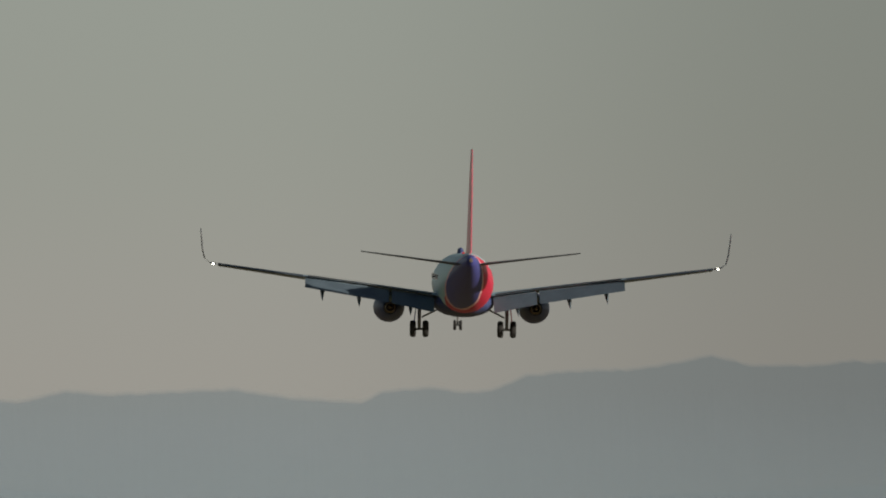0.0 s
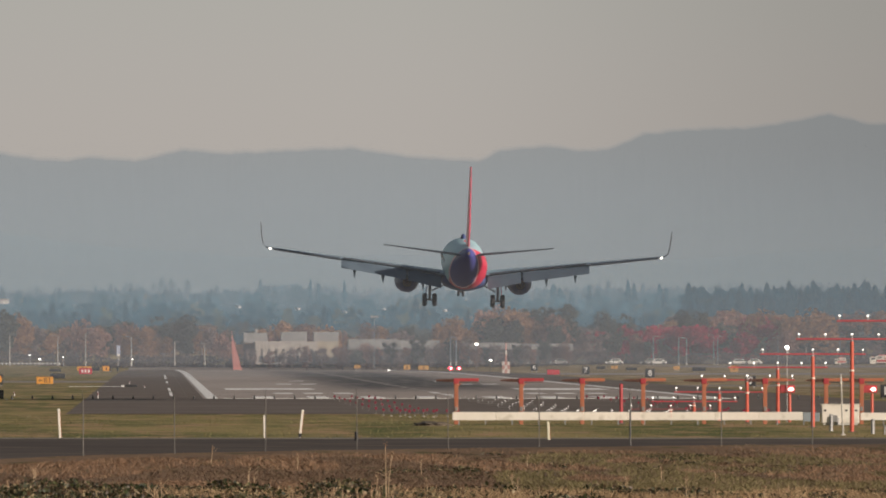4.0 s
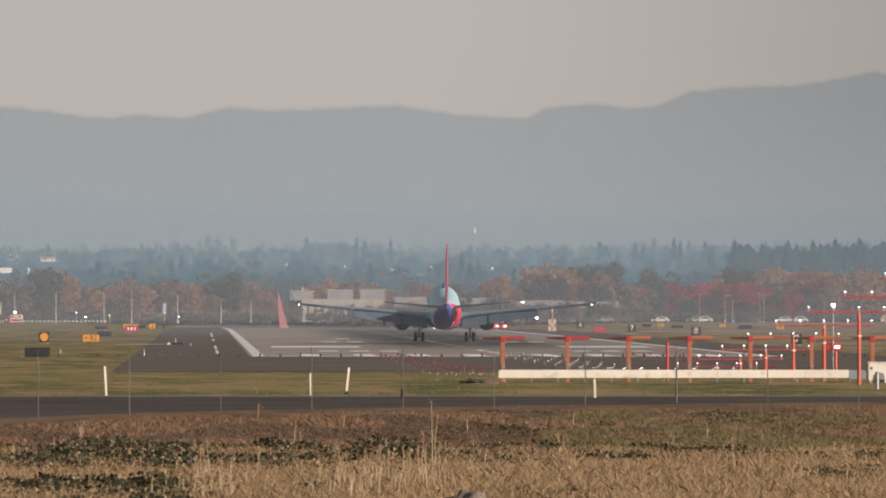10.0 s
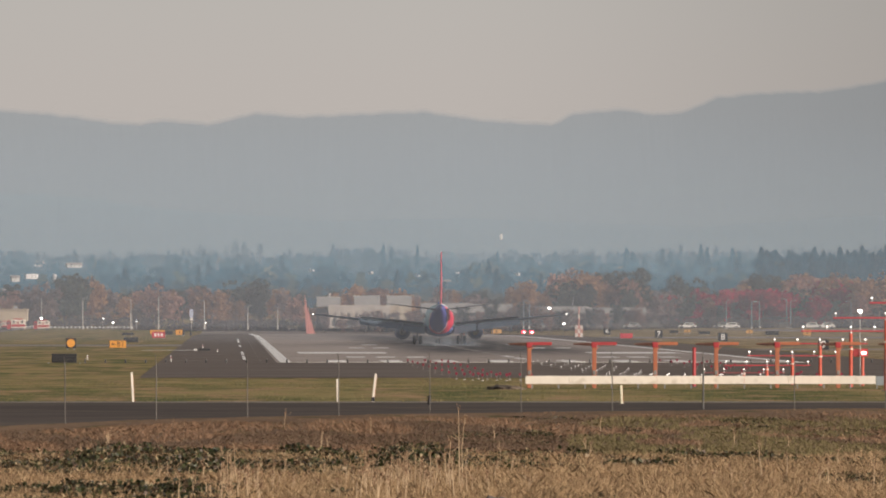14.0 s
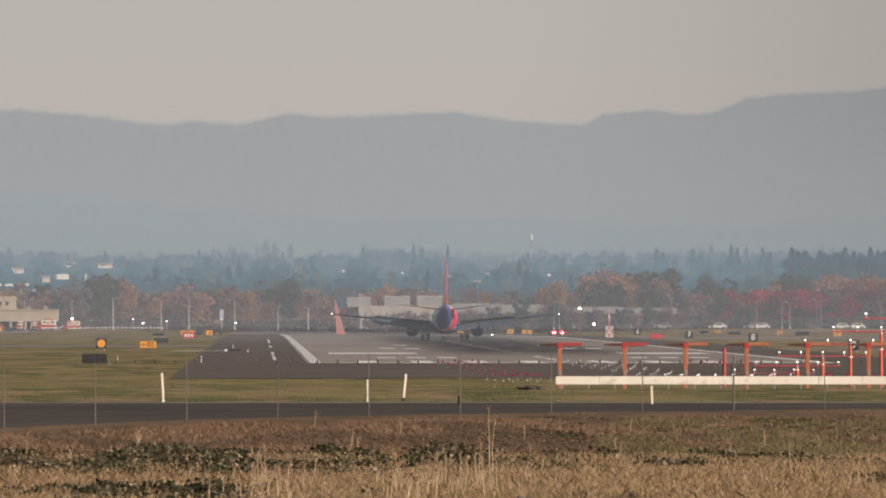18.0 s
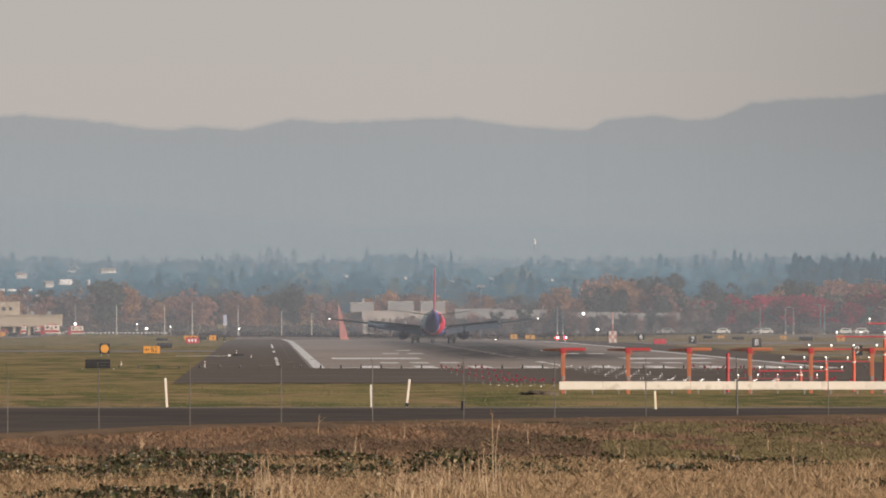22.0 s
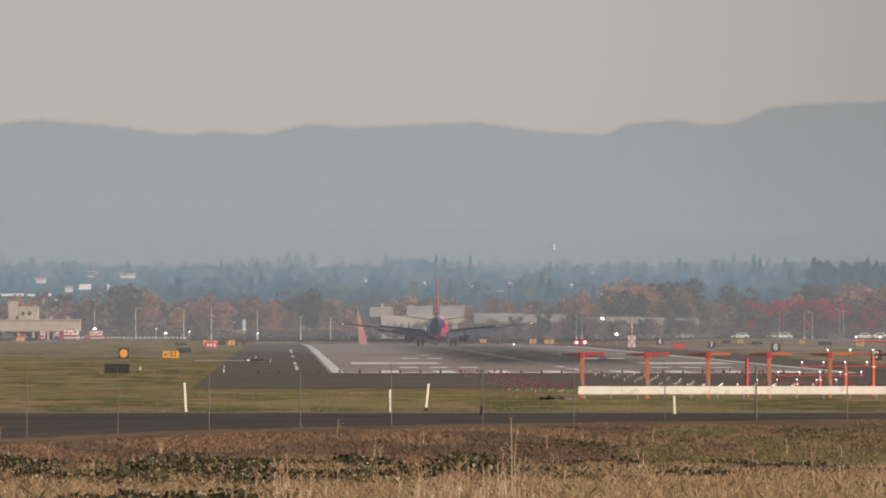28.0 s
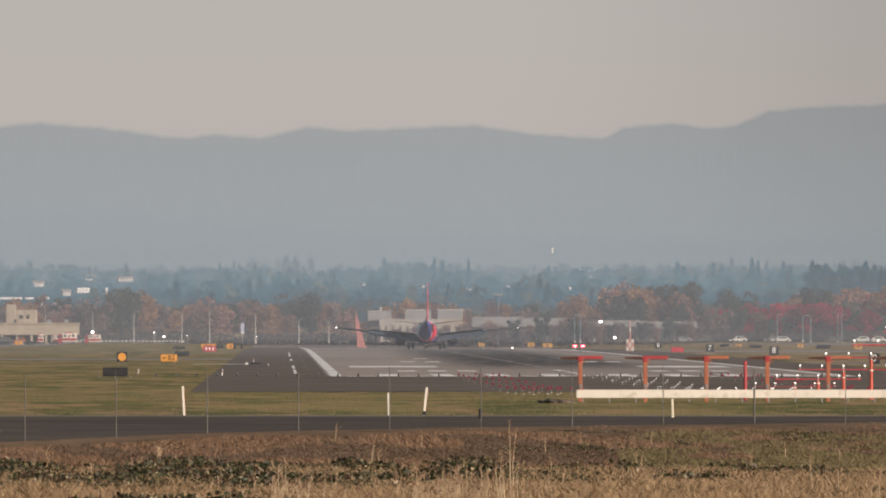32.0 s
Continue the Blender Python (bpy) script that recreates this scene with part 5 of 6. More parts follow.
HOUSES = ((-1, 472, 22, 8, False), (40, 476, 4, 12, False), (-130, 484, 42, 3, False), (-96, 484, 14, 3, False), (-70, 483, 18, 3, False), (12, 450, 16, 5, True), (-80, 461, 20, 5, True), (74, 452, 26, 4, True), (-30, 477, 14, 6, True), (-46, 500, 12, 5, True), (-76, 500, 14, 5, True),
          (495, 459, 5, 4, False), (600, 463, 4, 3, False), (683, 467, 4, 3, False), (752, 464, 4, 3, False), (860, 466, 5, 3, False), (948, 474, 4, 3, False))


def stand_off(v1):
    """Distance at which the rising land shows at the mark v1."""
    for q in range(3700, 4690, 5):
        if 530.0 - (rise(q) - 4.96) * 26000.0 / q <= v1 + 8:
            return float(q)
    return 4690.0


CLEARINGS = [(hu, hw / 2 + 3, stand_off(hv_), hv_) for hu, hv_, hw, ht, hr in HOUSES]


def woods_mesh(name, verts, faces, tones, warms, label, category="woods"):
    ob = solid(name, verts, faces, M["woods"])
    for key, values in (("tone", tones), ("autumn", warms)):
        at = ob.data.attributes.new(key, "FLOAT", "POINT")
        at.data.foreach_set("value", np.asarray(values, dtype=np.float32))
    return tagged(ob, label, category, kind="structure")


def add_conifer(g, verts, faces, x, d, base, h, w):
    """A spire of ragged drooping tiers."""
    tiers = 11
    for t in range(tiers):
        f = t / tiers
        zb, zt = base + h * (0.05 + 0.95 * f), base + h * min(1.0, 0.05 + 0.95 * (f + 0.22))
        r = w * (1 - f) ** 0.62 * g.uniform(0.7, 1.15) + 0.10
        n = 7
        o = len(verts)
        ph = g.uniform(0, 6.28)
        for i in range(n):
            rr = r * g.uniform(0.55, 1.2)
            a_ = ph + 6.283 * i / n
            verts.append((x + rr * math.cos(a_), d + rr * math.sin(a_), zb - rr * g.uniform(0.05, 0.4)))
        verts.append((x + g.normal() * 0.05, d, zt))
        faces += [(o + i, o + (i + 1) % n, o + n) for i in range(n)]


def add_round_tree(g, verts, faces, x, d, base, h, w):
    """A rounder crown of many ragged clumps."""
    for t in range(34):
        cz = base + h * g.uniform(0.05, 0.95)
        cx = g.normal() * w * 0.36 * math.sqrt(max(0.05, 1 - ((cz - base) / h - 0.42) ** 2 * 3.0))
        r = g.uniform(0.3, 0.8)
        o = len(verts)
        dd = d + g.uniform(-w, w) * 0.25
        for i in range(7):
            a_ = 0.8976 * i + g.uniform(-.3, .3)
            rr = r * g.uniform(0.55, 1.15)
            verts.append((x + cx + rr * math.cos(a_), dd, cz + rr * math.sin(a_)))
        faces.append(tuple(range(o, o + 7)))


def hillside_woods(name, d0, d1, h0, h1, count, seed, conifers, spread, autumn=0.1, start=-330, swell=0.35, mean=1.0):
    """One belt of woods on the rise: groves of spires with rounder crowns between them."""
    g = np.random.default_rng(seed)
    verts, faces, tones, warms = [], [], [], []
    for k in range(count):
        u_ = g.uniform(start, 1960)
        d = g.uniform(d0, d1)
        base = rise(d) - 0.2
        h = g.uniform(h0, h1) * (1 + swell * noise.noise(Vector((u_ * 0.011, seed * 1.7, 0))) * 1.6)
        x = aside(u_, d)
        crest = 530.0 - (base + h * 1.25 - 4.96) * 26000.0 / d
        if any(abs(u_ - cu) < cw + 6 and d < cd and crest < cv - 1 for cu, cw, cd, cv in CLEARINGS):
            continue
        clump = noise.noise(Vector((u_ * 0.021, seed * 3.1, 2.0))) * 0.5 + 0.5
        tone, warm = mean * g.uniform(1 - spread, 1 + spread), 0.0
        if g.random() < conifers * 1.8 * clump:
            h *= g.uniform(0.75, 1.12)
            add_conifer(g, verts, faces, x, d, base, h, h * g.uniform(0.20, 0.34))
            tone -= spread * 0.25
        else:
            h *= g.uniform(0.62, 0.92)
            add_round_tree(g, verts, faces, x, d, base, h, h * g.uniform(0.55, 1.0))
            warm = g.uniform(0.4, 1.0) if g.random() < autumn else 0.0
            tone += spread * 0.2
        tones += [tone] * (len(verts) - len(tones))
        warms += [warm] * (len(verts) - len(warms))
    return woods_mesh(name, verts, faces, tones, warms, "belt of hazy blue-grey woods on the rise before the mountains")


hv, hf = [], []
hys = [3860, 4080, 4300, 4500, 4700, 4790]
for j, y_ in enumerate(hys):
    for i in range(41):
        hv.append((-400 + 20 * i, y_, rise(y_) + 0.06))
hf = [(j * 41 + i, j * 41 + i + 1, (j + 1) * 41 + i + 1, (j + 1) * 41 + i) for j in range(len(hys) - 1) for i in range(40)]
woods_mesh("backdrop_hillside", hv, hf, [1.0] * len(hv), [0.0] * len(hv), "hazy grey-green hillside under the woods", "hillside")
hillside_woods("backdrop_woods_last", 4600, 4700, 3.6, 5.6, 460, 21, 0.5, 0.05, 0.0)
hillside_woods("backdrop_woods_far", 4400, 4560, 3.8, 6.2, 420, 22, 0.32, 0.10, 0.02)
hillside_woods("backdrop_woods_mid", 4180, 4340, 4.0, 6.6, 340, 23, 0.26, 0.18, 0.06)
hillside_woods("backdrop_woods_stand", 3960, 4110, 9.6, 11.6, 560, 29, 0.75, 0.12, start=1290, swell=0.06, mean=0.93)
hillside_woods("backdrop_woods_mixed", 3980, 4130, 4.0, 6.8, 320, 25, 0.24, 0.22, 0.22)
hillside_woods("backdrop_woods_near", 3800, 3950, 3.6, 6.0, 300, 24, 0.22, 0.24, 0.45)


def tall_spires(name, rows, seed):
    """Single tall conifers that stand clear of the woods."""
    g = np.random.default_rng(seed)
    verts, faces, tones = [], [], []
    for u_, v_, d, slim in rows:
        base = rise(d) - 0.2
        h = level(v_, d) - base
        add_conifer(g, verts, faces, aside(u_, d), d, base, h, h * slim * 1.35)
        tones += [g.uniform(0.92, 1.06)] * (len(verts) - len(tones))
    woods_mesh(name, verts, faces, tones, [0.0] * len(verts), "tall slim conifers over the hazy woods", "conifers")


tall_spires("backdrop_conifers", ((622, 414, 4330, 0.11), (636, 421, 4340, 0.13), (682, 417, 4300, 0.10), (560, 425, 4460, 0.17), (532, 428, 4460, 0.18), (268, 424, 4580, 0.18), (360, 410, 4610, 0.26), (376, 412, 4610, 0.26), (404, 415, 4600, 0.22), (456, 423, 4560, 0.18),
                                  (1052, 422, 4290, 0.20), (1064, 429, 4290, 0.20), (1116, 424, 4340, 0.20), (1130, 430, 4340, 0.22), (1184, 415, 4280, 0.15), (1195, 422, 4280, 0.18), (1240, 422, 4260, 0.18), (1252, 430, 4260, 0.20)), 71)

# pale houses and sheds scattered over the wooded rise
M["farwall"] = surface("hazy_white_wall", (0.50, 0.49, 0.46), (0.60, 0.58, 0.54), 0.5, 0.8)
M["brightwall"] = surface("bright_white_wall", (0.66, 0.62, 0.60), (0.74, 0.70, 0.67), 0.5, 0.7)
# blue-grey haze tint put into the colour of the far poles
M["hazestem"] = surface("hazy_steel", (0.15, 0.18, 0.20), (0.19, 0.22, 0.24), 0.5, 0.8)
M["farroof"] = surface("hazy_roof", (0.34, 0.32, 0.30), (0.42, 0.40, 0.37), 0.5, 0.85)
M["farglass"] = surface("dark_window_glass", (0.06, 0.065, 0.07), (0.09, 0.095, 0.10), 0.5, 0.3)
M["beige"] = surface("beige_wall", (0.36, 0.30, 0.225), (0.43, 0.36, 0.275), 0.4, 0.85, c3=(0.29, 0.235, 0.18))
M["paleface"] = surface("pale_sunlit_wall", (0.38, 0.335, 0.295), (0.45, 0.40, 0.35), 0.4, 0.85, c3=(0.28, 0.245, 0.215))
M["greyroof"] = surface("pale_grey_roof", (0.25, 0.24, 0.232), (0.31, 0.298, 0.288), 0.3, 0.7)
# the pale wall's hue far darker: shade put into the base colour
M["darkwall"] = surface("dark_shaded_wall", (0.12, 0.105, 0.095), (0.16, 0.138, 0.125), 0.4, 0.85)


def house(u, v1, width, tall, roof=True, label="small pale house among the hazy woods"):
    """A house on the rise where its foot shows at the mark v1."""
    d = stand_off(v1)
    hs = thing("house", pose(aside(u, d), d, rise(d) - 0.3, 0, 0, 8), label, "house", "houses on the rise")
    w, h = width * d / 26000, tall * d / 26000 + 0.5
    part("wall", box(0, 0, h / 2, w, 4, h, None, 0.02), M["farwall"] if roof else M["brightwall"], hs)
    if roof:
        part("roof", loft([[(-w / 2 - 0.2, -2.2, h), (-w / 2 - 0.2, 2.2, h), (-w / 2 - 0.2, 0, h + 0.7)], [(w / 2 + 0.2, -2.2, h), (w / 2 + 0.2, 2.2, h), (w / 2 + 0.2, 0, h + 0.7)]]), M["farroof"], hs)
    for i in range(3):
        part("window", box((i - 1) * w * 0.3, -2.02, h * 0.62, w * 0.12, 0.06, h * 0.3), M["farroof"] if roof else M["farwall"], hs)


for u, v1, w, tall, rf in HOUSES:
    house(u, v1, w, tall, rf)
wt = thing("water_tower", pose(aside(830, 4640), 4640, rise(4640)), "slim white water tower over the far woods", "water tower")
top_ = level(399, 4640) - rise(4640)
part("tank", loft([[(r_ * math.cos(6.283 * i / 12), r_ * math.sin(6.283 * i / 12), z_) for i in range(12)] for r_, z_ in ((0.2, top_ - 2.0), (0.42, top_ - 1.7), (0.45, top_ - 0.5), (0.15, top_))]), M["farwall"], wt)
part("stem", tube((0, 0, 0), (0, 0, top_ - 1.9), 0.05, 0.05, 8), M["hazestem"], wt)

# pale industrial building behind the runway
fac = thing("industrial_building", pose(0, 0, 0), "pale industrial building with roof blocks and tall pilasters", "building")
FD = 3530.0
x0, x1 = aside(524, FD), aside(634, FD)
hz = level(526, FD)
part("wall", box((x0 + x1) / 2, FD + 8, hz / 2, x1 - x0, 16, hz, None, 0.05), M["paleface"], fac)
part("side_wing", box((aside(634, FD) + aside(672, FD)) / 2, FD + 10, level(526, FD) / 2, aside(672, FD) - aside(634, FD), 14, level(526, FD), None, 0.05), M["beige"], fac)
for a_, b_, v0, v1 in ((504, 546, 513, 527), (570, 616, 511, 526), (628, 672, 511, 526)):
    blk = part("roof_block", box((aside(a_, FD) + aside(b_, FD)) / 2, FD + 9, (level(v0, FD) + level(v1, FD)) / 2, aside(b_, FD) - aside(a_, FD), 10, level(v0, FD) - level(v1, FD) + 0.4, None, 0.05), M["greyroof"], fac)
    part("parapet", box((aside(a_, FD) + aside(b_, FD)) / 2, FD + 9, level(v0, FD) + 0.22, aside(b_, FD) - aside(a_, FD) + 0.3, 10.3, 0.12), M["farwall"], blk)
part("vent_stack", tube((aside(526, FD), FD + 6, level(514, FD)), (aside(526, FD), FD + 6, level(504, FD)), 0.35, seg=10), M["greyroof"], fac)
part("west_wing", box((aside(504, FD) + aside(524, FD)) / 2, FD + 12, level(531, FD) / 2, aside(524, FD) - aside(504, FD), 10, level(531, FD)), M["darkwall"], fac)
for k in range(9):
    u_ = 528 + k * 12.6
    part("pilaster", box(aside(u_, FD), FD - 0.15, level(538, FD) / 2, 0.7, 0.5, level(538, FD)), M["paleface"], fac)
    if k < 8:
        w_ = part("window", box(aside(u_ + 6.3, FD), FD - 0.03, level(552, FD) * 0.62, 0.85, 0.12, 1.5), M["farglass"], fac)
        part("sill", box(aside(u_ + 6.3, FD), FD - 0.12, level(552, FD) * 0.62 - 0.8, 1.0, 0.25, 0.1), M["farwall"], w_)

# long warehouse
wh_ = thing("warehouse", pose(0, 0, 0), "long low warehouse with a pale sunlit roof band", "building")
WD = 3510.0
for a_, b_, v0, v1, v2 in ((690, 775, 522, 540, 560), (775, 850, 524, 540, 560), (880, 985, 528, 540, 560), (985, 1085, 530, 543, 560)):
    xa, xb = aside(a_, WD), aside(b_, WD)
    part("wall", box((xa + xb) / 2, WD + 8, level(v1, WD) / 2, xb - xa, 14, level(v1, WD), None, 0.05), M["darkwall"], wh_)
    part("roof", box((xa + xb) / 2, WD + 7.5, (level(v1, WD) + level(v0, WD)) / 2, xb - xa + 0.4, 15.4, level(v0, WD) - level(v1, WD), None, 0.08), M["greyroof"], wh_)
    for k in range(6):
        part("dock_door", box(xa + (xb - xa) * (k + 0.5) / 6, WD + 0.96, 1.3, (xb - xa) * 0.09, 0.1, 2.3), M["greyroof"] if k % 3 == 1 else M["farglass"], wh_)

# thin trees before the industrial building
for i in range(7):
    plant(("bare", "brown", "bare")[i % 3], 520 + i * 25 + float(g4.uniform(-8, 8)), float(g4.uniform(3478, 3500)), float(g4.uniform(528, 552)), g4)
# bare trees before the warehouse walls
for i in range(30):
    plant(("brown", "bare", "green", "bare")[i % 4], 680 + i * 14.0 + float(g4.uniform(-6, 6)), float(g4.uniform(3470, 3490)), float(g4.uniform(520, 545)), g4)
# terminal building at the apron
tb = thing("terminal_building", pose(0, 0, 0), "beige flat-roofed airport building at the apron", "building")
TD = 3300.0
lower = part("lower_block", box((aside(-200, TD) + aside(-8, TD)) / 2, TD + 7, (level(534, TD) + level(554, TD)) / 2, aside(-8, TD) - aside(-200, TD), 14, level(534, TD) - level(554, TD), None, 0.06), M["beige"], tb)
part("parapet", box((aside(-200, TD) + aside(-8, TD)) / 2, TD + 6.9, level(533.5, TD), aside(-8, TD) - aside(-200, TD) + 0.4, 14.4, 0.25), M["beige"], lower)
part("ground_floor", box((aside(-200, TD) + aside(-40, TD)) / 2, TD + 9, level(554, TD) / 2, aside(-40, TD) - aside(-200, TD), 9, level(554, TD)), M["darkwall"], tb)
for k in range(8):
    part("column", box(aside(-195 + k * 26, TD), TD + 0.6, level(554, TD) / 2, 0.5, 0.5, level(554, TD)), M["beige"], tb)
part("upper_block", box((aside(-118, TD) + aside(-83, TD)) / 2, TD + 8, (level(511, TD) + level(534, TD)) / 2, aside(-83, TD) - aside(-118, TD), 9, level(511, TD) - level(534, TD) + 0.3, None, 0.06), M["beige"], tb)
for u_ in (-110, -98):
    part("window", box(aside(u_, TD), TD + 3.45, level(522, TD), 0.75, 0.12, 0.8), M["farglass"], tb)
part("rear_block", box((aside(-138, TD) + aside(-122, TD)) / 2, TD + 22, level(500, TD) / 2, aside(-122, TD) - aside(-138, TD), 9, level(500, TD)), M["beige"], tb)
for k in range(6):
    part("roof_unit", box(aside(-180 + k * 30, TD), TD + 7, level(532, TD) + 0.3, 0.9, 1.2, 0.7), M["greyroof"], tb)

# lamp posts


def lamp_post(u, d, v, arm, label="tall slim grey street lamp with a single arm"):
    h = level(v, d) - rise(d)
    lp = thing("street_lamp", pose(aside(u, d), d, rise(d)), label, "street lamp", "street lamps")
    part("pole", tube((0, 0, -0.2), (0, 0, h), 0.13, 0.07, 8), M["concrete"] if u < 800 else M["hazestem"], lp)
    part("arm", tube((0, 0, h - 0.03), (arm, 0, h + 0.14), 0.05, 0.04, 6), M["steel"], lp)
    part("lamp_head", box(arm * 1.12, 0, h + 0.14, 0.75, 0.3, 0.14, None, 0.03), M["steel"], lp)
    part("base", tube((0, 0, -0.05), (0, 0, 0.6), 0.20, 0.17, 8), M["concrete"], lp)


for u_, v, arm in ((-67, 516, 1.1), (17, 514, -1.1), (90, 514, 1.0), (175, 517, -1.0), (305, 518, -0.9), (382, 527, 0.6), (435, 530, -0.6), (1229, 518, 0.9), (1274, 520, 0.8), (1288, 521, -0.8), (1336, 516, -0.9), (1343, 518, 0.8), (870, 519, 0.7), (880, 519, -0.7), (224, 512, 0.5), (1560, 518, 0.9), (1450, 520, -0.9)):
    lamp_post(u_, 3420 + (u_ * 7 % 60), v, arm)
mast = thing("light_mast", pose(aside(735, 3450), 3450, 0), "tall mast with a cross-arm of flood lamps", "light mast")
hm = level(482, 3450)
part("pole", tube((0, 0, dip(52, 3450) - 0.2), (0, 0, hm), 0.07, 0.05, 8), M["hazestem"], mast)
part("crossarm", box(0, 0, hm, 1.8, 0.3, 0.3, None, 0.04), M["greyroof"], mast)
for x in (-0.7, 0, 0.7):
    part("flood_lamp", box(x, -0.25, hm - 0.1, 0.4, 0.2, 0.35), M["greyroof"], mast)

# rail of white posts, banner, small lamps
rail = thing("guard_rail", pose(0, 0, 0), "low rail with a row of small white posts", "rail")
for k in range(34):
    u_ = -60 + k * 7.2
    part("rail_post", box(aside(u_, 3360), 3360, 0.42, 0.26, 0.12, 0.5), M["farwall"], rail)
part("beam", box((aside(-60, 3361) + aside(180, 3361)) / 2, 3361, 0.45, aside(180, 3361) - aside(-60, 3361), 0.08, 0.2), M["steel"], rail)
bn = thing("banner_sign", pose(aside(282, 3380), 3380, 0), "pale blue and white upright banner sign", "sign")
M["paleblue"] = surface("pale_blue_panel", (0.36, 0.38, 0.50), (0.44, 0.46, 0.56), 0.6, 0.6)
part("panel", box(0, 0, (level(533, 3380) + level(552, 3380)) / 2, 0.85, 0.12, level(533, 3380) - level(552, 3380), None, 0.02), M["paleblue"], bn)
part("text_bar", box(0, -0.07, level(550, 3380), 0.6, 0.02, 0.35), M["white"], bn)
part("pole", tube((0, 0.1, -0.1), (0, 0.1, level(534, 3380)), 0.06, seg=6), M["steel"], bn)
for u_, v, r in ((17, 549, 0.26), (-128, 546, 0.26), (143, 557, 0.20), (126, 550, 0.10), (185, 554, 0.10), (307, 557, 0.11), (-68, 550, 0.13), (760, 577, 0.10)):
    d = 3340.0 if v < 570 else 2750.0
    fl = thing("apron_lamp", pose(aside(u_, d), d, 0), "bright white apron lamp on a post", "lamp", "apron lamps")
    part("post", tube((0, 0, -0.1), (0, 0, level(v, d)), 0.06, seg=6), M["steel"], fl)
    lamp_part("lens", 0, -0.1, level(v, d), r, M["lamphot"], fl)


def vehicle(name, u, d, length, h, paint, label, box_body=False):
    """A vehicle seen from the side: lower body, cabin or box, dark glass, wheels with rims."""
    v_ = thing(name, pose(aside(u, d), d, 0.03), label, "vehicle", "vehicles on the far side")
    if box_body:
        part("cab", box(-length * 0.38, 0, h * 0.5, length * 0.22, 2.2, h * 0.72, None, 0.08), paint, v_)
        part("body", box(length * 0.12, 0, h * 0.62, length * 0.74, 2.3, h * 0.76, None, 0.05), M["white"], v_)
        part("stripe", box(length * 0.12, -1.17, h * 0.45, length * 0.72, 0.03, h * 0.22), M["antred"], v_)
        for k in range(3):
            part("locker", box(length * (-0.12 + 0.22 * k), -1.19, h * (0.72 if k % 2 else 0.80), length * 0.13, 0.05, h * 0.22, None, 0.015), M["hutred"] if k % 2 else M["darksteel"], v_)
        part("roof_rack", box(length * 0.10, 0, h * 1.05, length * 0.5, 1.4, h * 0.10, None, 0.03), M["antred"], v_)
        part("roof_lamp", tube((-length * 0.38, -0.4, h * 0.86), (-length * 0.38, -0.4, h * 0.98), 0.16, 0.10, 8), M["antred"], v_)
        part("side_window", box(-length * 0.38, -1.12, h * 0.66, length * 0.14, 0.04, h * 0.2), M["farglass"], v_)
    else:
        part("body", loft([[(x, y, z) for x, z in ((-length / 2, 0.3), (length / 2, 0.3), (length / 2, h * 0.58), (-length / 2, h * 0.52))] for y in (-0.85, 0.85)]), paint, v_)
        cab_ = part("cabin", loft([[(x, y, z) for x, z in ((-length * 0.28, h * 0.52), (length * 0.42, h * 0.55), (length * 0.30, h), (-length * 0.10, h))] for y in (-0.75, 0.75)]), paint, v_)
        part("side_window", box(length * 0.09, -0.77, h * 0.78, length * 0.40, 0.03, h * 0.26), M["farglass"], cab_)
    for x in (-length * 0.32, length * 0.32):
        for y in (-0.8, 0.8):
            w = part("wheel", tube((x, y - 0.12, 0.34), (x, y + 0.12, 0.34), 0.34, seg=14), M["tyre"], v_)
            part("wheel_rim", tube((x, y - 0.135, 0.34), (x, y - 0.12, 0.34), 0.2, seg=10), M["rim"], w)
    for x in (-length * 0.49, length * 0.49):
        part("lamp", box(x, -0.5, h * 0.42, 0.1, 0.3, 0.16), M["marking"], v_)


vehicle("fire_truck", -28, 3150, 4.1, 2.35, M["antred"], "large red and white service truck on the apron", True)
vehicle("fire_truck", 17, 3150, 3.5, 2.1, M["antred"], "red and white service truck on the apron", True)
vehicle("box_van", -50, 3155, 1.7, 1.9, M["white"], "white box van parked on the apron", True)
vehicle("box_van", -76, 3152, 1.5, 2.2, M["orange"], "orange and white service van on the apron", True)
vehicle("box_van", 1560, 3385, 2.6, 1.7, M["white"], "white box van beyond the far grass", True)
vehicle("box_truck", 1636, 3385, 6.2, 2.2, M["white"], "long white box truck beyond the far grass", True)
for u_, d, paint, ln in ((1236, 3430, "farwall", 4.4), (1160, 3440, "farwall", 4.2), (1222, 3445, "steel", 4.3), (1378, 3410, "farwall", 4.2), (1405, 3405, "farwall", 4.4), (1062, 3450, "steel", 4.2), (1330, 3440, "darksteel", 4.2), (1100, 3440, "darksteel", 4.2), (-140, 3240, "darksteel", 4.0), (-112, 3240, "orange", 2.6), (8, 3330, "farwall", 3.2)):
    vehicle("car", u_, d, ln, 1.45, M[paint], {"farwall": "white car parked beyond the far grass", "steel": "silver car parked beyond the far grass", "darksteel": "dark car parked beyond the far grass", "orange": "orange baggage tug on the apron"}[paint])

# ---- the near meadow ----
M["meadow"] = surface("dry_meadow_floor", (0.150, 0.100, 0.066), (0.235, 0.155, 0.098), 0.35, 0.97, bump=0.4, fine=9, stretch=(1, 0.12, 1), c3=(0.105, 0.090, 0.040), spec=0.05)
mv = [(-70, 120, 1.415), (110, 120, 1.415)] + [(x, y, 1.426) for x, y in zip(VERGE_X[::-1], VERGE_Y[::-1])]
tagged(solid("meadow", mv, [tuple(range(len(mv)))], M["meadow"]), "unmown brown meadow floor before the road", "ground", kind="structure")

g5 = np.random.default_rng(77)


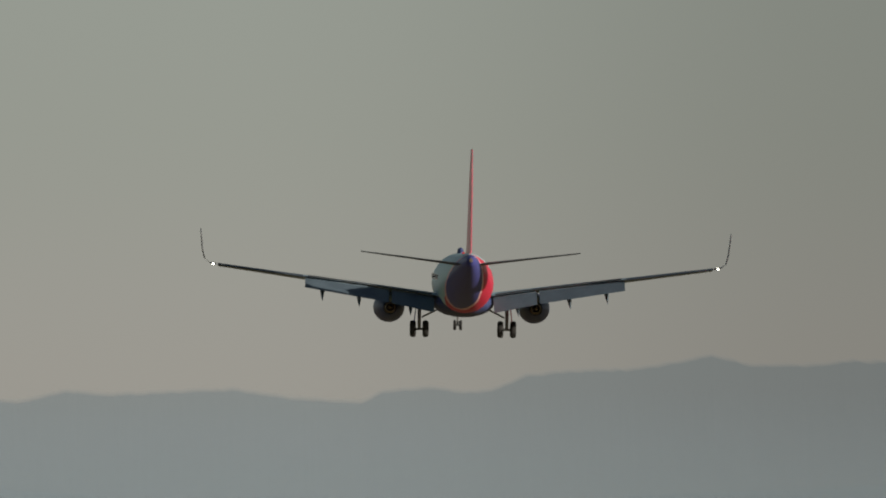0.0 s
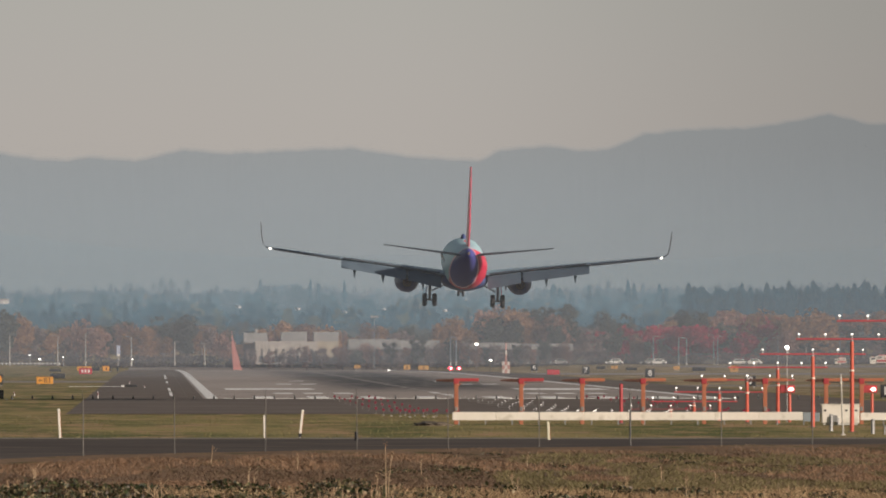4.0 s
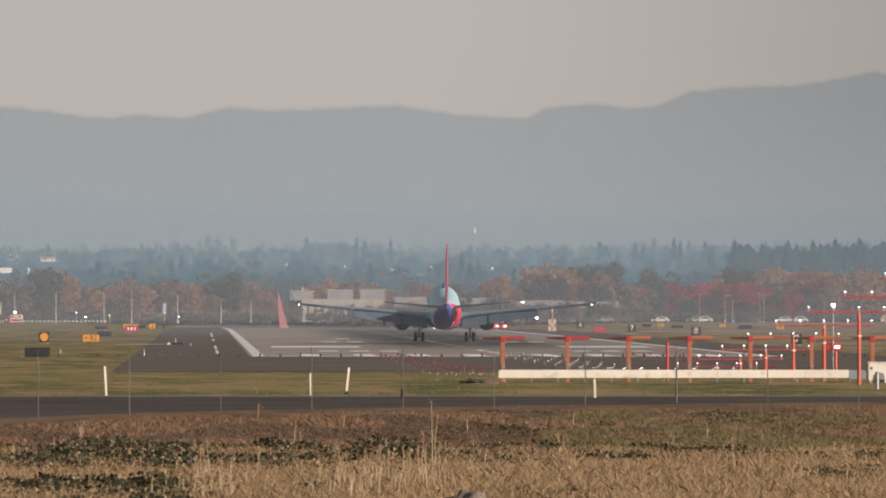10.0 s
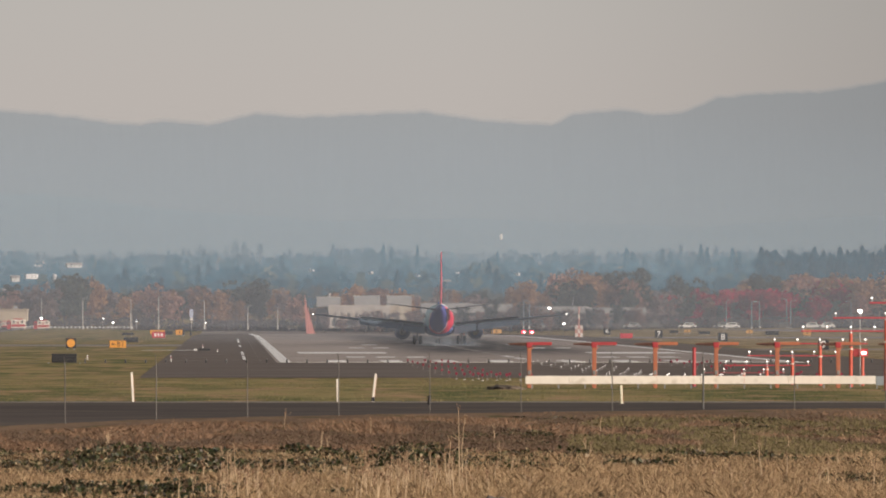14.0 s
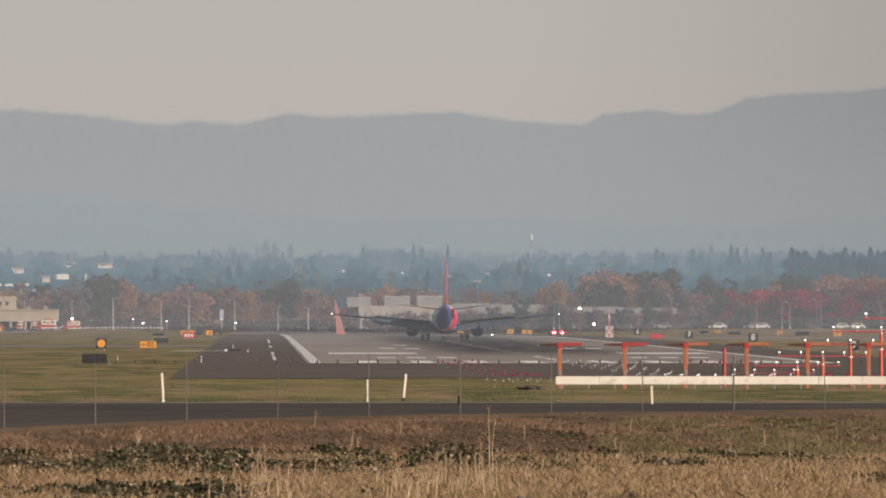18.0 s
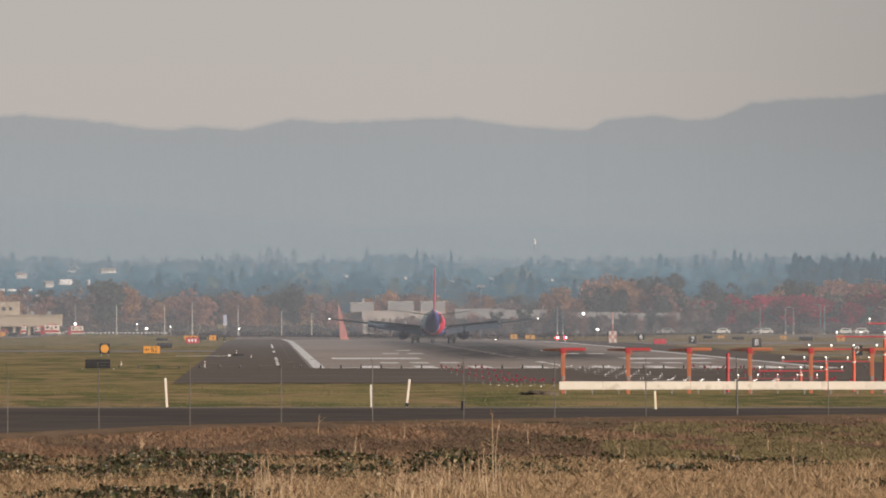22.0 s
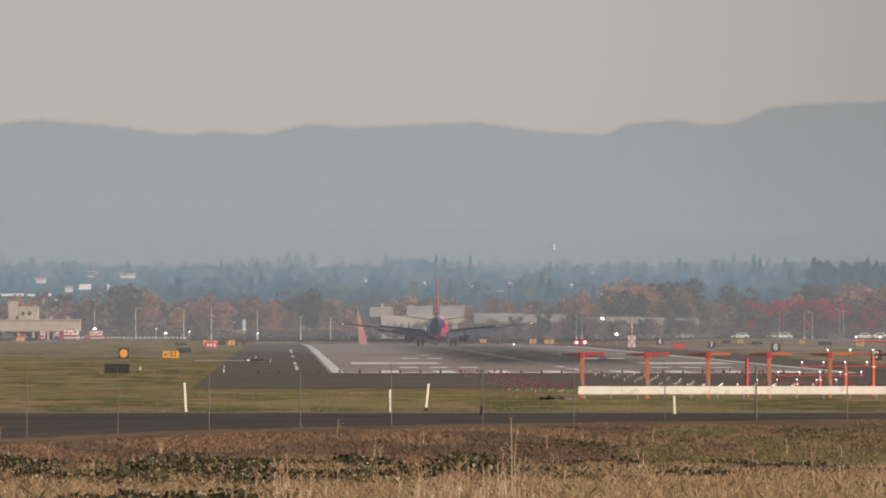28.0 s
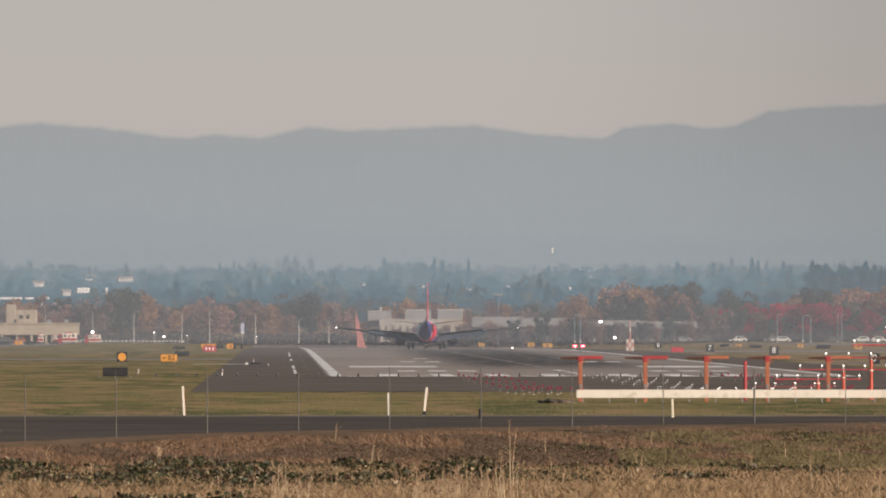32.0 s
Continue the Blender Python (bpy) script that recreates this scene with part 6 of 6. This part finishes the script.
def verge(x):
    """Distance of the road's near edge."""
    return np.interp(x, VERGE_X, VERGE_Y)


def scatter(n, v0, v1):
    """Places spread evenly over the view of the meadow between two depressions."""
    v = g5.uniform(v0, v1, n)
    d = 92560.0 / (v - 530.0)
    uu = g5.uniform(-200, 1800, n)
    x = (uu - 346.0) / 26000.0 * d
    keep = d < verge(x) + 0.6 + 1.6 * np.sin(x * 2.3) * np.sin(x * 0.71 + 1)
    return x[keep], d[keep], uu[keep], v[keep]


def blades(name, x, y, h, w, material, lean=0.35, label="", category="grass"):
    n = len(x)
    a = g5.uniform(-1.2, 1.2, n)
    tip = g5.normal(size=(n, 2)) * lean * h[:, None]
    dx, dy = np.cos(a) * w / 2, np.sin(a) * w / 2
    z = np.interp(y, [650, 1020], [1.4, 0.0])
    v = np.stack([np.stack([x - dx, y - dy, z], 1), np.stack([x + dx, y + dy, z], 1),
                  np.stack([x + tip[:, 0] * 0.45 + dx * 0.8, y + tip[:, 1] * 0.45 + dy * 0.8, z + h * 0.62], 1), np.stack([x + tip[:, 0], y + tip[:, 1], z + h], 1),
                  np.stack([x + tip[:, 0] * 0.45 - dx * 0.8, y + tip[:, 1] * 0.45 - dy * 0.8, z + h * 0.62], 1)], 1).reshape(-1, 3)
    me = bpy.data.meshes.new(name)
    me.vertices.add(5 * n)
    me.vertices.foreach_set("co", v.ravel())
    me.loops.add(5 * n)
    me.loops.foreach_set("vertex_index", np.arange(5 * n))
    me.polygons.add(n)
    me.polygons.foreach_set("loop_start", np.arange(0, 5 * n, 5))
    me.update(calc_edges=True)
    ob = link_mesh(name, me, material)
    return tagged(ob, label, category, kind="stuff")


def patch(x, y, f, seed):
    """Uneven growth: a value from 0 to 1 over the meadow, drawn out along the view."""
    return np.array([noise.noise(Vector((a_ * f, b_ * f * 0.10, seed))) for a_, b_ in zip(x, y)]) * 0.5 + 0.5


STRAW = islands("straw_grass", [(0.46, 0.325, 0.185), (0.64, 0.465, 0.275), (0.26, 0.170, 0.095), (0.54, 0.375, 0.215), (0.34, 0.230, 0.130), (0.16, 0.108, 0.062)], 0.9, 0.35, 0.1)
BROWN = islands("brown_grass", [(0.265, 0.165, 0.105), (0.345, 0.216, 0.138), (0.190, 0.122, 0.080), (0.42, 0.27, 0.170)], 0.95, 0.30, 0.05)
DULL = islands("matted_grass", [(0.150, 0.100, 0.070), (0.205, 0.134, 0.092), (0.125, 0.094, 0.060)], 0.95, 0.30, 0.05)
OLIVE = islands("olive_grass", [(0.200, 0.170, 0.085), (0.260, 0.215, 0.110), (0.160, 0.130, 0.070)], 0.95, 0.30, 0.05)
GREENG = islands("short_green_grass", [(0.190, 0.180, 0.075), (0.255, 0.225, 0.105), (0.33, 0.255, 0.135)], 0.95, 0.30, 0.05)

# far half: short brown and olive growth
x, y, uu, v = scatter(62000, 704, 800)
k = patch(x, y, 0.35, 4.0)
green = (uu > 950) & (k > 0.46) & (v > 728)
h = (0.06 + 0.17 * k) * g5.uniform(0.6, 1.3, len(x)) * np.clip((verge(x) - y) / 40, 0.3, 1.0)
k2 = patch(x, y, 0.22, 15.0)
dull = ~green & (k2 < 0.47)
warm = ~green & ~dull
blades("brown_grass", x[warm], y[warm], h[warm], g5.uniform(0.012, 0.028, warm.sum()), BROWN, 0.9, label="short brown autumn grass of the meadow")
blades("dull_grass", x[dull], y[dull], h[dull] * 0.7, g5.uniform(0.012, 0.028, dull.sum()), DULL, 0.9, label="darker matted grass of the meadow")
blades("olive_grass", x[green], y[green], h[green] * 0.8, g5.uniform(0.012, 0.028, green.sum()), OLIVE, 0.9, label="patches of olive green grass in the meadow")
# near half: taller straw
x, y, uu, v = scatter(105000, 800, 905)
k = patch(x, y, 0.5, 9.0)
h = (0.10 + 0.22 * k) * g5.uniform(0.6, 1.3, len(x))
tan = g5.random(len(x)) < 0.75
blades("straw_grass", x[tan], y[tan], h[tan], g5.uniform(0.007, 0.020, tan.sum()), STRAW, 0.6, label="tall dry straw-coloured grass")
blades("dark_dry_grass", x[~tan], y[~tan], h[~tan] * 0.8, g5.uniform(0.008, 0.020, (~tan).sum()), BROWN, 0.7, label="darker dry grass among the straw")
# mown strip beyond the road
n = 22000
d = 1.0 / g5.uniform(1 / 1025, 1 / 547, n)
xx = (g5.uniform(-200, 1800, n) - 346) / 26000 * d
blades("verge_grass", xx, d, g5.uniform(0.02, 0.05, n), g5.uniform(0.02, 0.04, n), GREENG, 1.2, label="short green and yellow grass beyond the road")

# bramble thickets: arching stems with many small leaves
# the palest tones put sunlit highlights into the leaf colours
BRAMBLE = islands("bramble_leaves", [(0.012, 0.014, 0.006), (0.030, 0.037, 0.011), (0.060, 0.066, 0.022), (0.014, 0.014, 0.008), (0.100, 0.056, 0.030), (0.050, 0.034, 0.020), (0.020, 0.024, 0.009), (0.040, 0.048, 0.016), (0.20, 0.155, 0.08), (0.38, 0.29, 0.18)], 0.5, 0.15, 0.3)
M["stem"] = surface("bramble_stem", (0.10, 0.055, 0.035), (0.15, 0.085, 0.05), 8.0, 0.8)


def bramble(name, n, v0, v1, u0, u1, hgt, seed, label, gap=0.24):
    g = np.random.default_rng(seed)
    pts, size = [], []
    bm = bmesh.new()
    for i in range(n):
        v_ = g.uniform(v0, v1)
        u_ = g.uniform(u0, u1)
        d = 92560.0 / (v_ - 530.0)
        x_ = (u_ - 346) / 26000 * d
        if d > verge(x_) - 6 or g.random() > min(u_ - u0, u1 - u_) / 160 + 0.05:
            continue
        f = noise.noise(Vector((x_ * 0.55, d * 0.045, seed))) * 0.5 + 0.5
        if f < 0.42 * g.random() + gap:
            continue
        hh = hgt * (0.22 + 1.25 * f * f) * g.uniform(0.55, 1.2)
        m = int(30 + 40 * f)
        q = g.normal(size=(m, 3)) * np.array([0.15, 0.4, 0.0]) + np.array([x_, d, 0])
        q[:, 2] = 1.4 + hh * g.uniform(0.15, 1.0, m) ** 0.8
        pts.append(q)
        size.append(g.uniform(0.012, 0.050, m) * (1.0 if hgt > 0.2 else 0.6))
        if i % 2 == 0:
            a0 = Vector((x_, d, 1.4))
            for s_ in range(2):
                b0 = a0 + Vector((g.normal() * 0.2, g.normal() * 0.3, hh * g.uniform(0.8, 1.45)))
                add_tube(bm, a0, b0, 0.007, 0.004, 4)
    pts, size = np.concatenate(pts), np.concatenate(size)
    t = thing(name, pose(0, 0, 0), label, "bramble")
    tagged(quads("foliage", pts, size, BRAMBLE, t, gen=g), kind="stuff")
    tagged(part("stem", bm, M["stem"], t), kind="stuff")


bramble("bramble_thicket", 900, 796, 834, -220, 620, 0.42, 3, "dark green bramble thicket across the dry meadow", 0.12)
bramble("bramble_thicket", 330, 792, 822, 560, 980, 0.40, 13, "ragged bramble thicket with pale stalks", 0.22)
bramble("bramble_thicket", 300, 797, 818, 850, 1820, 0.30, 4, "thinner dark bramble thicket with pale seed heads")
bramble("bramble_thicket", 300, 862, 905, -220, 440, 0.34, 5, "low dark bramble patch in pale straw", 0.2)
bramble("bramble_thicket", 120, 870, 905, 420, 560, 0.28, 6, "small bramble clump in the straw")
bramble("bramble_thicket", 130, 872, 905, 850, 1060, 0.24, 7, "small dark bramble clump in the straw")
bramble("bramble_thicket", 150, 834, 850, 1380, 1600, 0.24, 8, "broken bramble patch in the pale grass")
for i, (v0, v1, u0, u1, n) in enumerate(((726, 736, 850, 1000, 40), (742, 754, 960, 1140, 46), (730, 738, 1170, 1420, 50), (745, 753, 500, 600, 26), (756, 770, 700, 900, 40), (748, 760, 1380, 1560, 36), (766, 780, 1150, 1330, 34))):
    bramble("weed_patch", n, v0, v1, u0, u1, 0.13, 30 + i, "patch of low dark green weeds in the brown meadow", 0.1)
bramble("bramble_thicket", 110, 752, 772, 780, 1040, 0.17, 9, "greyish low bramble at the meadow's middle")
bramble("bramble_thicket", 70, 740, 756, 1080, 1560, 0.12, 10, "low dark weeds in the olive grass")

# tall dry stalks
STALK = islands("dry_stalks", [(0.50, 0.37, 0.23), (0.62, 0.47, 0.31), (0.36, 0.25, 0.15)], 0.9, 0.2, 0.1)
M["stalk"] = STALK
g6 = np.random.default_rng(8)


def weed(u_, v_, h, seed, group="tall dry weeds"):
    g = np.random.default_rng(seed)
    d = 92560.0 / (v_ - 530.0)
    h *= 0.85
    w = thing("dry_weed", pose((u_ - 346) / 26000 * d, d, 1.4), "tall thin dry weed stalk with a ragged seed head", "weed", group)
    tip = Vector((g.normal() * 0.06 * h, g.normal() * 0.05, h))
    mid = tip * 0.55 + Vector((g.normal() * 0.02, 0, 0))
    bm = bmesh.new()
    add_tube(bm, (0, 0, -0.02), mid, 0.011, 0.010, 5)
    add_tube(bm, mid, tip, 0.010, 0.005, 5)
    for k in range(4):
        f = g.uniform(0.35, 0.9)
        a0 = tip * f
        add_tube(bm, a0, a0 + Vector((g.normal() * 0.07, g.normal() * 0.05, 0.10 + 0.08 * g.random())), 0.005, 0.003, 4)
    part("stalk", bm, M["stalk"], w)
    q = np.array(tip) * g.uniform(0.80, 1.02, (18, 1)) + g.normal(size=(18, 3)) * 0.022
    tagged(quads("seed_head", q, g.uniform(0.008, 0.02, 18), BROWN, w, gen=g), kind="stuff")


for i, (u_, v_, h) in enumerate(((757, 860, 1.95), (762, 850, 1.6), (742, 866, 1.35), (748, 880, 1.2), (735, 858, 1.0), (509, 790, 0.75), (362, 850, 1.05), (346, 862, 0.95), (352, 880, 0.9), (1293, 838, 1.0), (1335, 838, 0.7), (1490, 862, 0.75), (1500, 870, 0.6), (1410, 850, 0.7), (770, 872, 0.9))):
    weed(u_, v_, h, 300 + i)
for i in range(58):
    weed(float(g6.normal(650, 62)), float(g6.uniform(845, 885)), float(g6.uniform(0.45, 0.95)), 400 + i)
for i in range(34):
    weed(float(g6.normal(385, 40)), float(g6.uniform(845, 890)), float(g6.uniform(0.4, 0.8)), 500 + i)
for i in range(50):
    weed(float(g6.uniform(-180, 1760)), float(g6.uniform(735, 890)), float(g6.uniform(0.25, 0.6)), 600 + i)

# half-hidden boulder at the meadow's near end
M["rock"] = surface("grey_brown_rock", (0.115, 0.100, 0.098), (0.19, 0.155, 0.125), 2.0, 0.9, bump=0.4, c3=(0.26, 0.20, 0.14))
heap("boulder", aside(822, 252), 252, 0.45, 0.36, 0.27, M["rock"], "rounded grey-brown boulder in the grass, shaded on one side", "rock", 9.0)

# ---- tyre smoke at the touchdown ----


def smoke_mat():
    """Thin white smoke: it passes most light and scatters the rest."""
    m, n, l, p = node_mat("tyre_smoke")
    n.remove(p)
    d, b, c = n.new("ShaderNodeBsdfDiffuse"), n.new("ShaderNodeBsdfTranslucent"), n.new("ShaderNodeBsdfTransparent")
    d.inputs["Color"].default_value = b.inputs["Color"].default_value = (0.60, 0.73, 0.86, 1)
    body, veil = n.new("ShaderNodeMixShader"), n.new("ShaderNodeMixShader")
    body.inputs[0].default_value = 0.5
    l.new(d.outputs[0], body.inputs[1]), l.new(b.outputs[0], body.inputs[2])
    t = n.new("ShaderNodeTexNoise")
    t.inputs["Scale"].default_value, t.inputs["Detail"].default_value = 0.42, 2
    tc = n.new("ShaderNodeTexCoord")
    l.new(tc.outputs["Object"], t.inputs[0])
    # each shell thins out towards its rim
    sh = n.new("ShaderNodeVectorMath")
    sh.operation = "SUBTRACT"
    sh.inputs[1].default_value = (0.5, 0.5, 0.5)
    l.new(tc.outputs["Generated"], sh.inputs[0])
    flat = n.new("ShaderNodeVectorMath")
    flat.operation = "MULTIPLY"
    flat.inputs[1].default_value = (2.0, 0.0, 2.0)
    l.new(sh.outputs[0], flat.inputs[0])
    far = n.new("ShaderNodeVectorMath")
    far.operation = "LENGTH"
    l.new(flat.outputs[0], far.inputs[0])
    rim = n.new("ShaderNodeMapRange")
    rim.interpolation_type = "SMOOTHSTEP"
    for key, x in (("From Min", 0.15), ("From Max", 0.92), ("To Min", 1.0), ("To Max", 0.0)):
        rim.inputs[key].default_value = x
    l.new(far.outputs["Value"], rim.inputs["Value"])
    r = n.new("ShaderNodeMapRange")
    for key, x in (("From Min", 0.30), ("From Max", 0.70), ("To Min", 0.17), ("To Max", 0.37)):
        r.inputs[key].default_value = x
    l.new(t.outputs["Fac"], r.inputs["Value"])
    thin = n.new("ShaderNodeMath")
    thin.operation = "MULTIPLY"
    l.new(r.outputs[0], thin.inputs[0]), l.new(rim.outputs[0], thin.inputs[1]), l.new(thin.outputs[0], veil.inputs[0])
    l.new(c.outputs[0], veil.inputs[1]), l.new(body.outputs[0], veil.inputs[2])
    l.new(veil.outputs[0], n["Material Output"].inputs[0])
    return m


M["smoke"] = smoke_mat()


def smoke_cloud(seed, rx, ry, rz):
    g = np.random.default_rng(seed)
    s = thing("tyre_smoke", pose(CL, 1700, -8), "thin pale blue-grey puff of tyre smoke over the runway", "smoke", "tyre smoke puffs")
    for k in range(2):
        # a bulging, uneven shell of smoke, hollow behind
        cols, rows = 22, 14
        w, h = rx * g.uniform(0.75, 0.95), rz * g.uniform(0.7, 1.0)
        cx, cy, cz = (k - 0.5) * 1.1 * rx, (k - 0.5) * ry / 2, h * 0.42
        verts = []
        for j in range(rows + 1):
            for i in range(cols + 1):
                a_, b_ = 2 * i / cols - 1, 2 * j / rows - 1
                bulge = (1 - min(1, a_ * a_ * 0.8)) * (1 - min(1, b_ * b_ * 0.8))
                nz = noise.fractal(Vector((a_ * 1.7 + k * 5, b_ * 1.7, seed)), 1.0, 2.0, 4)
                verts.append((cx + a_ * w, cy - bulge * ry * 0.25 + nz * 0.8, cz + b_ * h * 0.6))
        faces = [(j * (cols + 1) + i, j * (cols + 1) + i + 1, (j + 1) * (cols + 1) + i + 1, (j + 1) * (cols + 1) + i) for j in range(rows) for i in range(cols)]
        solid("puff", verts, faces, M["smoke"], s, smooth=True)
    return s


smokes = [(smoke_cloud(60, 4.0, 6, 6.2), CL - 2.6, 10.25), (smoke_cloud(61, 3.4, 6, 5.2), CL + 2.2, 10.6), (smoke_cloud(62, 6.8, 5, 3.0), CL - 0.8, 10.5)]

# ---- what moves ----


def motions():
    # seconds, x, distance along the runway of the wing tips, height of the main wheels, pitch up, left wing down
    flight = [(0, 28.8, 988, 22.1, 1.6, -0.6), (0.5, 28.9, 1022, 20.35, 1.3, 0.9), (1, 28.7, 1058, 18.55, 1.3, 1.5), (1.5, 28.4, 1094, 16.65, 1.4, 1.6), (2, 28.1, 1131, 14.75, 1.6, 1.0), (2.5, 27.7, 1166, 13.15, 1.8, 0.0),
              (3, 27.4, 1202, 11.5, 2.1, -0.85), (3.5, 27.1, 1238, 9.95, 2.3, -1.36), (4.5, 26.8, 1310, 7.3, 3.0, -1.4), (5.5, 26.7, 1383, 5.22, 3.6, -1.35), (6, 26.6, 1418, 4.3, 3.8, -1.3), (6.5, 26.8, 1453, 3.5, 3.9, -1.1),
              (7, 27.0, 1489, 2.85, 4.0, -0.8), (8, 27.5, 1561, 1.88, 4.1, 0.0), (9, 28.0, 1633, 1.2, 4.5, 0.6), (10, 28.4, 1706, 0.70, 4.7, 0.0), (10.5, 28.5, 1742, 0.46, 4.6, 0.1), (11, 28.6, 1777, 0.30, 4.1, 0.1), (12, 28.7, 1834, 0.05, 2.2, 0.0),
              (13, 28.6, 1908, 0.05, 0.7, 0.0), (14, 28.5, 1972, 0.05, 0.1, 0.0), (15.2, 28.5, 2045, 0.05, 0.0, 0.0), (16.5, 28.4, 2118, 0.05, 0.0, 0.0), (19, 28.1, 2264, 0.05, 0.0, 0.0), (21, 28.2, 2361, 0.05, 0.0, 0.0),
              (23, 28.3, 2449, 0.05, 0.0, 0.0), (25, 28.4, 2534, 0.05, 0.0, 0.0), (26.5, 28.4, 2594, 0.05, 0.0, 0.0), (28, 28.3, 2650, 0.05, 0.0, 0.0), (30, 28.3, 2717, 0.05, 0.0, 0.0), (32, 27.9, 2766, 0.05, 0.0, 0.0)]
    walk(airliner, [(t, pose(x, y + 4.8, z + dip(x, y), pitch, -lean, 0)) for t, x, y, z, pitch, lean in flight])
    # the wings bend upwards while they carry the airliner
    for w, s in wings:
        hinge = Matrix.Translation((s * 1.9, 0, 2.2))
        walk(w, [(t, hinge @ pose(0, 0, 0, 0, -s * a, 0) @ hinge.inverted()) for t, a in ((0, 1.7), (4, 1.7), (6, 1.55), (8, 1.0), (10, 1.05), (10.8, 1.0), (12.5, 0.4), (14, 0.0), (32, 0.0))])
    # the main gear hangs out in the air and is pressed in on the ground
    for g in struts:
        walk(g, [(0, pose(0, 0, -0.36)), (10.5, pose(0, 0, -0.40)), (11, pose(0, 0, -0.25)), (12, pose(0, 0, 0)), (32, pose(0, 0, 0))])
    for sp, hinge in spoilers:
        shut = Matrix.Translation(sp.location)
        walk(sp, [(t, shut @ Matrix.Rotation(radians(-a), 4, hinge)) for t, a in ((0, 0), (10.9, 0), (11.7, 19), (12.2, 21), (32, 21))])
    # smoke leaves the tyres at the touchdown, trails behind the wheels and settles again
    for s, x, t0 in smokes:
        y0 = 1712.0
        walk(s, [(0, pose(x, y0, -9)), (t0 - 0.25, pose(x, y0, -8, 0, 0, 2)), (t0 + 0.2, pose(x, y0 + 20, -0.4)), (t0 + 0.9, pose(x - 0.3, y0 + 56, 0.1, 0, 0, 5)), (t0 + 1.6, pose(x - 0.5, y0 + 92, -0.2, 0, 0, 8)), (t0 + 2.6, pose(x - 0.8, y0 + 140, -1.3, 0, 0, 12)),
                 (t0 + 3.6, pose(x - 1.2, y0 + 185, -3.6, 0, 0, 16)), (t0 + 5.5, pose(x - 1.4, y0 + 200, -9, 0, 0, 18)), (32, pose(x - 1.4, y0 + 200, -9, 0, 0, 18))])


motions()
